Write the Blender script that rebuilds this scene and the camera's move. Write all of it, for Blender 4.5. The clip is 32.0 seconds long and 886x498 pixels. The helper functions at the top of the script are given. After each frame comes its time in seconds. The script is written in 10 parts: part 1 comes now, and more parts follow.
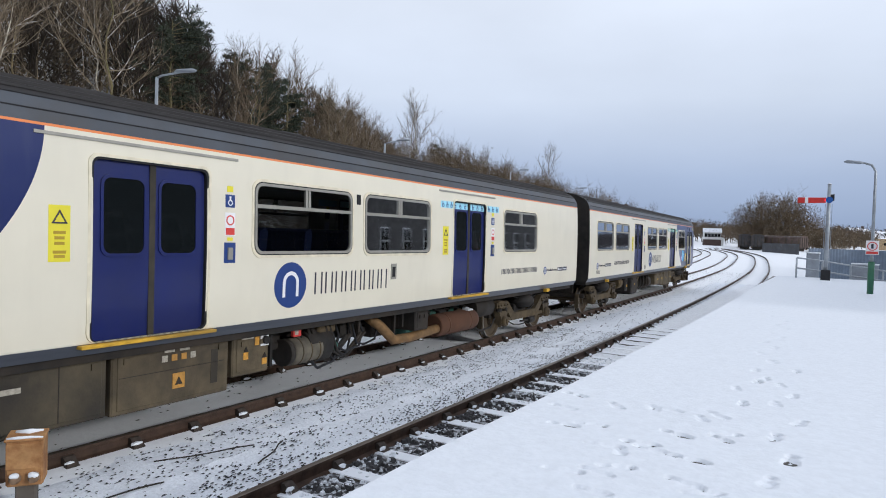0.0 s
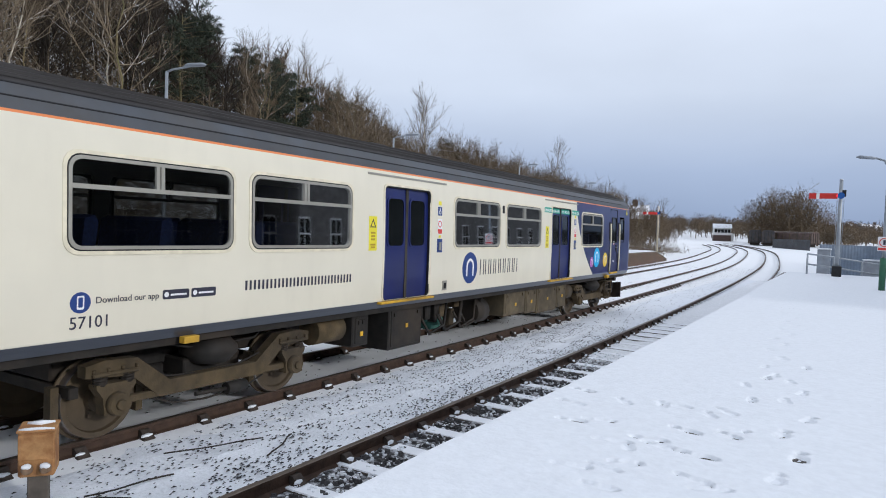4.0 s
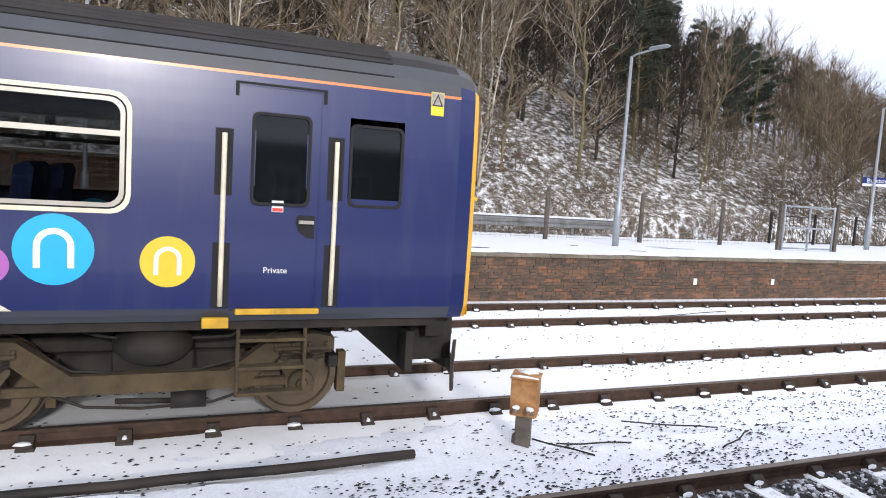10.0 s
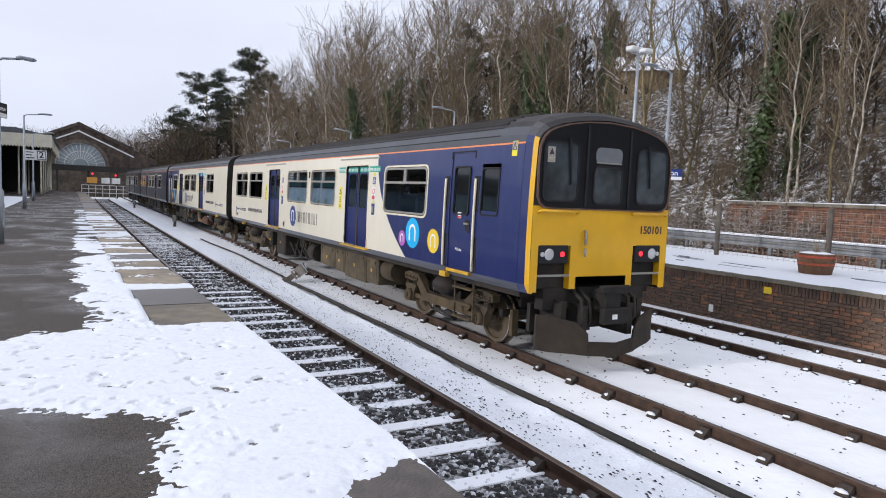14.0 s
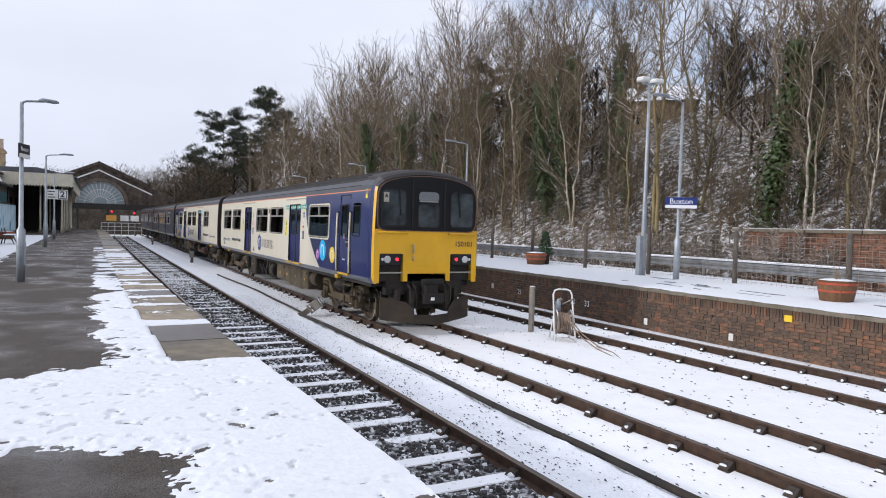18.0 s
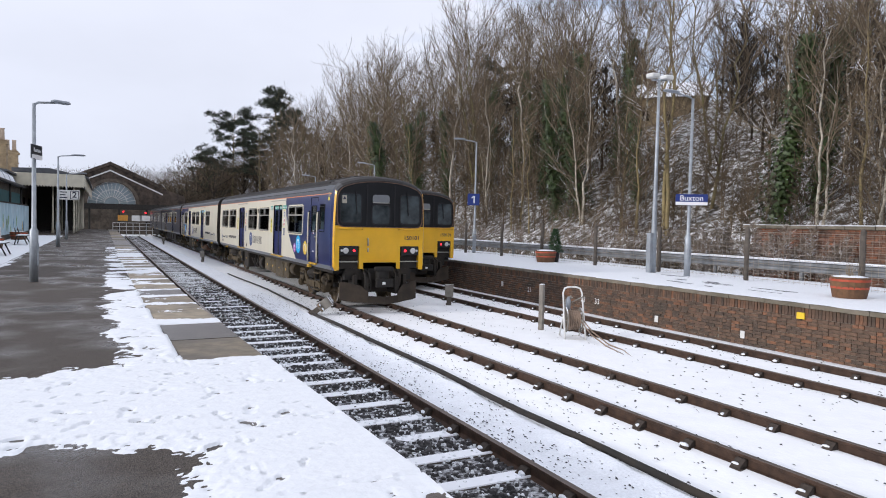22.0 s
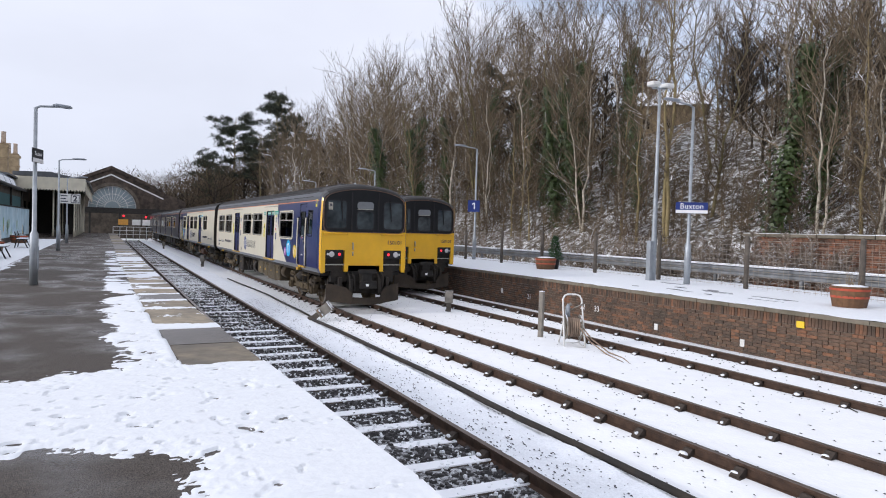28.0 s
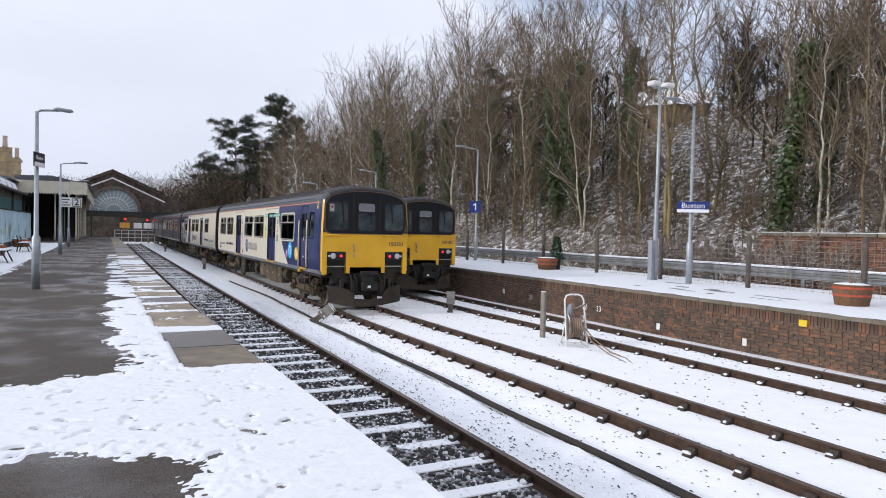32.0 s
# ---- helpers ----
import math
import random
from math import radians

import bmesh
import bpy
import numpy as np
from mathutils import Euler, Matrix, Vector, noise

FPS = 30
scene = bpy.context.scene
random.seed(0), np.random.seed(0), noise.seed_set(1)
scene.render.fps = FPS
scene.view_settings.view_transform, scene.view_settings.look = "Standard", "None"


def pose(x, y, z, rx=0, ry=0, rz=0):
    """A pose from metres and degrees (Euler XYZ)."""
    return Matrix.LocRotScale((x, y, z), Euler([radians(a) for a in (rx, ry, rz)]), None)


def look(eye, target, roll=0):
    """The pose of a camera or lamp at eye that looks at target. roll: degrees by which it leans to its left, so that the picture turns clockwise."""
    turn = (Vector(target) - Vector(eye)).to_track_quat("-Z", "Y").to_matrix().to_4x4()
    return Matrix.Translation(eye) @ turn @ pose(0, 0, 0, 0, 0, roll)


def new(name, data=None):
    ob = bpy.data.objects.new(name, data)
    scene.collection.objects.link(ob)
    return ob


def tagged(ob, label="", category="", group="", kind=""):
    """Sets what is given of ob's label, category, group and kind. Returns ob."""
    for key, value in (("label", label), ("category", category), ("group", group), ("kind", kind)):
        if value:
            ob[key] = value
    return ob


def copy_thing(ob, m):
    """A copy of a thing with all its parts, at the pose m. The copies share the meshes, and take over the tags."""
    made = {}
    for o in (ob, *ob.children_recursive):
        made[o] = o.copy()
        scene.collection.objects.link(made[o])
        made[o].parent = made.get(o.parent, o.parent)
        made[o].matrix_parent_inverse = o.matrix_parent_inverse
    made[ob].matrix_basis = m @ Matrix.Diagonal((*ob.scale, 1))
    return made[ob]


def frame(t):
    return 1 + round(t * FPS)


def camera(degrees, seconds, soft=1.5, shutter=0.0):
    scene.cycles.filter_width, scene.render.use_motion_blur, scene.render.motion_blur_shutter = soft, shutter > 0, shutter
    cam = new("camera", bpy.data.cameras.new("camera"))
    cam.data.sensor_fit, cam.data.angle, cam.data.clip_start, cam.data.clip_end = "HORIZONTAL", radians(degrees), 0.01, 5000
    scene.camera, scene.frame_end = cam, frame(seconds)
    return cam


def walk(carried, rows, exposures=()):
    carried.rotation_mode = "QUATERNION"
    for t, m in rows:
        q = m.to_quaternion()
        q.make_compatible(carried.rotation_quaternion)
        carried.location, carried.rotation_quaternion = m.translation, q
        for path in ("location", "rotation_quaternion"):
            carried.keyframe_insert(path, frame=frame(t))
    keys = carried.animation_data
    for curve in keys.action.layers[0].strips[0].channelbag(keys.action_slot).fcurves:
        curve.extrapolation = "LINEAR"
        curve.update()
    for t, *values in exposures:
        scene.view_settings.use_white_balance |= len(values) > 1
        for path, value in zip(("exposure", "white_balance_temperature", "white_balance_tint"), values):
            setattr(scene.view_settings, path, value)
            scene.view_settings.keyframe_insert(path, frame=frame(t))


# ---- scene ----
cam = camera(67.3, 32.0, 1.0)
PATH = [
    (0, (-1.737, -0.141, 2.357), (-0.721, -1.863, 2.312), 2.0),
    (0.5, (-1.737, -0.141, 2.357), (-0.705, -1.853, 2.311), 2.0),
    (1, (-1.737, -0.141, 2.357), (-0.707, -1.854, 2.313), 2.0),
    (1.5, (-1.737, -0.141, 2.357), (-0.706, -1.854, 2.306), 2.0),
    (2, (-1.737, -0.141, 2.357), (-0.689, -1.843, 2.303), 2.0),
    (2.5, (-1.737, -0.141, 2.357), (-0.692, -1.844, 2.293), 1.9),
    (3, (-1.737, -0.141, 2.357), (-0.692, -1.844, 2.287), 2.0),
    (3.5, (-1.737, -0.141, 2.357), (-0.704, -1.852, 2.292), 2.0),
    (4, (-1.737, -0.141, 2.357), (-0.7, -1.85, 2.295), 2.2),
    (4.5, (-1.737, -0.141, 2.357), (-0.69, -1.843, 2.289), 2.2),
    (6.5, (-1.737, -0.141, 2.357), (-0.648, -1.818, 2.329), 0.7),
    (7, (-1.737, -0.141, 2.357), (-0.627, -1.804, 2.312), 1.1),
    (7.5, (-1.731, -0.119, 2.358), (-0.551, -1.733, 2.276), 1.3),
    (8, (-1.718, -0.083, 2.36), (-0.438, -1.613, 2.22), 2.2),
    (8.5, (-1.709, -0.056, 2.362), (-0.352, -1.52, 2.236), 4.3),
    (9, (-1.687, -0.002, 2.366), (-0.177, -1.305, 2.214), 3.2),
    (9.5, (-1.654, 0.069, 2.371), (0.044, -0.972, 2.193), 2.9),
    (10, (-1.62, 0.129, 2.377), (0.223, -0.625, 2.187), 3.7),
    (10.5, (-1.561, 0.202, 2.386), (0.416, -0.053, 2.229), 2.3),
    (11, (-1.506, 0.244, 2.394), (0.479, 0.447, 2.251), 0.2),
    (11.5, (-1.471, 0.259, 2.398), (0.464, 0.728, 2.218), -0.5),
    (12, (-1.413, 0.266, 2.406), (0.369, 1.146, 2.182), 0.1),
    (12.5, (-1.368, 0.259, 2.411), (0.246, 1.42, 2.191), 1.2),
    (13, (-1.323, 0.241, 2.417), (0.091, 1.642, 2.217), 2.2),
    (13.5, (-1.284, 0.218, 2.421), (-0.065, 1.797, 2.274), 2.5),
    (14, (-1.239, 0.184, 2.426), (-0.268, 1.925, 2.263), 2.5),
    (14.5, (-1.238, 0.184, 2.426), (-0.406, 1.997, 2.291), 0.6),
    (15, (-1.238, 0.184, 2.426), (-0.463, 2.02, 2.259), 2.6),
    (15.5, (-1.238, 0.184, 2.426), (-0.345, 1.968, 2.298), 2.6),
    (17.5, (-1.238, 0.184, 2.426), (-0.313, 1.955, 2.356), 1.8),
    (18, (-1.238, 0.184, 2.426), (-0.307, 1.952, 2.358), 1.6),
    (18.5, (-1.238, 0.184, 2.426), (-0.31, 1.954, 2.36), 1.4),
    (19, (-1.238, 0.184, 2.426), (-0.31, 1.954, 2.355), 1.2),
    (19.5, (-1.238, 0.184, 2.426), (-0.314, 1.956, 2.358), 1.2),
    (20, (-1.238, 0.184, 2.426), (-0.312, 1.955, 2.367), 1.3),
    (20.5, (-1.238, 0.184, 2.426), (-0.318, 1.959, 2.368), 1.3),
    (21, (-1.238, 0.184, 2.426), (-0.323, 1.961, 2.364), 1.2),
    (21.5, (-1.238, 0.184, 2.426), (-0.326, 1.962, 2.358), 1.2),
    (22, (-1.238, 0.184, 2.426), (-0.332, 1.965, 2.352), 1.3),
    (22.5, (-1.238, 0.184, 2.426), (-0.335, 1.967, 2.362), 1.1),
    (23, (-1.238, 0.184, 2.426), (-0.333, 1.966, 2.363), 1.2),
    (23.5, (-1.238, 0.184, 2.426), (-0.332, 1.966, 2.37), 1.4),
    (24, (-1.238, 0.184, 2.426), (-0.338, 1.969, 2.394), 1.3),
    (24.5, (-1.238, 0.184, 2.426), (-0.335, 1.968, 2.398), 1.2),
    (25, (-1.238, 0.184, 2.426), (-0.332, 1.966, 2.378), 1.4),
    (25.5, (-1.238, 0.184, 2.426), (-0.326, 1.963, 2.385), 1.5),
    (27.5, (-1.238, 0.184, 2.426), (-0.344, 1.972, 2.377), 2.0),
    (28, (-1.238, 0.184, 2.426), (-0.332, 1.966, 2.371), 1.7),
    (28.5, (-1.238, 0.184, 2.426), (-0.348, 1.974, 2.368), 1.6),
    (29, (-1.238, 0.184, 2.426), (-0.342, 1.97, 2.36), 1.5),
    (29.5, (-1.238, 0.184, 2.426), (-0.342, 1.969, 2.332), 1.6),
    (30, (-1.238, 0.184, 2.426), (-0.364, 1.98, 2.326), 1.4),
    (30.5, (-1.238, 0.184, 2.426), (-0.352, 1.975, 2.341), 1.3),
    (31, (-1.238, 0.184, 2.426), (-0.332, 1.965, 2.363), 1.4),
    (31.5, (-1.238, 0.184, 2.426), (-0.331, 1.965, 2.369), 1.4),
    (32, (-1.238, 0.184, 2.426), (-0.336, 1.968, 2.374), 1.3),
]
EXPOSURE = [(0, -0.15, 5780, 11), (7, -0.19, 5740, 11), (8.5, -0.03, 5820, 12), (10, 0.4, 6020, 15), (11, 0.44, 6020, 15), (12.5, 0.36, 5860, 15), (14, 0.1, 5940, 15), (18, 0.08, 5990, 15), (32, 0.08, 5990, 15)]
walk(cam, [(t, look(eye, target, roll)) for t, eye, target, roll in PATH], EXPOSURE)

# ---- light: an overcast winter sky and a veiled sun ----
def sky_world():
    w = bpy.data.worlds.new("winter_sky")
    scene.world = w
    w.use_nodes = True
    nt = w.node_tree
    n, l = nt.nodes, nt.links
    n.clear()
    out = n.new("ShaderNodeOutputWorld")
    clear_sky = n.new("ShaderNodeTexSky")
    clear_sky.sky_type, clear_sky.sun_disc = "NISHITA", False
    clear_sky.sun_elevation, clear_sky.sun_rotation = radians(18), radians(274)
    bg_sky = n.new("ShaderNodeBackground")
    bg_sky.inputs[1].default_value = 0.15
    l.new(clear_sky.outputs[0], bg_sky.inputs[0])
    co = n.new("ShaderNodeTexCoord")
    sep = n.new("ShaderNodeSeparateXYZ")
    l.new(co.outputs["Generated"], sep.inputs[0])
    # cloud sheet: white overhead, slate low down towards the junction, pale over the station

    def ramp_of(*stops):
        ramp = n.new("ShaderNodeValToRGB")
        e = ramp.color_ramp.elements
        e[0].position, e[0].color = stops[0][0], (*stops[0][1], 1)
        e[1].position, e[1].color = stops[-1][0], (*stops[-1][1], 1)
        for p, c in stops[1:-1]:
            e.new(p).color = (*c, 1)
        l.new(sep.outputs[2], ramp.inputs[0])
        return ramp.outputs[0]
    slate = ramp_of((0.0, (0.33, 0.40, 0.53)), (0.09, (0.49, 0.56, 0.68)), (0.2, (0.80, 0.84, 0.89)), (0.4, (0.98, 0.99, 1.0)))
    pale = ramp_of((0.0, (0.78, 0.81, 0.85)), (0.2, (0.78, 0.80, 0.835)), (0.45, (0.92, 0.93, 0.96)))
    side = n.new("ShaderNodeMapRange")
    side.inputs[1].default_value, side.inputs[2].default_value = -0.5, 0.6
    l.new(sep.outputs[1], side.inputs[0])
    both = n.new("ShaderNodeMix")
    both.data_type = "RGBA"
    l.new(side.outputs[0], both.inputs[0])
    l.new(slate, both.inputs[6])
    l.new(pale, both.inputs[7])
    mp = n.new("ShaderNodeMapping")
    mp.inputs["Scale"].default_value = (1.0, 1.0, 2.4)
    l.new(co.outputs["Generated"], mp.inputs[0])
    nz = n.new("ShaderNodeTexNoise")
    nz.inputs["Scale"].default_value, nz.inputs["Detail"].default_value = 1.9, 5
    l.new(mp.outputs[0], nz.inputs["Vector"])
    shade = n.new("ShaderNodeMapRange")
    shade.inputs[1].default_value, shade.inputs[2].default_value = 0.3, 0.7
    shade.inputs[3].default_value, shade.inputs[4].default_value = 0.9, 1.05
    l.new(nz.outputs[0], shade.inputs[0])
    bg_cloud = n.new("ShaderNodeBackground")
    l.new(both.outputs[2], bg_cloud.inputs[0])
    l.new(shade.outputs[0], bg_cloud.inputs[1])
    # a break in the cloud over the wood
    gap = n.new("ShaderNodeVectorMath")
    gap.operation = "DOT_PRODUCT"
    gap.inputs[1].default_value = Vector((0.66, 0.62, 0.42)).normalized()
    l.new(co.outputs["Generated"], gap.inputs[0])
    wisp = n.new("ShaderNodeTexNoise")
    wisp.inputs["Scale"].default_value, wisp.inputs["Detail"].default_value = 5.0, 5
    l.new(mp.outputs[0], wisp.inputs["Vector"])
    add = n.new("ShaderNodeMath")
    add.operation = "MULTIPLY_ADD"
    add.inputs[1].default_value = 0.22
    l.new(wisp.outputs[0], add.inputs[0])
    l.new(gap.outputs["Value"], add.inputs[2])
    cover = n.new("ShaderNodeMapRange")
    cover.inputs[1].default_value, cover.inputs[2].default_value = 1.05, 1.12
    cover.inputs[3].default_value, cover.inputs[4].default_value = 1.0, 0.4
    l.new(add.outputs[0], cover.inputs[0])
    mix = n.new("ShaderNodeMixShader")
    l.new(cover.outputs[0], mix.inputs[0])
    l.new(bg_sky.outputs[0], mix.inputs[1])
    l.new(bg_cloud.outputs[0], mix.inputs[2])
    l.new(mix.outputs[0], out.inputs[0])


sky_world()
sun = new("sun", bpy.data.lights.new("sun", "SUN"))
sun.data.energy, sun.data.angle, sun.data.color = 1.9, radians(5), (1.0, 0.93, 0.82)
sun.matrix_world = look((-40, 3, 13), (0, 0, 0))

# ---- materials ----
MATS = {}


def material(name, color, rough=0.6, metal=0.0, vary=0.12, scale=6.0, bump=0.0, bump_scale=40.0, grime=None, grime_amt=0.0, grime_scale=1.2,
             snow=0.0, coat=0.0, island=False):
    """A surface with two scales of variation; grime: a second colour in blotches; snow: how much lies on faces that look up."""
    if name in MATS:
        return MATS[name]
    m = bpy.data.materials.new(name)
    m.use_nodes = True
    nt = m.node_tree
    n, l = nt.nodes, nt.links
    b = n["Principled BSDF"]
    b.inputs["Roughness"].default_value, b.inputs["Metallic"].default_value = rough, metal
    if coat:
        b.inputs["Coat Weight"].default_value, b.inputs["Coat Roughness"].default_value = coat, 0.08
    geo = n.new("ShaderNodeNewGeometry")
    pos = n.new("ShaderNodeTexCoord").outputs["Object"]
    nz = n.new("ShaderNodeTexNoise")
    nz.inputs["Scale"].default_value, nz.inputs["Detail"].default_value = scale, 5
    l.new(pos, nz.inputs["Vector"])
    hsv = n.new("ShaderNodeHueSaturation")
    hsv.inputs["Color"].default_value = (*color, 1)
    val = n.new("ShaderNodeMapRange")
    val.inputs[1].default_value, val.inputs[2].default_value = 0.3, 0.7
    val.inputs[3].default_value, val.inputs[4].default_value = 1 - vary, 1 + vary
    l.new(nz.outputs[0], val.inputs[0])
    src = val.outputs[0]
    if island:
        info = n.new("ShaderNodeObjectInfo")
        add = n.new("ShaderNodeMath")
        add.operation = "ADD"
        rnd = n.new("ShaderNodeMapRange")
        rnd.inputs[3].default_value, rnd.inputs[4].default_value = -0.35, 0.35
        l.new(info.outputs["Random"], rnd.inputs[0])
        l.new(rnd.outputs[0], add.inputs[0])
        l.new(src, add.inputs[1])
        src = add.outputs[0]
    l.new(src, hsv.inputs["Value"])
    col = hsv.outputs[0]

    def blend(fac, other):
        nonlocal col
        mx = n.new("ShaderNodeMix")
        mx.data_type = "RGBA"
        l.new(fac, mx.inputs[0])
        l.new(col, mx.inputs[6])
        mx.inputs[7].default_value = (*other, 1)
        col = mx.outputs[2]

    def ramped(sock, a, b_, lo=0.0, hi=1.0):
        mr = n.new("ShaderNodeMapRange")
        mr.inputs[1].default_value, mr.inputs[2].default_value, mr.inputs[3].default_value, mr.inputs[4].default_value = a, b_, lo, hi
        l.new(sock, mr.inputs[0])
        return mr.outputs[0]

    if grime:
        g = n.new("ShaderNodeTexNoise")
        g.inputs["Scale"].default_value, g.inputs["Detail"].default_value, g.inputs["Roughness"].default_value = grime_scale, 8, 0.65
        l.new(pos, g.inputs["Vector"])
        blend(ramped(g.outputs[0], 0.42, 0.66, 0, grime_amt), grime)
    if snow:
        sep = n.new("ShaderNodeSeparateXYZ")
        l.new(geo.outputs["Normal"], sep.inputs[0])
        s = n.new("ShaderNodeTexNoise")
        s.inputs["Scale"].default_value, s.inputs["Detail"].default_value = 3.0, 4
        l.new(pos, s.inputs["Vector"])
        both = n.new("ShaderNodeMath")
        both.operation = "MULTIPLY"
        l.new(ramped(sep.outputs[2], 0.45, 0.8), both.inputs[0])
        l.new(ramped(s.outputs[0], 0.75 - 0.5 * snow, 0.85 - 0.5 * snow), both.inputs[1])
        blend(both.outputs[0], (0.84, 0.86, 0.9))
    l.new(col, b.inputs["Base Color"])
    if bump:
        bn = n.new("ShaderNodeTexNoise")
        bn.inputs["Scale"].default_value, bn.inputs["Detail"].default_value = bump_scale, 6
        l.new(pos, bn.inputs["Vector"])
        bp = n.new("ShaderNodeBump")
        bp.inputs["Strength"].default_value, bp.inputs["Distance"].default_value = bump, 0.02
        l.new(bn.outputs[0], bp.inputs["Height"])
        l.new(bp.outputs[0], b.inputs["Normal"])
    MATS[name] = m
    return m


def glass(name, tint=0.25, rough=0.03):
    if name in MATS:
        return MATS[name]
    m = bpy.data.materials.new(name)
    m.use_nodes = True
    nt = m.node_tree
    n, l = nt.nodes, nt.links
    n.remove(n["Principled BSDF"])
    tr = n.new("ShaderNodeBsdfTransparent")
    tr.inputs[0].default_value = (tint, tint * 1.02, tint * 1.02, 1)
    gl = n.new("ShaderNodeBsdfGlossy")
    gl.inputs["Roughness"].default_value = rough
    gl.inputs[0].default_value = (0.65, 0.67, 0.7, 1)
    fr = n.new("ShaderNodeFresnel")
    fr.inputs[0].default_value = 1.36
    mx = n.new("ShaderNodeMixShader")
    l.new(fr.outputs[0], mx.inputs[0])
    l.new(tr.outputs[0], mx.inputs[1])
    l.new(gl.outputs[0], mx.inputs[2])
    l.new(mx.outputs[0], n["Material Output"].inputs[0])
    MATS[name] = m
    return m


def lamp_glow(name, color, power):
    m = material(name, color, 0.3)
    b = m.node_tree.nodes["Principled BSDF"]
    b.inputs["Emission Color"].default_value, b.inputs["Emission Strength"].default_value = (*color, 1), power
    return m


# ---- mesh helpers ----
def link(name, bm, mats, parent=None, label="", smooth=False):
    me = bpy.data.meshes.new(name)
    bmesh.ops.recalc_face_normals(bm, faces=bm.faces)
    bm.to_mesh(me)
    bm.free()
    for m in mats if isinstance(mats, (list, tuple)) else [mats]:
        me.materials.append(m)
    if smooth:
        me.polygons.foreach_set("use_smooth", [True] * len(me.polygons))
    ob = new(name, me)
    if parent:
        ob.parent = parent
    if label:
        ob["label"] = label
    return ob


part = link


def raw(name, verts, faces, mats, parent=None, label="", mat_ids=None, smooth=False):
    """A mesh straight from lists, for large ones."""
    me = bpy.data.meshes.new(name)
    me.from_pydata(verts, [], faces)
    for m in mats if isinstance(mats, (list, tuple)) else [mats]:
        me.materials.append(m)
    if mat_ids is not None:
        me.polygons.foreach_set("material_index", mat_ids)
    if smooth:
        me.polygons.foreach_set("use_smooth", [True] * len(me.polygons))
    me.update()
    ob = new(name, me)
    if parent:
        ob.parent = parent
    if label:
        ob["label"] = label
    return ob


def shared(name, ob, parent=None, m=None):
    """Another object on the mesh of ob."""
    o = new(name, ob.data)
    o.parent = parent if parent else ob.parent
    if m is not None:
        o.matrix_basis = m
    return o


def empty(name, m=None, **tags):
    o = new(name)
    o.empty_display_size = 0.2
    if m is not None:
        o.matrix_basis = m
    return tagged(o, **tags)


def box(bm, x0, x1, y0, y1, z0, z1, bevel=0.0, mat=0):
    g = bmesh.ops.create_cube(bm, size=1.0)
    for v in g["verts"]:
        v.co = ((x0 + x1) / 2 + v.co.x * (x1 - x0), (y0 + y1) / 2 + v.co.y * (y1 - y0), (z0 + z1) / 2 + v.co.z * (z1 - z0))
    fs = {f for v in g["verts"] for f in v.link_faces}
    for f in fs:
        f.material_index = mat
    if bevel:
        es = {e for v in g["verts"] for e in v.link_edges}
        r = bmesh.ops.bevel(bm, geom=list(es), offset=bevel, segments=1, affect="EDGES")
        for f in r["faces"]:
            f.material_index = mat
    return bm


def tube(bm, pts, radii, sides=8, mat=0, caps=True):
    """A tube along points, with one radius or one for each point."""
    pts = [Vector(p) for p in pts]
    radii = radii if isinstance(radii, (list, tuple)) else [radii] * len(pts)
    rings, up = [], None
    for i, p in enumerate(pts):
        d = (pts[min(i + 1, len(pts) - 1)] - pts[max(i - 1, 0)]).normalized()
        if up is None:
            up = d.orthogonal().normalized()
        a = (up - d * up.dot(d))
        a = a.normalized() if a.length > 1e-4 else d.orthogonal().normalized()
        up = a
        b = d.cross(a)
        rings.append([bm.verts.new(p + (a * math.cos(2 * math.pi * k / sides) + b * math.sin(2 * math.pi * k / sides)) * radii[i]) for k in range(sides)])
    for r0, r1 in zip(rings, rings[1:]):
        for k in range(sides):
            f = bm.faces.new((r0[k], r0[(k + 1) % sides], r1[(k + 1) % sides], r1[k]))
            f.material_index, f.smooth = mat, sides > 5
    if caps:
        for r in (rings[0][::-1], rings[-1]):
            bm.faces.new(r).material_index = mat
    return bm


def prism(bm, outline, axis, a, b, mat=0):
    """A flat outline of (u, v) pushed along an axis from a to b. Axis x: (y, z), y: (x, z), z: (x, y)."""
    def at(u, v, w):
        return {"x": (w, u, v), "y": (u, w, v), "z": (u, v, w)}[axis]
    r0, r1 = [[bm.verts.new(at(u, v, w)) for u, v in outline] for w in (a, b)]
    n = len(outline)
    fs = [bm.faces.new((r0[k], r0[(k + 1) % n], r1[(k + 1) % n], r1[k])) for k in range(n)]
    fs += [bm.faces.new(r0[::-1]), bm.faces.new(r1)]
    for f in fs:
        f.material_index = mat
    return bm


def rounded(u0, u1, v0, v1, r, seg=4):
    """A rounded rectangle's outline."""
    out = []
    for cu, cv, s in ((u1 - r, v1 - r, 0), (u0 + r, v1 - r, 90), (u0 + r, v0 + r, 180), (u1 - r, v0 + r, 270)):
        out += [(cu + r * math.cos(radians(s + 90 * k / seg)), cv + r * math.sin(radians(s + 90 * k / seg))) for k in range(seg + 1)]
    return out


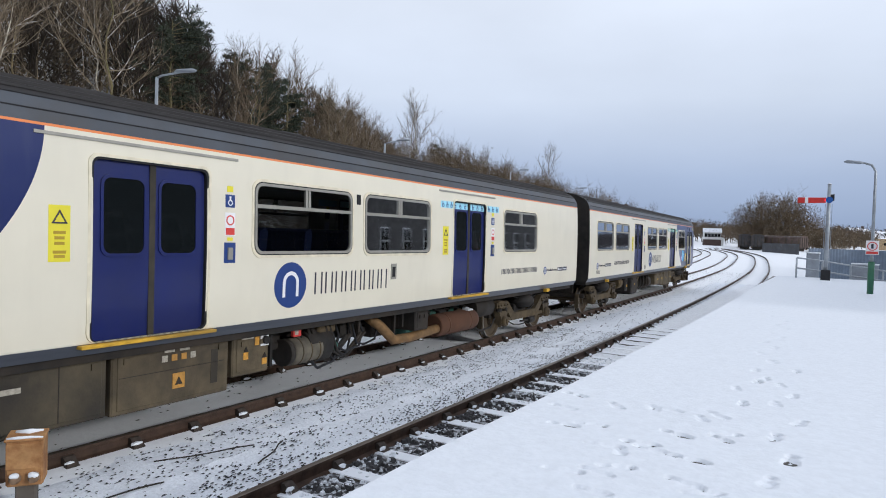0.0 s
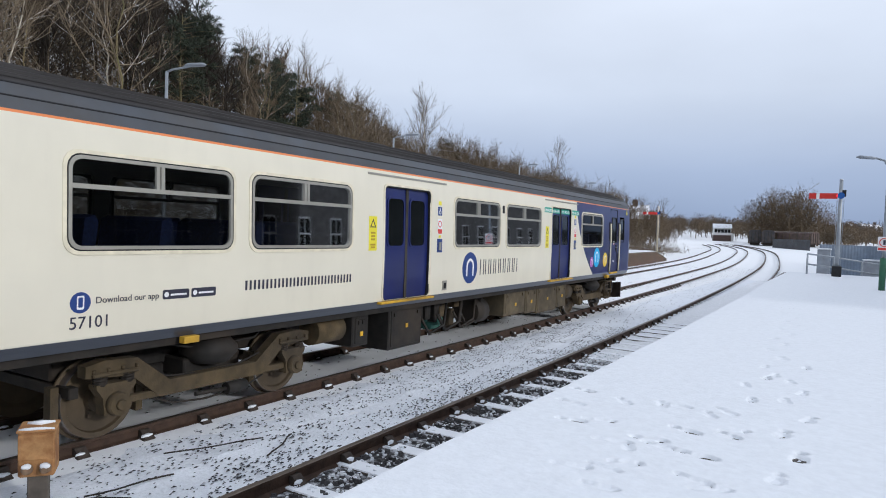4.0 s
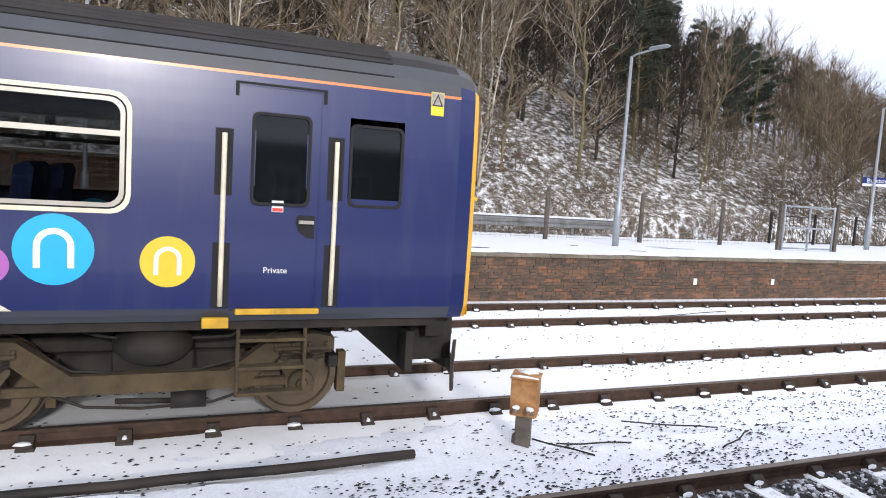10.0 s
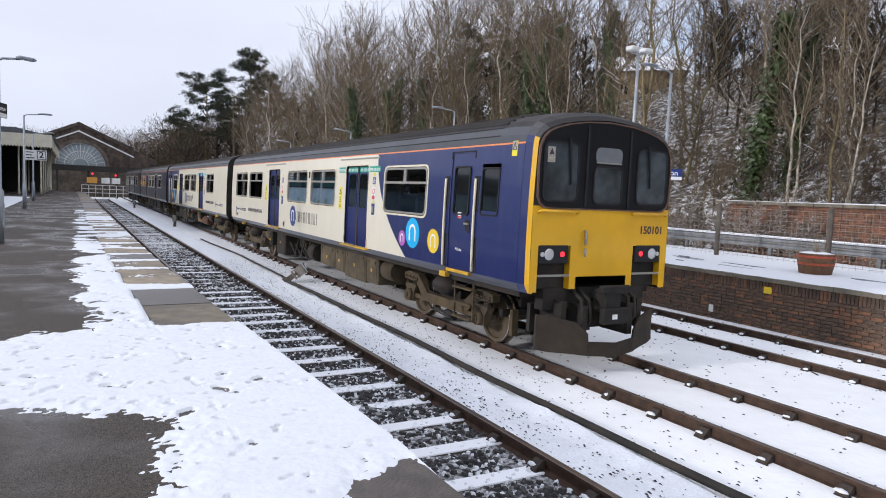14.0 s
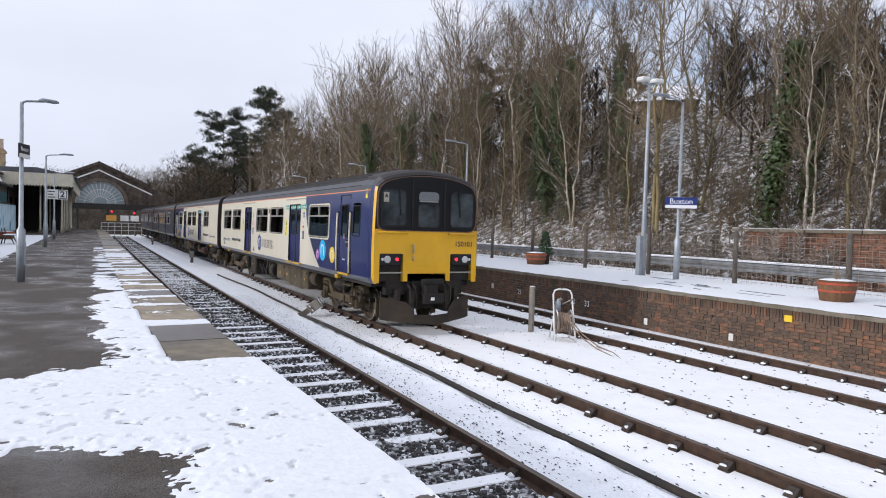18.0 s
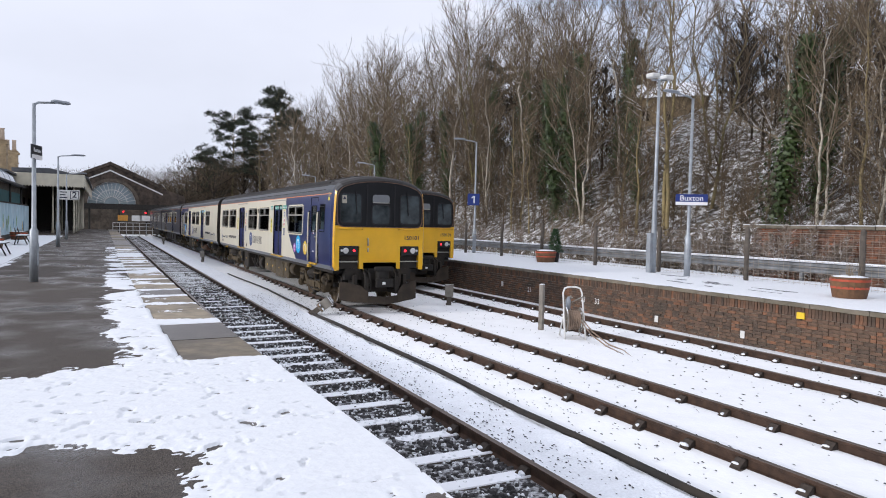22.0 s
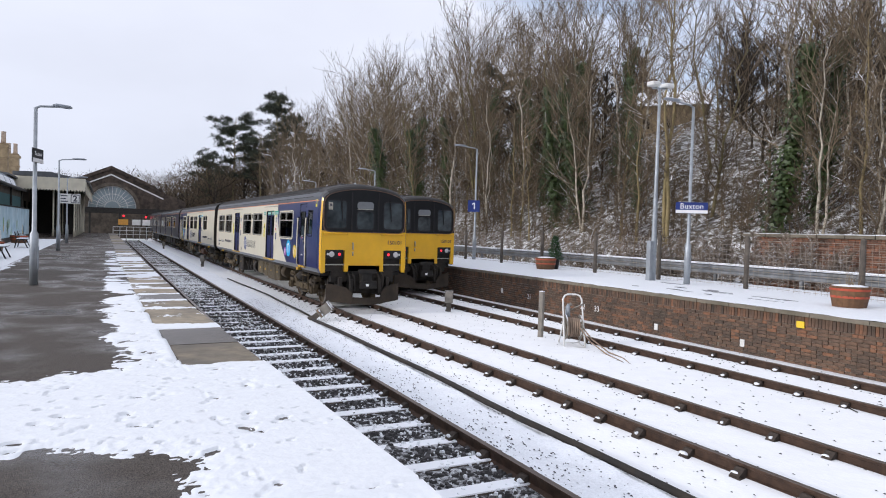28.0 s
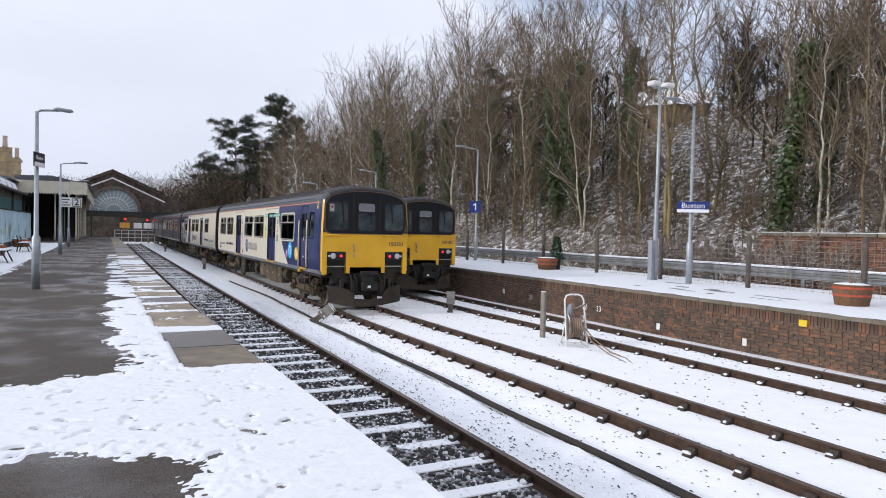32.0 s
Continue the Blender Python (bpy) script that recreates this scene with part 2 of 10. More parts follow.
def ring_prism(bm, outer, inner, axis, a, b, mat=0):
    """A frame between two outlines of the same count."""
    def at(u, v, w):
        return {"x": (w, u, v), "y": (u, w, v), "z": (u, v, w)}[axis]
    o0, o1, i0, i1 = [[bm.verts.new(at(u, v, w)) for u, v in line] for line, w in ((outer, a), (outer, b), (inner, a), (inner, b))]
    n = len(outer)
    for k in range(n):
        j = (k + 1) % n
        for q in ((o0[k], o0[j], o1[j], o1[k]), (i0[j], i0[k], i1[k], i1[j]), (o1[k], o1[j], i1[j], i1[k]), (o0[j], o0[k], i0[k], i0[j])):
            bm.faces.new(q).material_index = mat
    return bm


def letters(name, text, size, m, mat, parent=None, depth=0.002, align="CENTER", bold=0.0):
    cu = bpy.data.curves.new(name, "FONT")
    cu.body, cu.size, cu.extrude, cu.align_x, cu.align_y = text, size, depth, align, "CENTER"
    cu.resolution_u, cu.offset = 3, bold
    tmp = bpy.data.objects.new(name, cu)
    me = bpy.data.meshes.new_from_object(tmp)
    bpy.data.objects.remove(tmp)
    me.materials.append(mat)
    ob = new(name, me)
    ob.parent = parent
    ob.matrix_basis = m
    return ob


def bend(y):
    """How far the tracks swing away on the curve before the station."""
    d = -110 - y
    return 0.0005 * y * y if -110 < y < 0 else (0.0 if y >= 0 else 6.05 + 0.115 * d + 0.0016 * min(d, 130) * d)


def rise(y):
    """The line climbs gently towards the junction."""
    d = min(max(-60.0 - y, 0.0), 200.0)
    return 0.01 * d * min(1.0, d / 40)

# ---- the ground, tracks and platforms ----
M_SNOW = material("snow", (0.76, 0.785, 0.82), 0.75, vary=0.04, scale=14, bump=0.3, bump_scale=22)
R1, R2, R3 = (1.185, 2.69), (5.0, 6.505), (9.10, 10.605)
WALL_X, FAR_TOP, NEAR_TOP = 11.9, 0.93, 0.80


def smooth(a, b, v):
    t = min(max((v - a) / (b - a), 0.0), 1.0)
    return t * t * (3 - 2 * t)


def edge_x(y):
    """The near platform's edge."""
    return float(np.interp(y, [-38.5, -34, -20, -13, -6.5, -4, 4, 8.6, 14, 27, 90], [0.98, 0.9, 0.62, 0.58, 0.61, 0.66, 0.6, 0.46, 0.32, 0.2, 0.05]))


def ground_z(x, y):
    z = -0.2 + rise(y)
    xb = x - bend(y)
    if y < -72:
        back = smooth(13, 24, xb) * 0.7
    else:
        back = smooth(16.2, 16.9, xb) * 0.92
    z += back + 0.065 * smooth(4.8, 5.0, xb) * (1 - smooth(11.4, 11.9, xb))
    if x > 21.5:
        steep = 0.04 + 0.52 * smooth(-88, -18, y)
        far = smooth(60, 150, y)
        z += 0.7 * smooth(-95, -60, y) + min(x - 21.5, 42 - 22 * smooth(-5, 18, y)) * steep * (1 - 0.25 * far)
        z += 0.5 * noise.noise((x * 0.13, y * 0.13, 3.0)) + 0.25 * noise.noise((x * 0.5, y * 0.5, 8.0))
    if x < -9:
        z += -1.2 * smooth(-9, -16, x) * (1 - smooth(-20, 5, y))
    if x > -9 and xb < 16:
        z += 0.02 * noise.noise((x * 2.2, y * 2.2, 0.0))
    if y < -160 or x < -60:
        z += 10 * smooth(150, 900, math.hypot(x, y)) * (1 + 0.5 * noise.noise((x * 0.004, y * 0.004, 1.0)))
    return z


def sheet(name, xs, ys, height, mats, **more):
    verts = [(x, y, height(x, y)) for y in ys for x in xs]
    nx = len(xs)
    faces = [(j * nx + i, j * nx + i + 1, (j + 1) * nx + i + 1, (j + 1) * nx + i) for j in range(len(ys) - 1) for i in range(nx - 1)]
    return raw(name, verts, faces, mats, smooth=True, **more)


def ground_material():
    """Snow that thins to leaf litter and grass on the bank."""
    m = material("snowy_ground", (0.86, 0.875, 0.895), 0.8, vary=0.03, scale=3, bump=0.4, bump_scale=12)
    nt = m.node_tree
    n, l = nt.nodes, nt.links
    b = n["Principled BSDF"]
    geo = n.new("ShaderNodeNewGeometry")
    sep = n.new("ShaderNodeSeparateXYZ")
    l.new(geo.outputs["Normal"], sep.inputs[0])
    flat = n.new("ShaderNodeMapRange")
    flat.inputs[1].default_value, flat.inputs[2].default_value, flat.inputs[3].default_value, flat.inputs[4].default_value = 0.995, 0.955, 0.0, 1.0
    l.new(sep.outputs[2], flat.inputs[0])
    nz = n.new("ShaderNodeTexNoise")
    nz.inputs["Scale"].default_value, nz.inputs["Detail"].default_value, nz.inputs["Roughness"].default_value = 2.6, 9, 0.8
    l.new(geo.outputs["Position"], nz.inputs["Vector"])
    patch = n.new("ShaderNodeMapRange")
    patch.inputs[1].default_value, patch.inputs[2].default_value = 0.40, 0.52
    l.new(nz.outputs[0], patch.inputs[0])
    mul = n.new("ShaderNodeMath")
    mul.operation = "MULTIPLY"
    l.new(flat.outputs[0], mul.inputs[0])
    l.new(patch.outputs[0], mul.inputs[1])
    mx = n.new("ShaderNodeMix")
    mx.data_type = "RGBA"
    old = b.inputs["Base Color"].links[0].from_socket
    l.new(mul.outputs[0], mx.inputs[0])
    l.new(old, mx.inputs[6])
    mx.inputs[7].default_value = (0.075, 0.058, 0.035, 1)
    l.new(mx.outputs[2], b.inputs["Base Color"])
    return m


xs = sorted(set(list(np.linspace(-9, 16, 60)) + [16.1, 16.4, 16.7, 17.0, 18, 19, 20, 21, 21.4, 21.6] + list(np.linspace(22.5, 70, 46)) + [90, 130, 200, 350, 700, 1500]
                + [-10, -12, -14, -17, -22, -30, -45, -70, -120, -200, -400, -800, -1500]))
ys = sorted(set(list(np.linspace(-110, 110, 176)) + [-1500, -1000, -700, -500, -400, -320, -260, -220, -190, -170, -150, -130, -120, 125, 145, 170, 200, 250, 320, 450, 700, 1500]))
tagged(sheet("ground", xs, ys, ground_z, ground_material()), "snow-covered ground rising to a wooded bank", "ground", kind="structure")

M_BALLAST = material("dark_ballast", (0.035, 0.034, 0.036), 0.9, vary=0.5, scale=30, bump=1.0, bump_scale=45, grime=(0.82, 0.84, 0.88), grime_amt=0.75, grime_scale=14)
M_SPECK = material("ballast_under_snow", (0.82, 0.85, 0.9), 0.85, vary=0.05, scale=4, bump=0.6, bump_scale=18, grime=(0.25, 0.26, 0.28), grime_amt=0.2, grime_scale=34)
M_RUST = material("rusty_rail_steel", (0.058, 0.033, 0.021), 0.75, 0.3, vary=0.35, scale=9, bump=0.2)
M_RAILTOP = material("worn_rail_head", (0.16, 0.13, 0.11), 0.42, 0.7, vary=0.25, scale=3)
M_CHAIR = material("rusty_cast_iron", (0.05, 0.038, 0.03), 0.85, 0.2, vary=0.4, scale=14)
M_SLEEPER_BARE = material("half_bare_sleeper", (0.07, 0.06, 0.05), 0.9, vary=0.3, scale=8, snow=0.42)
M_SLEEPER = material("snowy_sleeper", (0.1, 0.085, 0.07), 0.9, vary=0.3, scale=8, snow=1.0)


def strip(name, x0, x1, y0, y1, z, mat, label, step=0.25, rough=0.03, sink=0.0):
    nx = max(2, int((x1 - x0) / 0.16))
    ys_ = np.arange(y0, y1 + step, step)
    return tagged(sheet(name, np.linspace(x0, x1, nx + 1), ys_, lambda x, y: z - sink * smooth(y1 - 5, y1, y) + rough * noise.noise((x * 3, y * 3, 5)) + 0.012 * noise.noise((x * 14, y * 14, 2)), mat), label, "ballast", kind="structure")


strip("ballast_bed", 0.3, 2.95, -13, 100, -0.15, M_BALLAST, "dark ballast half covered with thin snow")
strip("ballast_bed", 0.3, 2.95, -46, -13, -0.148, material("snowed_ballast", (0.84, 0.86, 0.89), 0.85, vary=0.05, scale=4, bump=0.7, bump_scale=18, grime=(0.2, 0.2, 0.21), grime_amt=0.35, grime_scale=20), "ballast nearly buried in snow")
strip("ballast_cess", 2.95, 3.85, -46, 100, -0.165, M_SPECK, "snow-dusted ballast beside the rail", rough=0.05)
strip("ballast_verge", 3.85, 4.85, -46, 2.5, -0.175, M_SPECK, "snow-dusted ballast between the tracks", rough=0.05, sink=0.1)


def rail_mesh(bm, xc, y0, y1, curve=True, mat_side=0, mat_top=1):
    prof = [(-0.07, -0.16), (0.07, -0.16), (0.07, -0.145), (0.015, -0.12), (0.015, -0.045), (0.036, -0.035), (0.036, -0.004), (0.028, 0.0), (-0.028, 0.0), (-0.036, -0.004), (-0.036, -0.035),
            (-0.015, -0.045), (-0.015, -0.12), (-0.07, -0.145)]
    n = max(1, int(abs(y1 - y0) / (4 if curve else 1e9)))
    rings = []
    for k in range(n + 1):
        y = y0 + (y1 - y0) * k / n
        rings.append([bm.verts.new((xc + (bend(y) if curve else 0) + u, y, v + (rise(y) if curve else 0))) for u, v in prof])
    for a, b in zip(rings, rings[1:]):
        for k in range(len(prof)):
            j = (k + 1) % len(prof)
            f = bm.faces.new((a[k], a[j], b[j], b[k]))
            f.material_index = mat_top if k in (6, 7, 8) else mat_side
    for r in (rings[0], rings[-1][::-1]):
        bm.faces.new(r)


def chair_proto(seed):
    """A cast chair with wedges and a lump of snow on each side."""
    r = random.Random(seed)
    bm = bmesh.new()
    box(bm, -0.15, 0.15, -0.075, 0.075, -0.185, -0.135, 0.008)
    prism(bm, [(-0.15, -0.13), (-0.02, -0.13), (-0.02, -0.05), (-0.06, -0.05)], "y", -0.06, 0.06)
    prism(bm, [(0.15, -0.13), (0.02, -0.13), (0.02, -0.05), (0.06, -0.05)], "y", -0.06, 0.06)
    for s in (-1, 1):
        n = len(bm.faces)
        k = bmesh.ops.create_icosphere(bm, subdivisions=1, radius=1.0)
        w, l, h = r.uniform(0.02, 0.045), r.uniform(0.02, 0.085), r.uniform(0.012, 0.036)
        off = r.uniform(-0.04, 0.04)
        for v in k["verts"]:
            j = r.uniform(0.7, 1.3)
            v.co = Vector((s * 0.11 + v.co.x * w * j, off + v.co.y * l * j, -0.1 + v.co.z * h * j))
        bm.faces.ensure_lookup_table()
        for f in bm.faces[n:]:
            f.material_index = 1
    return link("rail_chair", bm, [M_CHAIR, M_SNOW])


def railway_track(pair, y0, y1, label, near, far_speck, sleepers):
    t = empty("railway_track", label=label, category="railway track", kind="structure")
    for xc in pair:
        bm = bmesh.new()
        rail_mesh(bm, xc, y0, y1)
        part("rail", bm, [M_RUST, M_RAILTOP], t)
    protos, proto_s, proto_d = [], None, None
    rng = random.Random(int(pair[0] * 100))
    y, far_boxes = near[0], []
    while y < near[1]:
        if sleepers:
            if y > 17 and proto_d is None:
                proto_d = s = shared("sleeper", proto_s, t)
                s.data = s.data.copy()
                s.data.materials[0] = M_SLEEPER_BARE
            elif y > 17:
                s = shared("sleeper", proto_d if rng.random() < 0.7 else proto_s, t)
            elif proto_s is None:
                bm = bmesh.new()
                box(bm, -1.25, 0.78, -0.11, 0.11, -0.27, -0.13, 0.01)
                proto_s = part("sleeper", bm, M_SLEEPER, t)
                s = proto_s
            else:
                s = shared("sleeper", proto_s, t)
            s.matrix_basis = pose((pair[0] + pair[1]) / 2 + bend(y) + rng.uniform(-0.03, 0.03), y, rng.uniform(-0.01, 0.008), 0, 0, rng.uniform(-0.8, 0.8))
        for xc in pair:
            if sleepers and xc == pair[0]:
                continue
            if len(protos) < 4:
                c = chair_proto(len(protos) + int(pair[0] * 10))
                c.parent = t
                protos.append(c)
            else:
                c = shared("rail_chair", rng.choice(protos), t)
            c.matrix_basis = pose(xc + bend(y), y + rng.uniform(-0.03, 0.03), rng.uniform(-0.012, 0.006), 0, 0, rng.uniform(-3, 3))
        y += 0.76
    # the chairs further off
    vs, fs, ids = [], [], []
    for a, b in far_speck:
        y = a
        while y < b:
            for xc in pair:
                for s in (-1, 1):
                    x, k = xc + bend(y) + s * 0.1, len(vs)
                    vs += [(x + dx, y + dy, z + rise(y)) for z in (-0.17, -0.08) for dx, dy in ((-0.04, -0.06), (0.04, -0.06), (0.04, 0.06), (-0.04, 0.06))]
                    fs += [(k, k + 1, k + 5, k + 4), (k + 1, k + 2, k + 6, k + 5), (k + 2, k + 3, k + 7, k + 6), (k + 3, k, k + 4, k + 7), (k + 4, k + 5, k + 6, k + 7)]
                    ids += [1, 1, 1, 1, 1]
            y += 0.76
    if vs:
        tagged(raw("distant_rail_chairs", vs, fs, [M_CHAIR, M_SNOW], t, mat_ids=ids), kind="stuff")
    return t


railway_track(R1, -188, 97, "rusty track on snow-covered sleepers and dark ballast", (-20, 92), [(-60, -20)], True)
railway_track(R2, -188, 110, "rusty track with snow-capped chairs, ballast buried in snow", (-36, 30), [(-100, -36), (30, 100)], False)
railway_track(R3, -188, 110, "rusty track beside the far platform, bedded in snow", (-30, 34), [(-100, -30), (34, 100)], False)

# ---- near platform ----
SLAB_Y, SLAB_L = 8.25, 1.4
M_ASPHALT = material("wet_asphalt", (0.06, 0.05, 0.042), 0.4, vary=0.9, scale=85, bump=1.0, bump_scale=95, grime=(0.13, 0.105, 0.085), grime_amt=0.55, grime_scale=38)


def wet_patches(m, lo, hi, scale):
    """Puddles and drying patches, by gloss."""
    n, l = m.node_tree.nodes, m.node_tree.links
    nz = n.new("ShaderNodeTexNoise")
    nz.inputs["Scale"].default_value, nz.inputs["Detail"].default_value = scale, 4
    l.new(n.new("ShaderNodeTexCoord").outputs["Object"], nz.inputs["Vector"])
    mr = n.new("ShaderNodeMapRange")
    mr.inputs[1].default_value, mr.inputs[2].default_value, mr.inputs[3].default_value, mr.inputs[4].default_value = 0.36, 0.56, lo, hi
    l.new(nz.outputs[0], mr.inputs[0])
    l.new(mr.outputs[0], n["Principled BSDF"].inputs["Roughness"])


wet_patches(M_ASPHALT, 0.14, 0.85, 0.8)
M_SLAB = material("coping_slab", (0.27, 0.225, 0.16), 0.75, vary=0.2, scale=5, bump=0.3, grime=(0.1, 0.09, 0.08), grime_amt=0.7, island=True)
M_SLAB_WET = material("wet_dark_slab", (0.085, 0.068, 0.055), 0.38, vary=0.35, scale=7, bump=0.3, grime=(0.045, 0.038, 0.032), grime_amt=0.7)
M_BRICK_DARK = material("sooty_brick", (0.09, 0.06, 0.05), 0.9, vary=0.4, scale=10)


def near_platform():
    t = empty("platform_near", label="long station platform of wet asphalt with coping slabs under patchy snow", category="platform", kind="structure")
    ys_ = [-38.5, -34, -20, -13, -6.5, -4, 4, 8.6, 14, 27, 95]
    vs, fs = [], []
    for y in ys_:
        e = edge_x(y) - 0.9
        vs += [(-9, y, NEAR_TOP - 0.004), (e, y, NEAR_TOP - 0.004), (e, y, -0.4), (-9, y, -1.6)]
    for k in range(len(ys_) - 1):
        a, b = 4 * k, 4 * k + 4
        fs += [(a, a + 1, b + 1, b), (a + 1, a + 2, b + 2, b + 1), (a + 3, a, b, b + 3)]
    fs += [(0, 3, 2, 1), (len(vs) - 4, len(vs) - 3, len(vs) - 2, len(vs) - 1)]
    raw("surface", vs, fs, M_ASPHALT, t, "wet dark asphalt")
    bm = bmesh.new()
    for a, b in zip(ys_, ys_[1:]):
        bm_v = [bm.verts.new((edge_x(y) + dx, y, z)) for y in (a, b) for dx, z in ((-0.9, -0.4), (-0.08, -0.4), (-0.08, NEAR_TOP - 0.09), (-0.9, NEAR_TOP - 0.09))]
        for q in ((0, 1, 5, 4), (1, 2, 6, 5), (2, 3, 7, 6)):
            bm.faces.new([bm_v[i] for i in q])
    part("edge_wall", bm, M_BRICK_DARK, t, "sooty brick edge wall")
    rng = random.Random(4)
    y = SLAB_Y - 33 * SLAB_L
    while y < 94:
        w = SLAB_L if y < 45 else 2.8
        bm = bmesh.new()
        a, b = y + 0.006, y + w - 0.006
        vs_ = [bm.verts.new((edge_x(v) + dx, v, z + (rng.uniform(-0.004, 0.004) if z > 0.75 else 0))) for v in (a, b) for dx, z in ((-0.895, 0.72), (0.0, 0.72), (0.0, NEAR_TOP), (-0.895, NEAR_TOP))]
        for q in ((0, 1, 2, 3), (7, 6, 5, 4), (0, 4, 5, 1), (1, 5, 6, 2), (2, 6, 7, 3), (3, 7, 4, 0)):
            bm.faces.new([vs_[i] for i in q])
        part("coping_slab", bm, M_SLAB_WET if y < 7 or abs(y - SLAB_Y - SLAB_L) < 0.5 or (y > 12 and rng.random() < 0.4) else M_SLAB, t)
        y += w
    return t


near_platform()


def footprint(px, py, ang, scale=1.0, worn=0.3):
    """A sole and a heel; worn: how much of the tread goes through to the asphalt."""
    c, s = math.cos(ang), math.sin(ang)

    def depth(x, y):
        u, v = ((x - px) * c + (y - py) * s) / scale, (-(x - px) * s + (y - py) * c) / scale
        d = 0.0
        if (v / 0.11) ** 2 + (u / 0.06) ** 2 < 1:
            d = 2.0 if v > 0.11 - 0.2 * worn * (1 + noise.noise((x * 25, y * 25, 0))) else 1.0
        if ((v + 0.17) / 0.055) ** 2 + (u / 0.045) ** 2 < 1:
            d = 2.0 if v < -0.17 - 0.05 * (1 - worn * 2) else 1.0
        return d
    return px, py, depth


PRINTS = []
rng = random.Random(11)
TRODDEN = ((0.37, -6.45), (0.30, -5.93), (-0.06, -6.26), (-0.36, -6.39), (-0.52, -6.45), (0.10, -5.39), (-0.09, -5.54), (-0.35, -5.06), (-0.45, -4.96), (-0.57, -5.28), (-0.68, -5.15), (-0.28, -4.36),
           (-0.47, -4.45), (-0.56, -4.65), (-0.55, -4.11), (-0.75, -5.67), (-0.80, -6.28), (-0.92, -6.50), (-0.95, -5.1), (-1.01, -4.58), (-1.13, -4.50), (-1.05, -5.75), (-1.07, -5.95))
PATH_ALONG = ((-1.03, -7.13), (-0.89, -7.83), (-0.95, -9.10), (-1.04, -8.37), (-1.10, -8.60), (-1.09, -9.90), (-0.89, -10.55), (-1.00, -11.23), (-0.81, -11.79), (-1.00, -12.48), (-0.82, -13.12), (-1.00, -13.93),
              (-0.79, -14.47), (-0.91, -15.30), (-0.62, -16.07), (-1.42, -7.80), (-1.28, -8.32), (-1.39, -9.38), (-1.30, -7.31), (-1.52, -6.67), (-1.37, -6.05), (-1.52, -5.48), (-1.42, -4.9))
BY_THAW = ((-0.33, 6.55), (-1.07, 6.26), (-0.99, 5.92), (-0.39, 5.87), (-0.12, 5.95), (0.12, 5.72), (0.34, 5.56), (-0.21, 5.55), (-0.79, 5.41), (-0.54, 5.07), (-0.28, 4.28), (-1.68, 6.67), (-1.67, 6.20), (-1.52, 6.38),
           (-1.39, 5.97), (-1.37, 6.94), (-1.59, 5.57), (-1.38, 5.62), (-1.57, 7.43), (-0.59, 7.53), (-1.79, 5.76), (-0.7, 4.5))
for spots, lo, hi in ((TRODDEN, 0.2, 2.6), (PATH_ALONG, -0.25, 0.3), (BY_THAW, -0.9, 1.6)):
    for px, py in spots:
        PRINTS.append(footprint(px, py, rng.uniform(lo, hi), rng.uniform(0.7, 0.9), rng.choice((0.2, 0.3, 0.5, 0.9))))


for k in range(190):
    PRINTS.append(footprint(rng.uniform(-1.9, 0.5), rng.uniform(2.6, 8.2), rng.uniform(0, 3), rng.uniform(0.1, 0.28), 0.9))


def bare(x, y):
    """Where the platform is swept, trodden or thawed: above zero there is no snow."""
    w = 0.28 * noise.noise((x * 1.3, y * 1.3, 0.0)) + 0.16 * noise.noise((x * 4, y * 4, 1.0)) + 0.15 * noise.noise((x * 11, y * 11, 2.0)) + 0.1 * noise.noise((x * 27, y * 27, 5.0))
    e = edge_x(y)
    b = -1.0
    b = max(b, 1 - math.hypot((x + 1.58) / 0.9, (y - 4.5) / 1.12) + 1.2 * w)
    b = max(b, 1 - math.hypot((x - 0.38) / 0.6, (y - 2.75) / 0.85) + 0.8 * w)
    if y > 6.8:
        walkway = min(e - 1.5 + 0.25 * smooth(12, 30, y) - x, x + 3.6 + 0.02 * y, (y - 7.9 - 0.25 * (x + 2)) * 0.7)
        b = max(b, walkway * 1.1 + w)
        if x > e - 0.9 and y > SLAB_Y - 0.3:
            slab = math.floor((y - SLAB_Y) / SLAB_L)
            into = (y - SLAB_Y) / SLAB_L - slab
            lim = 0.2 + 0.7 * noise.noise((slab * 7.31, 0.5, 0.5)) - 0.5 * smooth(0.72, 1.0, into)
            if slab < 0:
                lim = -0.15 + 1.2 * (y - SLAB_Y)
            elif slab < 2:
                lim = 0.6
            elif slab == 2:
                lim = -0.25 + 0.9 * smooth(0.3, 0.6, into)
            b = max(b, min(lim + 1.2 * w, 1.0))
        elif x > e - 1.6:
            b = max(b, -0.28 + 2.4 * w + 0.4 * smooth(11, 30, y) + 0.5 * noise.noise((0.3, y * 1.9, 7.0)))
    return b


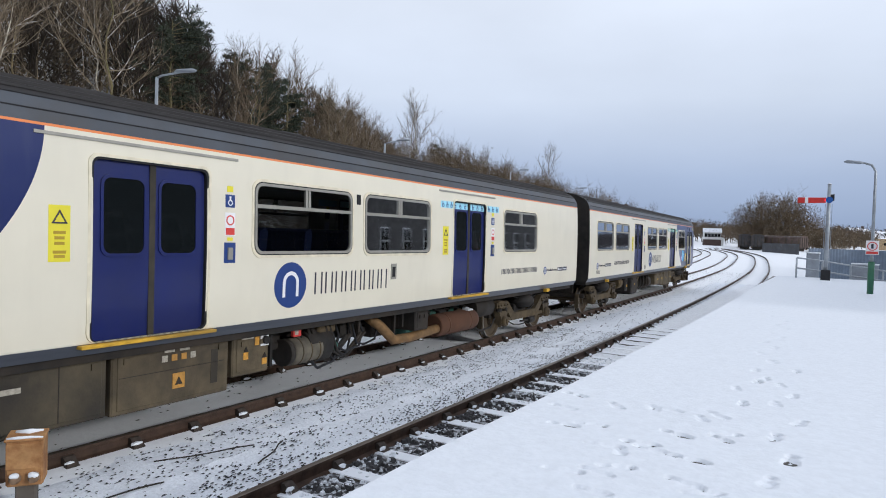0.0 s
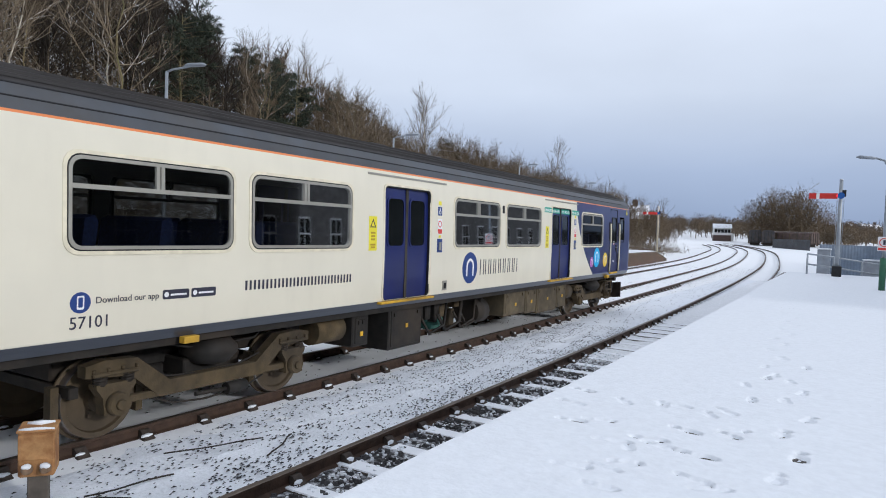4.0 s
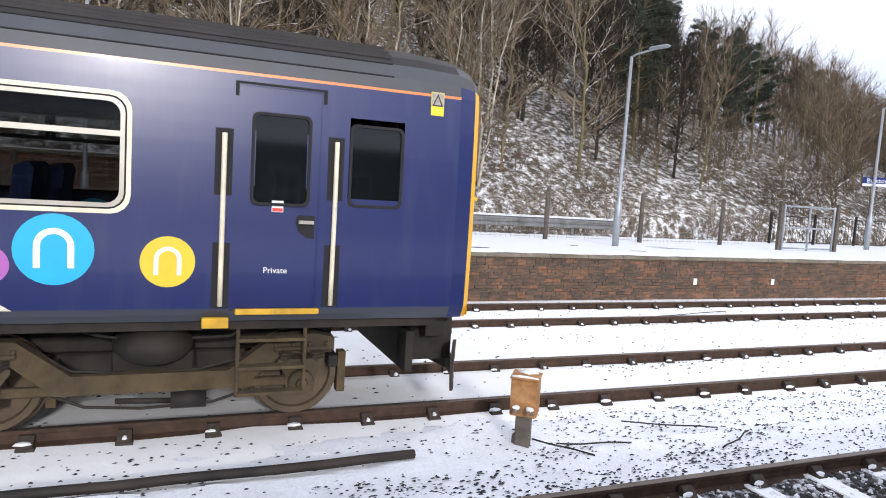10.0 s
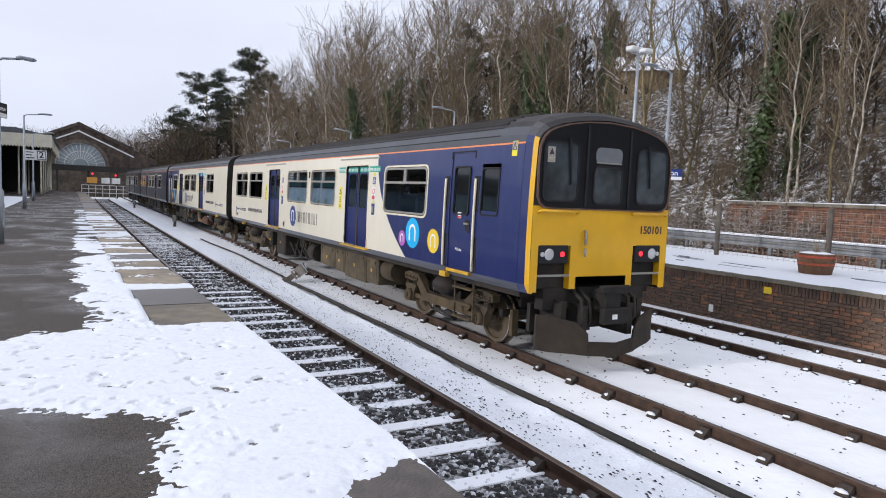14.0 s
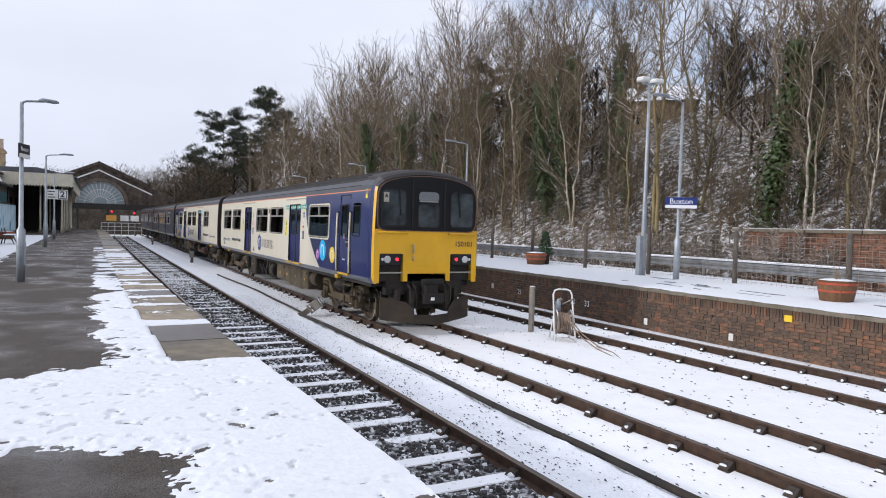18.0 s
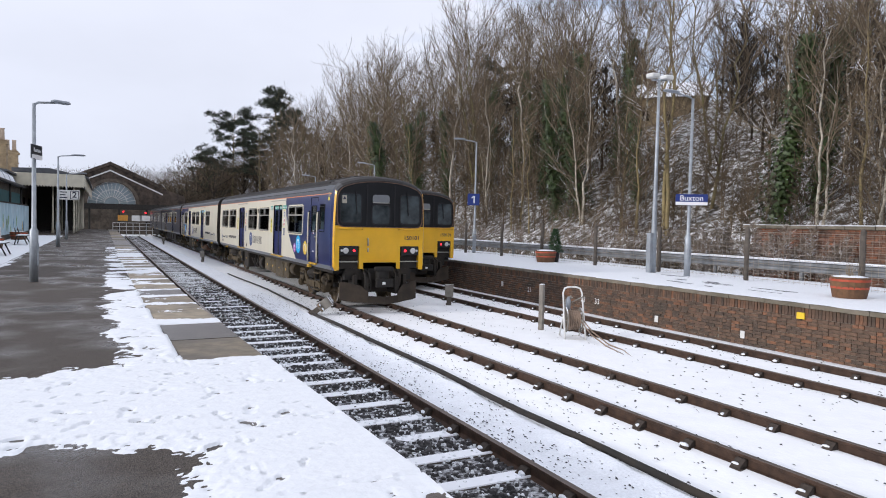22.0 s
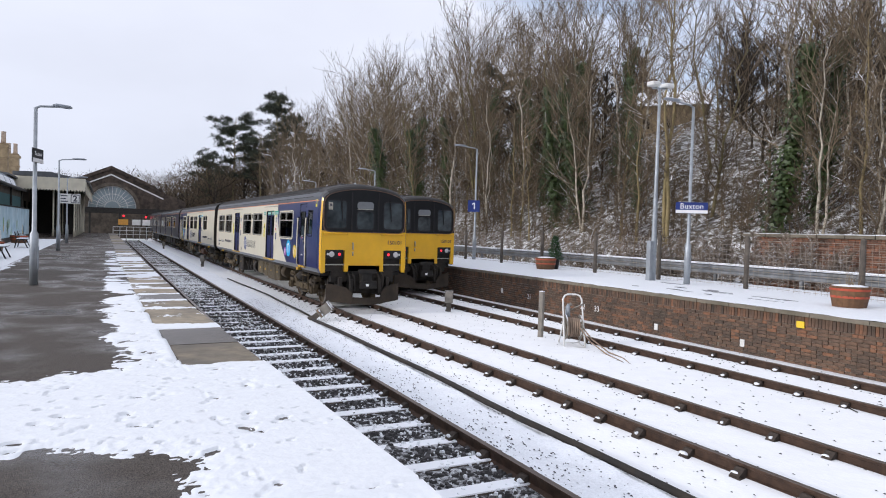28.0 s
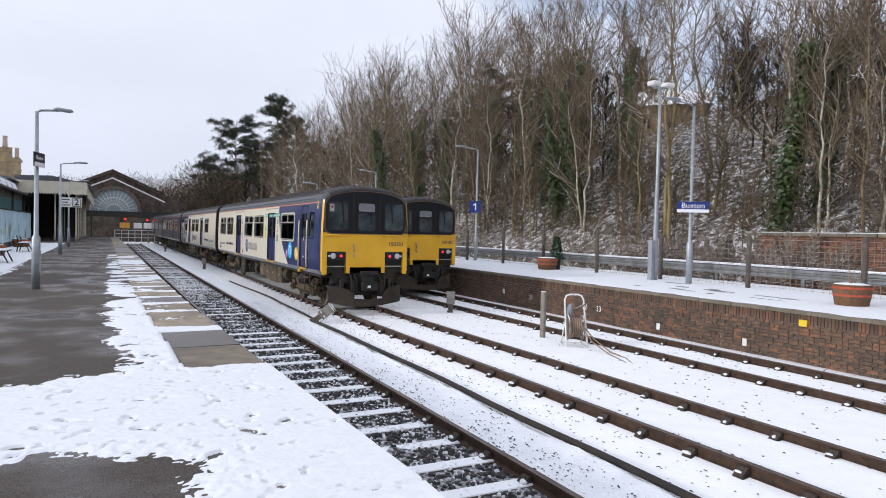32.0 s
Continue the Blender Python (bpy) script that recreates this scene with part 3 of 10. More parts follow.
def snow_depth(x, y):
    b = bare(x, y)
    d = 0.013 * smooth(0.0, 0.25, -b) - 0.012 * b if b < 0 else -min(0.08 * b, 0.014)
    d = min(d, 0.02) + 0.003 * noise.noise((x * 2, y * 2, 4.0)) * (b < -0.2)
    if b < 0 and 2.0 < y < 8.4:
        # the joint behind the slabs and the joints across them
        e = edge_x(y)
        if abs(x - e + 0.9 + 0.01 * noise.noise((0, y * 3, 1))) < 0.013 and noise.noise((3, y * 1.7, 2)) > 0.12:
            d = min(d, 0.011)
        elif x > e - 0.9 and abs((y - SLAB_Y) / SLAB_L - round((y - SLAB_Y) / SLAB_L)) < 0.012 and noise.noise((x * 3, y, 6)) > -0.1:
            d = min(d, 0.004)
    for px, py, dep in NEARBY.get((int(x // 1), int(y // 1)), ()):
        k = dep(x, y)
        if k == 2.0:
            return -0.011
        if k:
            d = min(d, 0.006 + 0.005 * noise.noise((x * 20, y * 20, 0)))
    return d


NEARBY = {}
for p in PRINTS:
    for dx in (-1, 0, 1):
        for dy in (-1, 0, 1):
            NEARBY.setdefault((int(p[0] // 1) + dx, int(p[1] // 1) + dy), []).append(p)


def snow_patch(name, x0, y0, x1, y1, step, label, clip=True):
    nx, ny = int((x1 - x0) / step), int((y1 - y0) / step)
    depth, ids, vs, fs = {}, {}, [], []
    for j in range(ny + 1):
        y = y0 + j * step
        for i in range(nx + 1):
            depth[i, j] = snow_depth(x0 + i * step, y)

    def vid(i, j):
        if (i, j) not in ids:
            x, y, d = x0 + i * step, y0 + j * step, depth[i, j]
            e = edge_x(y) + 0.012
            ids[i, j] = len(vs)
            vs.append((min(x, e), y, NEAR_TOP + (d if x < e - step else min(d, 0.02))))
        return ids[i, j]
    for j in range(ny):
        for i in range(nx):
            c = ((i, j), (i + 1, j), (i + 1, j + 1), (i, j + 1))
            if x0 + i * step > edge_x(y0 + j * step) + 0.01:
                continue
            if any(depth[q] > -0.007 for q in c):
                fs.append([vid(*q) for q in c])
    return tagged(raw(name, vs, fs, M_SNOW, smooth=True), label, "snow", kind="structure")


snow_patch("snow_cover", -2.0, -9.5, 0.8, -3.0, 0.02, "fresh snow with footprints on the platform")
snow_patch("snow_cover", -4.2, -9.5, -2.0, -3.0, 0.1, "fresh untrodden snow on the platform")
snow_patch("snow_cover", -4.2, -3.0, 0.8, 2.0, 0.05, "fresh untrodden snow on the platform")
snow_patch("snow_cover", -4.2, -17.5, 0.8, -9.5, 0.04, "fresh snow with a line of footprints on the platform")
snow_patch("snow_cover", -3.0, 2.0, 0.8, 8.4, 0.02, "trodden snow with thawed patches on the platform")
snow_patch("snow_cover", -4.2, 2.0, -3.0, 8.4, 0.1, "snow beside the thawed path on the platform")
snow_patch("snow_cover", -4.2, 8.4, 0.8, 16, 0.04, "patchy snow along the slabs of the platform")
snow_patch("snow_cover", -4.2, 16, 0.6, 40, 0.1, "thin snow at the edge of the platform")
snow_patch("snow_cover", -4.2, -38.5, 0.9, -17.5, 0.2, "untrodden snow on the platform end")
tagged(sheet("snow_cover", np.linspace(-9, -4.18, 20), np.linspace(-38.4, 62, 160), lambda x, y: NEAR_TOP + 0.026 + 0.012 * noise.noise((x, y, 0)), M_SNOW), "snow lying at the back of the platform", "snow", kind="structure")

# ---- far platform ----


def island_brick(name, dark, warm, soot, single=False):
    """Brick that differs from piece to piece; single: the pieces are objects of their own."""
    m = material(name, warm, 0.9, vary=0.3, scale=14, bump=0.5, grime=soot, grime_amt=0.7, grime_scale=1.6)
    nt = m.node_tree
    n, l = nt.nodes, nt.links
    ramp = n.new("ShaderNodeValToRGB")
    e = ramp.color_ramp.elements
    e[0].color, e[1].color = (*dark, 1), (*warm, 1)
    e[1].position = 0.72
    e.new(0.94).color = (warm[0] * 1.4, warm[1] * 1.12, warm[2] * 0.95, 1)
    pick = n.new("ShaderNodeObjectInfo").outputs["Random"] if single else n.new("ShaderNodeNewGeometry").outputs["Random Per Island"]
    l.new(pick, ramp.inputs[0])
    hsv = next(k for k in n if k.bl_idname == "ShaderNodeHueSaturation")
    l.new(ramp.outputs[0], hsv.inputs["Color"])
    return m


M_BRICKS = [island_brick("weathered_brick", (0.078, 0.056, 0.042), (0.15, 0.09, 0.058), (0.045, 0.038, 0.03), True)]
M_MORTAR = material("old_mortar", (0.36, 0.32, 0.26), 0.95, vary=0.3, scale=6, grime=(0.08, 0.065, 0.05), grime_amt=0.6)
M_STONE = material("gritstone_coping", (0.19, 0.165, 0.125), 0.9, vary=0.25, scale=4, bump=0.4, grime=(0.1, 0.09, 0.06), grime_amt=0.7, snow=0.3)


def wall_x(y):
    return WALL_X + bend(y)


def far_top(y):
    """The platform's level, with the ramp at its far end."""
    return float(np.interp(y, [-73, -66], [0.0, FAR_TOP]))


def far_platform():
    t = empty("platform_far", label="brick-faced island platform topped with untrodden snow", category="platform", kind="structure")
    ys_ = list(np.linspace(-73, 0, 32)) + [30, 60, 95]
    vs, fs = [], []
    for y in ys_:
        x = wall_x(y)
        vs += [(x + 0.02, y, -0.5), (x + 0.02, y, far_top(y) - 0.1), (x + 0.5, y, far_top(y) - 0.02), (x + 6.5, y, far_top(y) - 0.03), (x + 6.5, y, -0.5)]
    for k in range(len(ys_) - 1):
        a, b = 5 * k, 5 * k + 5
        fs += [(a + i, a + i + 1, b + i + 1, b + i) for i in range(4)]
    fs += [(0, 1, 2, 3, 4), tuple(len(vs) - i for i in (1, 2, 3, 4, 5))]
    raw("mortar_core", vs, fs, M_MORTAR, t)
    rng = random.Random(9)
    y = -72.5
    while y < 60:
        w = rng.uniform(0.7, 1.3)
        bm = bmesh.new()
        a, b = y + 0.006, y + w - 0.006
        v = [bm.verts.new((wall_x(q) + dx, q, z)) for q in (a, b) for dx, z in ((-0.05, far_top(q) - 0.085), (0.5, far_top(q) - 0.085), (0.5, far_top(q)), (-0.045, far_top(q)))]
        for q in ((0, 1, 2, 3), (7, 6, 5, 4), (0, 4, 5, 1), (1, 5, 6, 2), (2, 6, 7, 3), (3, 7, 4, 0)):
            bm.faces.new([v[i] for i in q])
        part("coping_stone", bm, M_STONE, t)
        y += w
    return t


PLATFORM_FAR = far_platform()
SNOW_FAR = tagged(sheet("snow_cover", np.linspace(0.03, 5.6, 26), np.r_[np.linspace(-72.9, -12.3, 120), np.linspace(-12, 40, 360), np.linspace(40.5, 94, 70)], lambda x, y: far_top(y) + 0.006 + 0.04 * smooth(0.0, 0.3, x) + 0.015 * noise.noise((x * 1.5, y * 1.5, 2)), M_SNOW), "clean snow lying on the far platform", "snow", kind="structure")
for v in SNOW_FAR.data.vertices:
    if v.co.x < 0.1:
        v.co.x += -0.03 + 0.09 * noise.noise((0, v.co.y * 1.9, 6)) + 0.05 * noise.noise((0, v.co.y * 7, 1))
    v.co.x += wall_x(v.co.y)

# ---- the trains ----
M_WHITE = None


def livery_material(name, dirn, body, cab, curve_on=True):
    """Painted bodyside: cab colour that sweeps down to the cab, grey sill band, orange line at the cantrail."""
    m = material(name, body, 0.32, vary=0.035, scale=1.4, bump=0.03, bump_scale=5, coat=0.3)
    nt = m.node_tree
    n, l = nt.nodes, nt.links
    b = n["Principled BSDF"]
    old = b.inputs["Base Color"].links[0].from_socket
    co = n.new("ShaderNodeTexCoord")
    sep = n.new("ShaderNodeSeparateXYZ")
    l.new(co.outputs["Object"], sep.inputs[0])

    def op(kind, a, b_):
        o = n.new("ShaderNodeMath")
        o.operation = kind
        for k, v in enumerate((a, b_)):
            if isinstance(v, (int, float)):
                o.inputs[k].default_value = v
            else:
                l.new(v, o.inputs[k])
        return o.outputs[0]

    def over(fac, below, color):
        mx = n.new("ShaderNodeMix")
        mx.data_type = "RGBA"
        l.new(fac, mx.inputs[0])
        l.new(below, mx.inputs[6])
        mx.inputs[7].default_value = (*color, 1)
        return mx.outputs[2]
    d, z = op("MULTIPLY", sep.outputs[1], dirn), sep.outputs[2]
    # road dirt, streaked along the side and denser low down
    st = n.new("ShaderNodeTexNoise")
    mp = n.new("ShaderNodeMapping")
    mp.inputs["Scale"].default_value = (1, 2.5, 0.5)
    l.new(co.outputs["Object"], mp.inputs[0])
    l.new(mp.outputs[0], st.inputs["Vector"])
    st.inputs["Scale"].default_value, st.inputs["Detail"].default_value = 2.0, 8
    dirt = n.new("ShaderNodeMapRange")
    dirt.inputs[1].default_value, dirt.inputs[2].default_value, dirt.inputs[3].default_value, dirt.inputs[4].default_value = 0.5, 0.78, 0.0, 0.06
    l.new(st.outputs[0], dirt.inputs[0])
    col = old
    if curve_on:
        q = op("SUBTRACT", 3.25, z)
        lim = op("SUBTRACT", 5.45, op("MULTIPLY", op("MULTIPLY", q, q), 0.36))
        col = over(op("LESS_THAN", d, lim), col, cab)
    col = over(dirt.outputs[0], col, (0.3, 0.27, 0.22))
    col = over(op("LESS_THAN", z, 1.185), col, (0.04, 0.046, 0.062))
    col = over(op("GREATER_THAN", z, 3.205), col, (0.75, 0.24, 0.07))
    l.new(col, b.inputs["Base Color"])
    return m


NAVY, CREAM = (0.012, 0.021, 0.105), (0.74, 0.695, 0.565)
M_DOOR = material("door_blue_paint", (0.007, 0.014, 0.105), 0.36, vary=0.12, scale=1.5, coat=0.2, grime=(0.03, 0.03, 0.06), grime_amt=0.25)
M_NAVY = material("navy_paint", NAVY, 0.32, vary=0.06, scale=1.5, coat=0.3, grime=(0.03, 0.035, 0.09), grime_amt=0.2)
M_YELLOW = material("warning_yellow_paint", (0.78, 0.43, 0.008), 0.35, vary=0.06, scale=1.5, coat=0.3, grime=(0.4, 0.22, 0.02), grime_amt=0.2)
M_ROOF = material("sooty_roof", (0.02, 0.018, 0.018), 0.7, vary=0.3, scale=2.5, grime=(0.036, 0.032, 0.03), grime_amt=0.5)
M_ROOFSIDE = material("grey_roof_band", (0.06, 0.067, 0.08), 0.5, vary=0.15, scale=2, grime=(0.06, 0.055, 0.05), grime_amt=0.7)
M_RUBBER = material("black_rubber", (0.011, 0.011, 0.013), 0.8, vary=0.2)
# grey tone and blotches put the panes' reflections into the colour
M_SCREEN = material("reflection_toned_glass", (0.045, 0.055, 0.06), 0.06, vary=0.7, scale=2.2)
M_SURROUND = material("black_screen_paint", (0.006, 0.0065, 0.008), 0.35, vary=0.2, scale=3)
M_SURROUND.node_tree.nodes["Principled BSDF"].inputs["Specular IOR Level"].default_value = 0.3
M_ALU = material("dull_aluminium", (0.36, 0.345, 0.3), 0.45, 0.5, vary=0.12, scale=4)
M_PANE = glass("window_glass", 0.3)
M_DARKGLASS = material("dark_glass", (0.006, 0.008, 0.009), 0.06, vary=0.2, scale=1)
M_DARKGLASS.node_tree.nodes["Principled BSDF"].inputs["Specular IOR Level"].default_value = 0.5
M_BLIND = material("grey_blind", (0.16, 0.17, 0.18), 0.4, vary=0.1)
M_RAILCREAM = material("cream_rail", (0.72, 0.66, 0.5), 0.45, vary=0.12, scale=8)
M_MUCK = material("brake_dust_brown", (0.085, 0.06, 0.028), 0.9, 0.0, vary=0.4, scale=5, bump=0.3, grime=(0.04, 0.032, 0.024), grime_amt=0.7)
M_MUCK2 = material("greasy_black", (0.014, 0.012, 0.01), 0.75, 0.1, vary=0.5, scale=6, grime=(0.05, 0.035, 0.022), grime_amt=0.6)
M_WHEEL = material("wheel_steel", (0.095, 0.068, 0.038), 0.7, 0.2, vary=0.3, scale=5, grime=(0.04, 0.03, 0.02), grime_amt=0.6)
M_TYRE = material("polished_tyre", (0.45, 0.42, 0.4), 0.3, 0.9, vary=0.1)
M_EXH = material("rusty_exhaust", (0.085, 0.037, 0.018), 0.9, 0.0, vary=0.15, scale=3, grime=(0.05, 0.026, 0.016), grime_amt=0.6)
M_PIPE = material("heat_wrapped_pipe", (0.2, 0.115, 0.045), 0.7, 0.3, vary=0.3, scale=9)
M_STEP = material("step_yellow", (0.62, 0.36, 0.02), 0.6, vary=0.2, scale=8, grime=(0.15, 0.1, 0.03), grime_amt=0.6)
M_LABEL_Y = material("yellow_notice", (0.75, 0.66, 0.03), 0.5, vary=0.04)
M_ENGINE = material("oily_green_engine", (0.02, 0.1, 0.075), 0.6, vary=0.4, scale=6, grime=(0.03, 0.025, 0.02), grime_amt=0.8)
M_CASE = material("dusty_olive_case", (0.1, 0.077, 0.043), 0.85, vary=0.35, scale=4, bump=0.2, grime=(0.035, 0.028, 0.02), grime_amt=0.7)
M_DRUM = material("dusty_grey_casting", (0.13, 0.115, 0.085), 0.8, 0.2, vary=0.4, scale=6, grime=(0.05, 0.04, 0.03), grime_amt=0.7)
M_INK = material("dark_print", (0.03, 0.03, 0.05), 0.5, vary=0.05)
M_INKY = material("ochre_print", (0.4, 0.28, 0.02), 0.5, vary=0.05)
M_WPRINT = material("white_print", (0.8, 0.8, 0.8), 0.5, vary=0.04)
M_RED = material("red_print", (0.6, 0.05, 0.04), 0.5, vary=0.05)
M_CYAN = material("cyan_disc", (0.02, 0.42, 0.78), 0.4, vary=0.04)
M_GOLD = material("yellow_disc", (0.78, 0.55, 0.03), 0.4, vary=0.04)
M_PURPLE = material("purple_disc", (0.42, 0.13, 0.45), 0.4, vary=0.04)
M_GREEN = material("green_strip", (0.01, 0.32, 0.22), 0.4, vary=0.05)
M_PALE = material("pale_blue_strip", (0.35, 0.68, 0.82), 0.4, vary=0.05)
M_BADGE = material("dark_blue_badge", (0.02, 0.05, 0.2), 0.4, vary=0.05)
M_SEAT = material("blue_moquette", (0.03, 0.05, 0.16), 0.9, vary=0.3, scale=30)
M_INSIDE = material("interior_laminate", (0.3, 0.3, 0.28), 0.7, vary=0.1)
M_FLOOR = material("vinyl_floor", (0.06, 0.06, 0.07), 0.7, vary=0.2)
M_TAIL = lamp_glow("tail_lamp", (0.9, 0.02, 0.03), 2.2)
M_HEAD = material("headlamp_lens", (0.6, 0.6, 0.6), 0.1, 0.3, vary=0.1)

SIDE = [(1.335, 1.07), (1.37, 1.13)] + [(1.41 - 0.0219 * (z - 1.8) ** 2, z) for z in np.linspace(1.2, 3.23, 14).tolist()]
ROOF = [(1.365, 3.23), (1.345, 3.34), (1.275, 3.47), (1.18, 3.555), (0.95, 3.655), (0.62, 3.725), (0.3, 3.765), (0.0, 3.78)]


def side_x(z):
    return float(np.interp(z, [p[1] for p in SIDE], [p[0] for p in SIDE]))


def panel(bm, d0, d1, z0, z1, holes, off, dirn, s, mat=0, ends=()):
    """A curved bodyside from d0 to d1 with rectangular holes, at s times the side's half width less off."""
    ds = sorted({d0, d1, *ends, *(v for h in holes for v in h[:2])})
    zs = sorted({z0, z1, *(p[1] for p in SIDE if z0 < p[1] < z1), *(v for h in holes for v in h[2:] if z0 < v < z1)})
    grid = {(i, k): bm.verts.new((s * (side_x(z) - off), dirn * d, z)) for i, d in enumerate(ds) for k, z in enumerate(zs)}
    for i in range(len(ds) - 1):
        for k in range(len(zs) - 1):
            dm, zm = (ds[i] + ds[i + 1]) / 2, (zs[k] + zs[k + 1]) / 2
            if any(a < dm < b and c < zm < e for a, b, c, e in holes):
                continue
            f = bm.faces.new((grid[i, k], grid[i + 1, k], grid[i + 1, k + 1], grid[i, k + 1]))
            f.material_index = mat


def on_side(bm, outline, s, dirn, out0, out1, mat=0):
    """A flat plate of (d, z) on the bodyside, that follows its lean."""
    r0, r1 = [[bm.verts.new((s * (side_x(z) + o), dirn * d, z)) for d, z in outline] for o in (out0, out1)]
    n = len(outline)
    fs = [bm.faces.new((r0[k], r0[(k + 1) % n], r1[(k + 1) % n], r1[k])) for k in range(n)] + [bm.faces.new(r1), bm.faces.new(r0[::-1])]
    for f in fs:
        f.material_index = mat


def ring_side(bm, outer, inner, s, dirn, out0, out1, mat=0):
    o0, o1, i0, i1 = [[bm.verts.new((s * (side_x(z) + o), dirn * d, z)) for d, z in line] for line, o in ((outer, out0), (outer, out1), (inner, out0), (inner, out1))]
    n = len(outer)
    for k in range(n):
        j = (k + 1) % n
        for q in ((o0[k], o0[j], o1[j], o1[k]), (i0[j], i0[k], i1[k], i1[j]), (o1[k], o1[j], i1[j], i1[k])):
            bm.faces.new(q).material_index = mat


def disc(cx, cz, r, n=28):
    return [(cx + r * math.cos(2 * math.pi * k / n), cz + r * math.sin(2 * math.pi * k / n)) for k in range(n)]


def plate(name, outline, s, dirn, mat, parent, out=0.004, label="", base=0.0):
    bm = bmesh.new()
    on_side(bm, outline, s, dirn, base - 0.004, out)
    return part(name, bm, mat, parent, label)


def rect(d0, d1, z0, z1):
    return [(d0, z0), (d1, z0), (d1, z1), (d0, z1)]


def arch(cx, cz, r, w):
    """The outline of an upright arch, open below."""
    top = cz + 0.1 * r
    out = [(cx + r * 0.5 * math.cos(a), top + r * 0.5 * math.sin(a)) for a in np.linspace(math.pi, 0, 13)]
    inn = [(cx + (r * 0.5 - w) * math.cos(a), top + (r * 0.5 - w) * math.sin(a)) for a in np.linspace(0, math.pi, 13)]
    lo = cz - 0.52 * r
    return [(cx - r * 0.5, lo)] + out + [(cx + r * 0.5, lo), (cx + r * 0.5 - w, lo)] + inn + [(cx - r * 0.5 + w, lo)]


def roundel(name, d, z, r, s, dirn, mat, car, mark=None):
    p = plate(name, disc(d, z, r), s, dirn, mat, car, 0.003)
    a = arch(d, z, r, 0.17 * r)
    n = len(a) // 2
    bm = bmesh.new()
    r1 = [bm.verts.new((s * (side_x(v) + 0.006), dirn * u, v)) for u, v in a]
    for k in range(n - 1):
        bm.faces.new((r1[k], r1[k + 1], r1[-k - 2], r1[-k - 1]))
    part("arch_mark", bm, mark or M_WPRINT, p)
    return p


def window(car, d0, d1, s, dirn, z0=2.04, z1=2.9, frame_mat=None, transom=True):
    fm = frame_mat or M_ALU
    w = empty("window")
    w.parent = car
    bm = bmesh.new()
    ring_side(bm, rounded(d0 - 0.01, d1 + 0.01, z0 - 0.01, z1 + 0.01, 0.12), rounded(d0 + 0.025, d1 - 0.025, z0 + 0.025, z1 - 0.025, 0.1), s, dirn, -0.03, 0.012)
    if transom:
        on_side(bm, rect(d0 + 0.02, d1 - 0.02, z1 - 0.3, z1 - 0.255), s, dirn, -0.02, 0.012)
        on_side(bm, rect((d0 + d1) / 2 - 0.05, (d0 + d1) / 2 - 0.006, z1 - 0.255, z1 - 0.02), s, dirn, -0.02, 0.012)
        on_side(bm, rect((d0 + d1) / 2 + 0.006, (d0 + d1) / 2 + 0.05, z1 - 0.255, z1 - 0.02), s, dirn, -0.02, 0.012)
    part("window_frame", bm, fm, w, "pale aluminium window frame")
    bm = bmesh.new()
    ring_side(bm, rounded(d0 - 0.06, d1 + 0.06, z0 - 0.06, z1 + 0.06, 0.15), rounded(d0 - 0.024, d1 + 0.024, z0 - 0.024, z1 + 0.024, 0.13), s, dirn, -0.01, 0.01)
    part("window_surround", bm, M_RAILCREAM, w)
    bm = bmesh.new()
    ring_side(bm, rounded(d0 - 0.024, d1 + 0.024, z0 - 0.024, z1 + 0.024, 0.13), rounded(d0 - 0.008, d1 + 0.008, z0 - 0.008, z1 + 0.008, 0.12), s, dirn, -0.01, 0.004)
    part("rubber_seal", bm, M_RUBBER, w)
    bm = bmesh.new()
    vs = [bm.verts.new((s * (side_x(z) - 0.012), dirn * d, z)) for d, z in rect(d0, d1, z0, z1)]
    bm.faces.new(vs)
    part("pane", bm, M_PANE, w, "dark tinted glass")
    return w


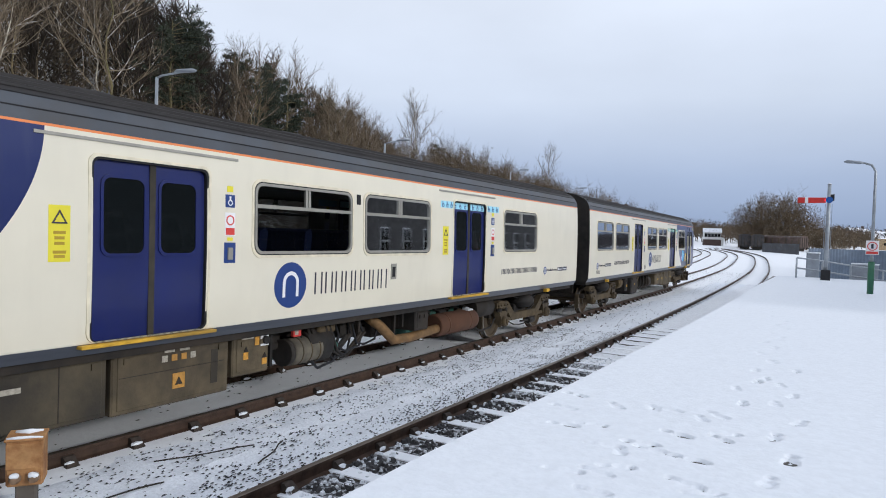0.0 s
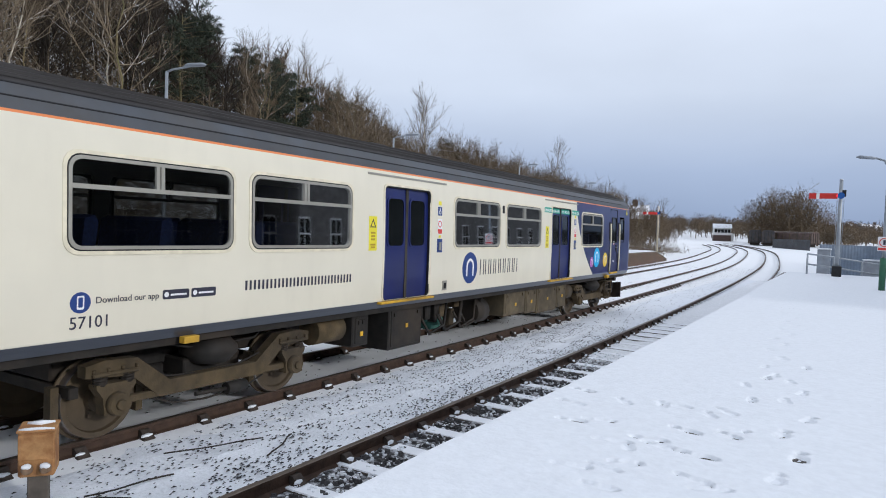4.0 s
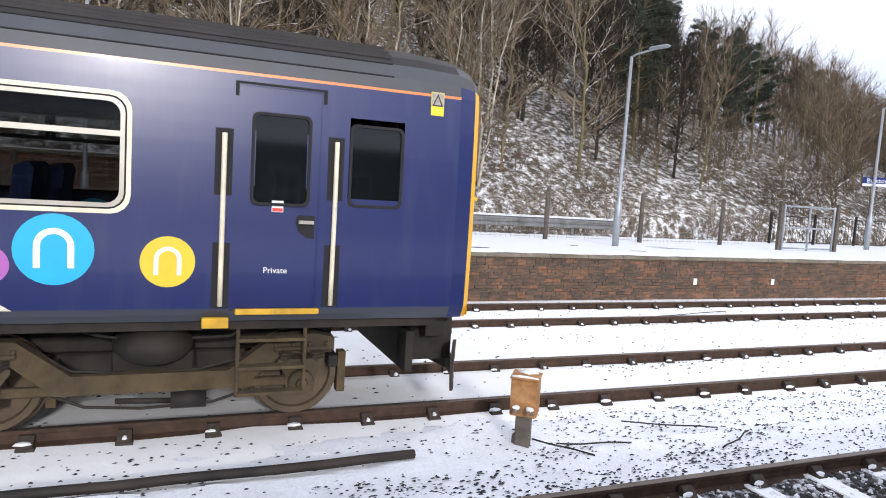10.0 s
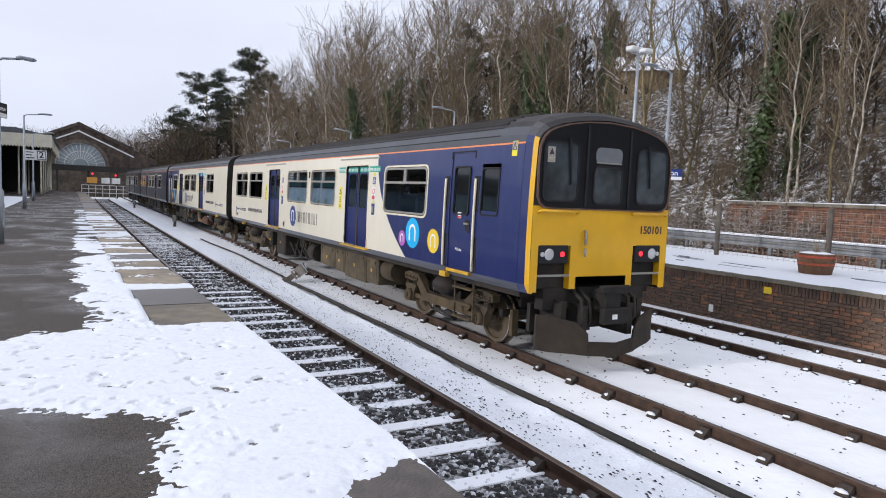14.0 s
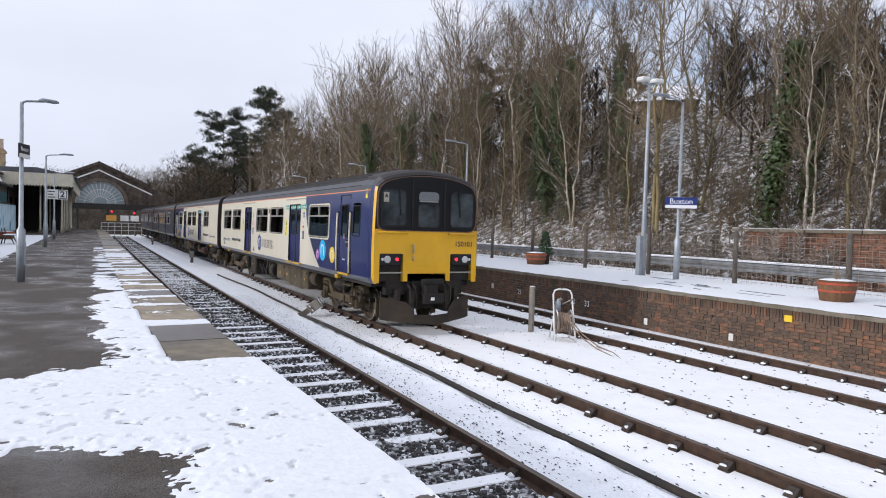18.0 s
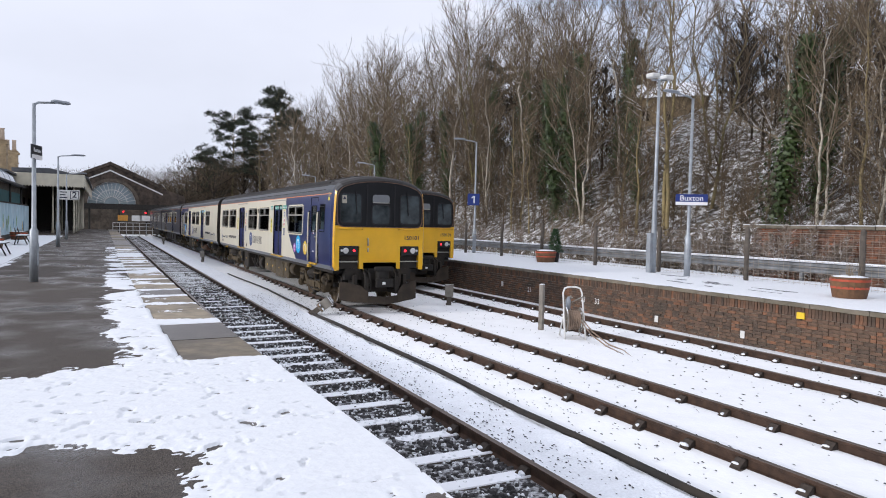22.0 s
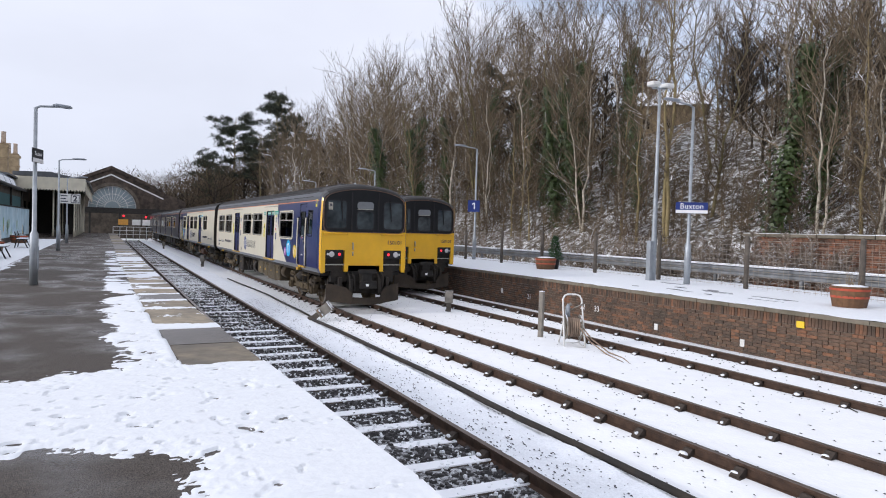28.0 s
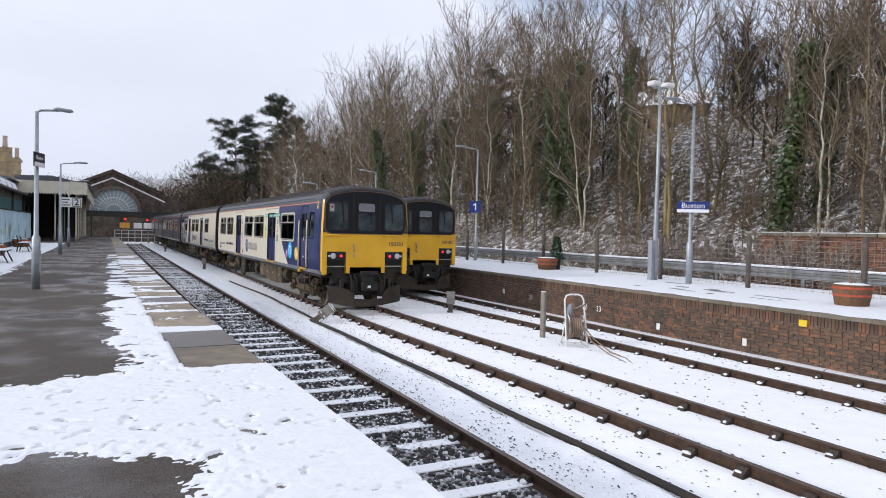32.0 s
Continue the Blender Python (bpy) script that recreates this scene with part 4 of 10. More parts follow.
def sliding_door(car, d0, d1, s, dirn):
    """Two blue leaves with a window each, in a pale rubbed frame."""
    z0, z1 = 1.2, 2.97
    mid = (d0 + d1) / 2
    bm = bmesh.new()
    ring_side(bm, rounded(d0 - 0.05, d1 + 0.05, z0 - 0.01, z1 + 0.05, 0.1), rounded(d0 - 0.018, d1 + 0.018, z0 - 0.008, z1 + 0.018, 0.08), s, dirn, -0.05, 0.015)
    part("door_frame", bm, M_RAILCREAM, car)
    bm = bmesh.new()
    ring_side(bm, rounded(d0 - 0.018, d1 + 0.018, z0 - 0.008, z1 + 0.018, 0.08), rounded(d0 + 0.008, d1 - 0.008, z0 - 0.004, z1 - 0.004, 0.07), s, dirn, -0.05, 0.004)
    part("door_seal", bm, M_RUBBER, car)
    for a, b in ((d0 - 0.03, mid), (mid, d1 + 0.03)):
        bm = bmesh.new()
        wa, wb = (a + 0.16, b - 0.1) if a < mid - 0.01 else (a + 0.1, b - 0.16)
        panel(bm, a, b, z0 - 0.03, z1 + 0.03, [], 0.045, dirn, s)
        leaf = part("door_leaf", bm, M_DOOR, car, "blue-painted sliding door leaf")
        bm = bmesh.new()
        ring_side(bm, rounded(wa - 0.03, wb + 0.03, 2.02, 2.83, 0.1), rounded(wa, wb, 2.05, 2.8, 0.08), s, dirn, -0.05, -0.03)
        part("door_window_seal", bm, M_DOOR, leaf)
        bm = bmesh.new()
        on_side(bm, rounded(wa, wb, 2.05, 2.8, 0.08), s, dirn, -0.046, -0.04)
        part("door_window", bm, M_DARKGLASS, leaf, "dark door glass")
    bm = bmesh.new()
    on_side(bm, rect(mid - 0.035, mid + 0.035, z0, z1), s, dirn, -0.06, -0.025)
    part("door_edge", bm, material("dirty_door_seal", (0.035, 0.03, 0.02), 0.8, vary=0.4, scale=5), car)
    bm = bmesh.new()
    y0, y1 = sorted((dirn * (d0 - 0.12), dirn * (d1 + 0.12)))
    x0, x1 = sorted((s * 1.33, s * 1.47))
    box(bm, x0, x1, y0, y1, 1.145, 1.18, 0.006)
    part("door_step", bm, M_STEP, car, "worn yellow step edge")
    bm = bmesh.new()
    on_side(bm, rect(d0 - 0.55, d1 + 0.45, 3.13, 3.16), s, dirn, -0.01, 0.012)
    part("rain_strip", bm, M_ALU, car)


def door_notices(car, d0, d1, s, dirn, strip_mat, icon_mat):
    """Stickers beside and over a door: the tall notice before it, the button plate behind it, as one reads."""
    if s * dirn > 0:
        def flip(line):
            return [(d0 + d1 - d, z) for d, z in line]
    else:
        def flip(line):
            return line
    side = plate("warning_notice", flip(rect(d1 + 0.22, d1 + 0.42, 1.98, 2.5)), s, dirn, M_LABEL_Y, car, label="tall yellow warning notice")
    bm = bmesh.new()
    c = d1 + 0.32
    for k, (w, z) in enumerate(((0.055, 2.25), (0.045, 2.2), (0.045, 2.15), (0.06, 2.07), (0.05, 2.03))):
        on_side(bm, flip(rect(c - w, c + w, z - 0.014, z + 0.014)), s, dirn, 0.0, 0.007)
    part("print", bm, M_INKY, side)
    bm = bmesh.new()
    ring_side(bm, flip([(c - 0.075, 2.33), (c + 0.075, 2.33), (c, 2.46)]), flip([(c - 0.05, 2.345), (c + 0.05, 2.345), (c, 2.432)]), s, dirn, 0, 0.007)
    part("triangle_mark", bm, M_INK, side)
    e = d0 - 0.33
    p = plate("prohibition_notice", flip(rect(e - 0.075, e + 0.075, 2.25, 2.52)), s, dirn, M_WPRINT, car)
    bm = bmesh.new()
    ring_side(bm, flip(disc(e, 2.43, 0.06, 18)), flip(disc(e, 2.43, 0.045, 18)), s, dirn, 0, 0.007)
    on_side(bm, flip(rect(e - 0.065, e + 0.065, 2.26, 2.34)), s, dirn, 0, 0.007)
    part("red_marks", bm, M_RED, p)
    bm = bmesh.new()
    on_side(bm, flip(rect(e - 0.07, e + 0.07, 2.58, 2.73)), s, dirn, -0.004, 0.004)
    sq = part("access_notice", bm, M_BADGE, car, "blue square notice with a white symbol")
    bm = bmesh.new()
    ring_side(bm, flip(disc(e, 2.635, 0.035, 12)), flip(disc(e, 2.635, 0.024, 12)), s, dirn, 0, 0.007)
    on_side(bm, flip(rect(e - 0.012, e + 0.012, 2.655, 2.71)), s, dirn, 0, 0.007)
    part("symbol", bm, M_WPRINT, sq)
    bm = bmesh.new()
    on_side(bm, flip(rect(e - 0.04, e + 0.04, 2.19, 2.23)), s, dirn, -0.004, 0.004)
    part("small_notice", bm, M_LABEL_Y, car)
    q = plate("door_button_plate", flip(rect(e - 0.085, e + 0.085, 1.93, 2.17)), s, dirn, M_BADGE, car, label="dark blue door-button plate")
    bm = bmesh.new()
    on_side(bm, flip(rect(e - 0.035, e + 0.035, 1.97, 2.11)), s, dirn, 0, 0.02)
    part("door_button", bm, M_ALU, q)
    bm = bmesh.new()
    on_side(bm, flip(rect(e - 0.045, e + 0.045, 2.76, 2.83)), s, dirn, -0.004, 0.004)
    part("small_notice", bm, M_LABEL_Y, car)
    if strip_mat:
        for a, b, base in ((d0 - 0.62, d0 - 0.04, 0.004), (d0 + 0.0, (d0 + d1) / 2 - 0.06, -0.038), ((d0 + d1) / 2 + 0.06, d1, -0.038), (d1 + 0.04, d1 + 0.5, 0.004)):
            st = plate("icon_strip", flip(rect(a, b, 2.84, 2.965)), s, dirn, strip_mat, car, base, base=base - 0.003)
            n = 3
            for k in range(n):
                bm = bmesh.new()
                u = a + (b - a) * (k + 0.5) / n
                if icon_mat is M_BADGE:
                    # a seated figure on one large wheel
                    ring_side(bm, flip(disc(u, 2.885, 0.038, 12)), flip(disc(u, 2.885, 0.027, 12)), s, dirn, base, base + 0.003)
                    on_side(bm, flip(rect(u + 0.004, u + 0.018, 2.89, 2.94)), s, dirn, base, base + 0.0035)
                    on_side(bm, flip(rect(u - 0.04, u + 0.018, 2.895, 2.907)), s, dirn, base, base + 0.0025)
                    on_side(bm, flip(disc(u + 0.012, 2.948, 0.011, 8)), s, dirn, base, base + 0.003)
                    part("icon", bm, icon_mat, st)
                    continue
                for o in (-0.045, 0.045):
                    ring_side(bm, flip(disc(u + o, 2.89, 0.032, 10)), flip(disc(u + o, 2.89, 0.022, 10)), s, dirn, base, base + 0.003)
                on_side(bm, flip(rect(u - 0.04, u + 0.045, 2.915, 2.927)), s, dirn, base, base + 0.003)
                on_side(bm, flip(rect(u - 0.046, u + 0.046, 2.886, 2.894)), s, dirn, base, base + 0.003)
                part("icon", bm, icon_mat, st)


def wheelset(bogie):
    """An axle with two wheels, its own origin on the axle."""
    ax = bmesh.new()
    tube(ax, [(-1.05, 0, 0), (1.05, 0, 0)], 0.075, 10)
    w = part("wheelset", ax, M_WHEEL, bogie, "brown steel wheels on their axle")
    for s in (-1, 1):
        bm = bmesh.new()
        prof = [(0.69, 0.10), (0.70, 0.30), (0.685, 0.355), (0.68, 0.455), (0.705, 0.455), (0.712, 0.425), (0.80, 0.42), (0.815, 0.41), (0.815, 0.355), (0.78, 0.34), (0.76, 0.14), (0.83, 0.13), (0.83, 0.0)]
        n = 28
        rings = [[bm.verts.new((s * x, r * math.cos(2 * math.pi * k / n), r * math.sin(2 * math.pi * k / n))) for k in range(n)] for x, r in prof[:-1]]
        for i, (a, b) in enumerate(zip(rings, rings[1:])):
            for k in range(n):
                f = bm.faces.new((a[k], a[(k + 1) % n], b[(k + 1) % n], b[k]))
                f.material_index = 1 if i in (5, 6) else 0
        bm.faces.new(rings[-1])
        tube(bm, [(s * 0.83, 0.18, 0.05), (s * 0.84, 0.18, 0.05)], 0.025, 6)
        part("wheel", bm, [M_WHEEL, M_TYRE], w)
    return w


WHEELSETS = []


def bogie(car, yc):
    b = empty("bogie")
    b.parent = car
    b.matrix_basis = pose(0, yc, 0)
    for s in (-1, 1):
        bm = bmesh.new()
        line = [(-1.62, 0.84), (-1.62, 0.72), (-1.12, 0.68), (-0.76, 0.38), (0.76, 0.38), (1.12, 0.68), (1.62, 0.72), (1.62, 0.84), (1.42, 0.88), (1.05, 0.86), (0.64, 0.55), (-0.64, 0.55), (-1.05, 0.86), (-1.42, 0.88)]
        x0, x1 = sorted((s * 0.95, s * 1.09))
        prism(bm, line, "x", x0, x1)
        part("side_frame", bm, M_MUCK, b, "brake-dust brown bogie side frame")
        for e in (-1.3, 1.3):
            bm = bmesh.new()
            prism(bm, [(e - 0.13, 0.32), (e + 0.13, 0.32), (e + 0.15, 0.5), (e + 0.22, 0.6), (e + 0.22, 0.64), (e - 0.22, 0.64), (e - 0.22, 0.6), (e - 0.15, 0.5)], "x", *sorted((s * 0.98, s * 1.12)))
            g = 1 if e < 0 else -1
            box(bm, *sorted((s * 1.0, s * 1.08)), *sorted((e + g * 0.1, e + g * 0.58)), 0.38, 0.46, 0.012)
            tube(bm, [(s * 1.1, e, 0.42), (s * 1.2, e, 0.42)], [0.13, 0.11], 14)
            tube(bm, [(s * 1.2, e, 0.42), (s * 1.225, e, 0.42)], [0.06, 0.05], 8)
            part("axle_box", bm, M_MUCK, b)
            for o in (-0.15, 0.15):
                bm = bmesh.new()
                pts = [(s * 1.06 + 0.06 * math.cos(k), e + o + 0.06 * math.sin(k), 0.62 + 0.1 * k / 22) for k in np.arange(0, 22, 0.8)]
                tube(bm, pts, 0.016, 5)
                part("coil_spring", bm, M_MUCK2, b)
        bm = bmesh.new()
        tube(bm, [(s * 0.95, 0.0, 0.64), (s * 0.95, 0, 0.68), (s * 0.95, 0, 0.76), (s * 0.95, 0, 0.84), (s * 0.95, 0, 0.9), (s * 0.95, 0, 0.97)], [0.2, 0.27, 0.34, 0.34, 0.28, 0.24], 22)
        part("air_spring", bm, M_MUCK2, b, "round black air spring")
        bm = bmesh.new()
        tube(bm, [(s * 1.1, -0.45, 0.3), (s * 1.1, -0.15, 0.3)], 0.075, 10)
        tube(bm, [(s * 1.1, -0.15, 0.3), (s * 1.1, 0.3, 0.32)], 0.028, 6)
        part("damper", bm, M_MUCK2, b)
        for e in (-1.3, 1.3):
            for o in (-0.47, 0.47):
                bm = bmesh.new()
                prism(bm, [(e + o - 0.04, 0.2), (e + o + 0.04, 0.2), (e + o + 0.04, 0.62), (e + o - 0.04, 0.62)], "x", *sorted((s * 0.7, s * 0.82)))
                part("brake_block", bm, M_MUCK, b)
    bm = bmesh.new()
    box(bm, -0.95, 0.95, -0.35, 0.35, 0.5, 0.72, 0.02)
    part("bolster", bm, M_MUCK2, b)
    # plain dark blocks added to stand for the near-black clutter between the wheels
    bm = bmesh.new()
    box(bm, -0.58, 0.58, -0.84, 0.84, 0.36, 0.62, 0.02)
    part("transom", bm, M_MUCK2, b)
    bm = bmesh.new()
    box(bm, -0.6, 0.6, -1.7, 1.7, 0.63, 0.975, 0.02)
    part("brake_gear", bm, M_MUCK2, b)
    for s in (-1, 1):
        for k, (z, q) in enumerate(((0.24, 0.0), (0.56, 0.1), (0.86, -0.15))):
            bm = bmesh.new()
            tube(bm, [(s * 1.0, -0.85, z + 0.1), (s * 1.03, -0.5 + q, z), (s * 1.0, 0.1, z - 0.03), (s * 1.03, 0.55 + q, z + 0.02), (s * 0.98, 0.85, z + 0.14)], 0.014, 5)
            part("brake_pipe", bm, M_MUCK2, b)
        for e in (-1.3, 1.3):
            bm = bmesh.new()
            box(bm, *sorted((s * 1.04, s * 1.13)), e - 0.26, e + 0.26, 0.72, 0.76, 0.012)
            for o in (-0.24, -0.08, 0.08, 0.24):
                tube(bm, [(s * 1.1, e + o, 0.76), (s * 1.1, e + o, 0.8)], 0.02, 6)
            part("spring_plate", bm, M_MUCK, b)
    for e in (-1.65, 1.65):
        bm = bmesh.new()
        box(bm, -0.95, 0.95, e - 0.05, e + 0.05, 0.5, 0.62, 0.01)
        part("end_beam", bm, M_MUCK2, b)
    for e in (-1.3, 1.3):
        w = wheelset(b)
        w.matrix_basis = pose(0, e, 0.42)
        WHEELSETS.append((w, e))
    return b


def under_box(car, d0, d1, dirn, s, z0, z1, mat, name="equipment_case", depth=0.75, marks=True):
    y0, y1 = sorted((dirn * d0, dirn * d1))
    bm = bmesh.new()
    x0, x1 = sorted((s * 1.22, s * (1.22 - depth)))
    box(bm, x0, x1, y0, y1, z0, z1, 0.018)
    c = part(name, bm, mat, car)
    if marks:
        bm = bmesh.new()
        xf0, xf1 = sorted((s * 1.215, s * 1.232))
        box(bm, xf0, xf1, y0 + 0.06, y1 - 0.06, z0 + 0.05, z1 - 0.06, 0.006)
        for y in (y0 + 0.15, y1 - 0.15):
            box(bm, *sorted((s * 1.23, s * 1.25)), y - 0.03, y + 0.03, z1 - 0.16, z1 - 0.1)
        part("access_panel", bm, mat, c)
    return c


M_CASE_DARK = material("sooty_olive_case", (0.062, 0.05, 0.03), 0.85, vary=0.5, scale=1.5, bump=0.2, grime=(0.018, 0.016, 0.014), grime_amt=0.9, grime_scale=0.8)
M_BLADE = material("rusty_plough_steel", (0.04, 0.028, 0.018), 0.8, 0.1, vary=0.4, scale=3, grime=(0.014, 0.012, 0.01), grime_amt=0.7)
M_AMBER = material("amber_warning_plate", (0.55, 0.27, 0.035), 0.6, vary=0.25, scale=20, grime=(0.2, 0.13, 0.06), grime_amt=0.4)
M_FADED = material("faded_white_print", (0.36, 0.33, 0.27), 0.8, vary=0.3, scale=30)


def case_marks(case, a, dirn, s):
    """Plates, seams and faded writing on one equipment case."""
    def put(name, d0, d1, z0, z1, mat, label="", out=1.24):
        bm = bmesh.new()
        box(bm, *sorted((s * 1.225, s * out)), *sorted((dirn * d0, dirn * d1)), z0, z1)
        return part(name, bm, mat, case, label)

    def triangle(d, z, r):
        bm = bmesh.new()
        prism(bm, [(dirn * (d - r), z - r * 0.8), (dirn * (d + r), z - r * 0.8), (dirn * d, z + r)], "x", *sorted((s * 1.236, s * 1.2445)))
        part("warning_triangle", bm, M_MUCK2, case)

    if a == 4.7:
        put("faded_writing", 5.18, 5.36, 0.79, 0.84, M_FADED)
        put("seam", 5.7, 5.71, 0.43, 0.99, M_MUCK2, out=1.236)
    elif a == 6.25:
        put("seam", 6.33, 7.7, 0.745, 0.752, M_MUCK2, out=1.236)
        for d in (6.86, 7.06):
            put("faded_writing", d, d + 0.13, 0.945, 0.975, M_FADED)
        for k in range(4):
            put("warning_plate", 6.83 + 0.125 * k, 6.9 + 0.125 * k, 0.845, 0.915, M_AMBER if k in (1, 2) else M_FADED, "small amber warning plate")
        put("warning_plate", 6.97, 7.13, 0.53, 0.7, M_AMBER, "amber warning plate with a triangle")
        triangle(7.05, 0.61, 0.05)
        put("seam", 7.5, 7.6, 0.5, 0.9, M_CASE_DARK, out=1.236)
    elif a == 7.84:
        put("faded_writing", 7.97, 8.17, 0.955, 0.98, M_FADED)
        put("warning_plate", 8.19, 8.26, 0.86, 0.97, M_AMBER, "amber warning plate")
        put("warning_plate", 8.0, 8.08, 0.7, 0.79, M_AMBER, "amber warning plate")
        triangle(8.04, 0.83, 0.035)
        put("warning_plate", 8.32, 8.4, 0.6, 0.68, M_AMBER, "amber warning plate")
        triangle(8.36, 0.72, 0.035)
        put("switch_plate", 8.29, 8.43, 0.84, 0.99, M_WPRINT, "white switch plate")
        bm = bmesh.new()
        tube(bm, [(s * 1.24, dirn * 8.36, 0.915), (s * 1.285, dirn * 8.36, 0.915)], 0.052, 14)
        part("switch_knob", bm, M_MUCK2, case, "round black switch knob")


def engine_bay(car, dirn, s):
    """Starter drum, hoses and fittings hanging in the open engine bay."""
    bm = bmesh.new()
    tube(bm, [(s * 1.02, dirn * 9.0, 0.64), (s * 1.02, dirn * 9.03, 0.64), (s * 1.02, dirn * 9.55, 0.64), (s * 1.02, dirn * 9.6, 0.64)], [0.18, 0.2, 0.2, 0.15], 18)
    drum = part("alternator", bm, M_DRUM, car, "dusty grey alternator drum")
    for d in (9.12, 9.3, 9.48):
        bm = bmesh.new()
        tube(bm, [(s * 1.02, dirn * d, 0.64), (s * 1.02, dirn * (d + 0.02), 0.64)], 0.206, 18)
        part("drum_band", bm, M_MUCK, drum)
    bm = bmesh.new()
    tube(bm, [(s * 1.02, dirn * 8.9, 0.64), (s * 1.02, dirn * 8.99, 0.64)], 0.19, 18)
    part("end_cap", bm, M_MUCK2, drum)
    bm = bmesh.new()
    box(bm, *sorted((s * 1.1, s * 1.16)), *sorted((dirn * 8.98, dirn * 9.14)), 0.86, 0.99, 0.01)
    red = part("isolator_box", bm, M_RED, car, "red isolator box with a pale label")
    bm = bmesh.new()
    box(bm, *sorted((s * 1.16, s * 1.164)), *sorted((dirn * 9.0, dirn * 9.07)), 0.89, 0.96)
    part("label", bm, M_FADED, red)
    bm = bmesh.new()
    tube(bm, [(s * 0.98, dirn * 10.0, 0.5), (s * 0.98, dirn * 10.0, 0.62), (s * 0.98, dirn * 10.0, 0.7)], [0.11, 0.12, 0.05], 12)
    part("oil_filter", bm, M_ENGINE, car, "green oil filter")
    for k, (d0, d1, zm, r) in enumerate(((9.2, 10.1, 0.34, 0.022), (9.6, 10.4, 0.42, 0.018), (9.9, 10.7, 0.5, 0.02), (10.4, 11.1, 0.55, 0.018))):
        bm = bmesh.new()
        tube(bm, [(s * 1.06, dirn * d0, 0.9), (s * 1.12, dirn * (d0 + 0.05), 0.6), (s * 1.1, dirn * (0.6 * d0 + 0.4 * d1), zm), (s * 1.1, dirn * (0.2 * d0 + 0.8 * d1), zm + 0.05), (s * 1.04, dirn * d1, 0.75), (s * 0.95, dirn * d1, 0.95)], r, 6)
        part("hose", bm, M_RUBBER, car)
    for d, h in ((8.62, 0.5), (9.75, 0.3), (10.55, 0.32), (11.55, 0.5), (11.8, 0.3)):
        bm = bmesh.new()
        box(bm, *sorted((s * 1.0, s * 1.08)), *sorted((dirn * d, dirn * (d + 0.05))), 1.0 - h, 1.0, 0.006)
        part("hanger", bm, M_MUCK2, car)
    bm = bmesh.new()
    box(bm, *sorted((s * 0.95, s * 1.12)), *sorted((dirn * 9.55, dirn * 9.95)), 0.83, 1.0, 0.03)
    part("breather_box", bm, M_MUCK, car)


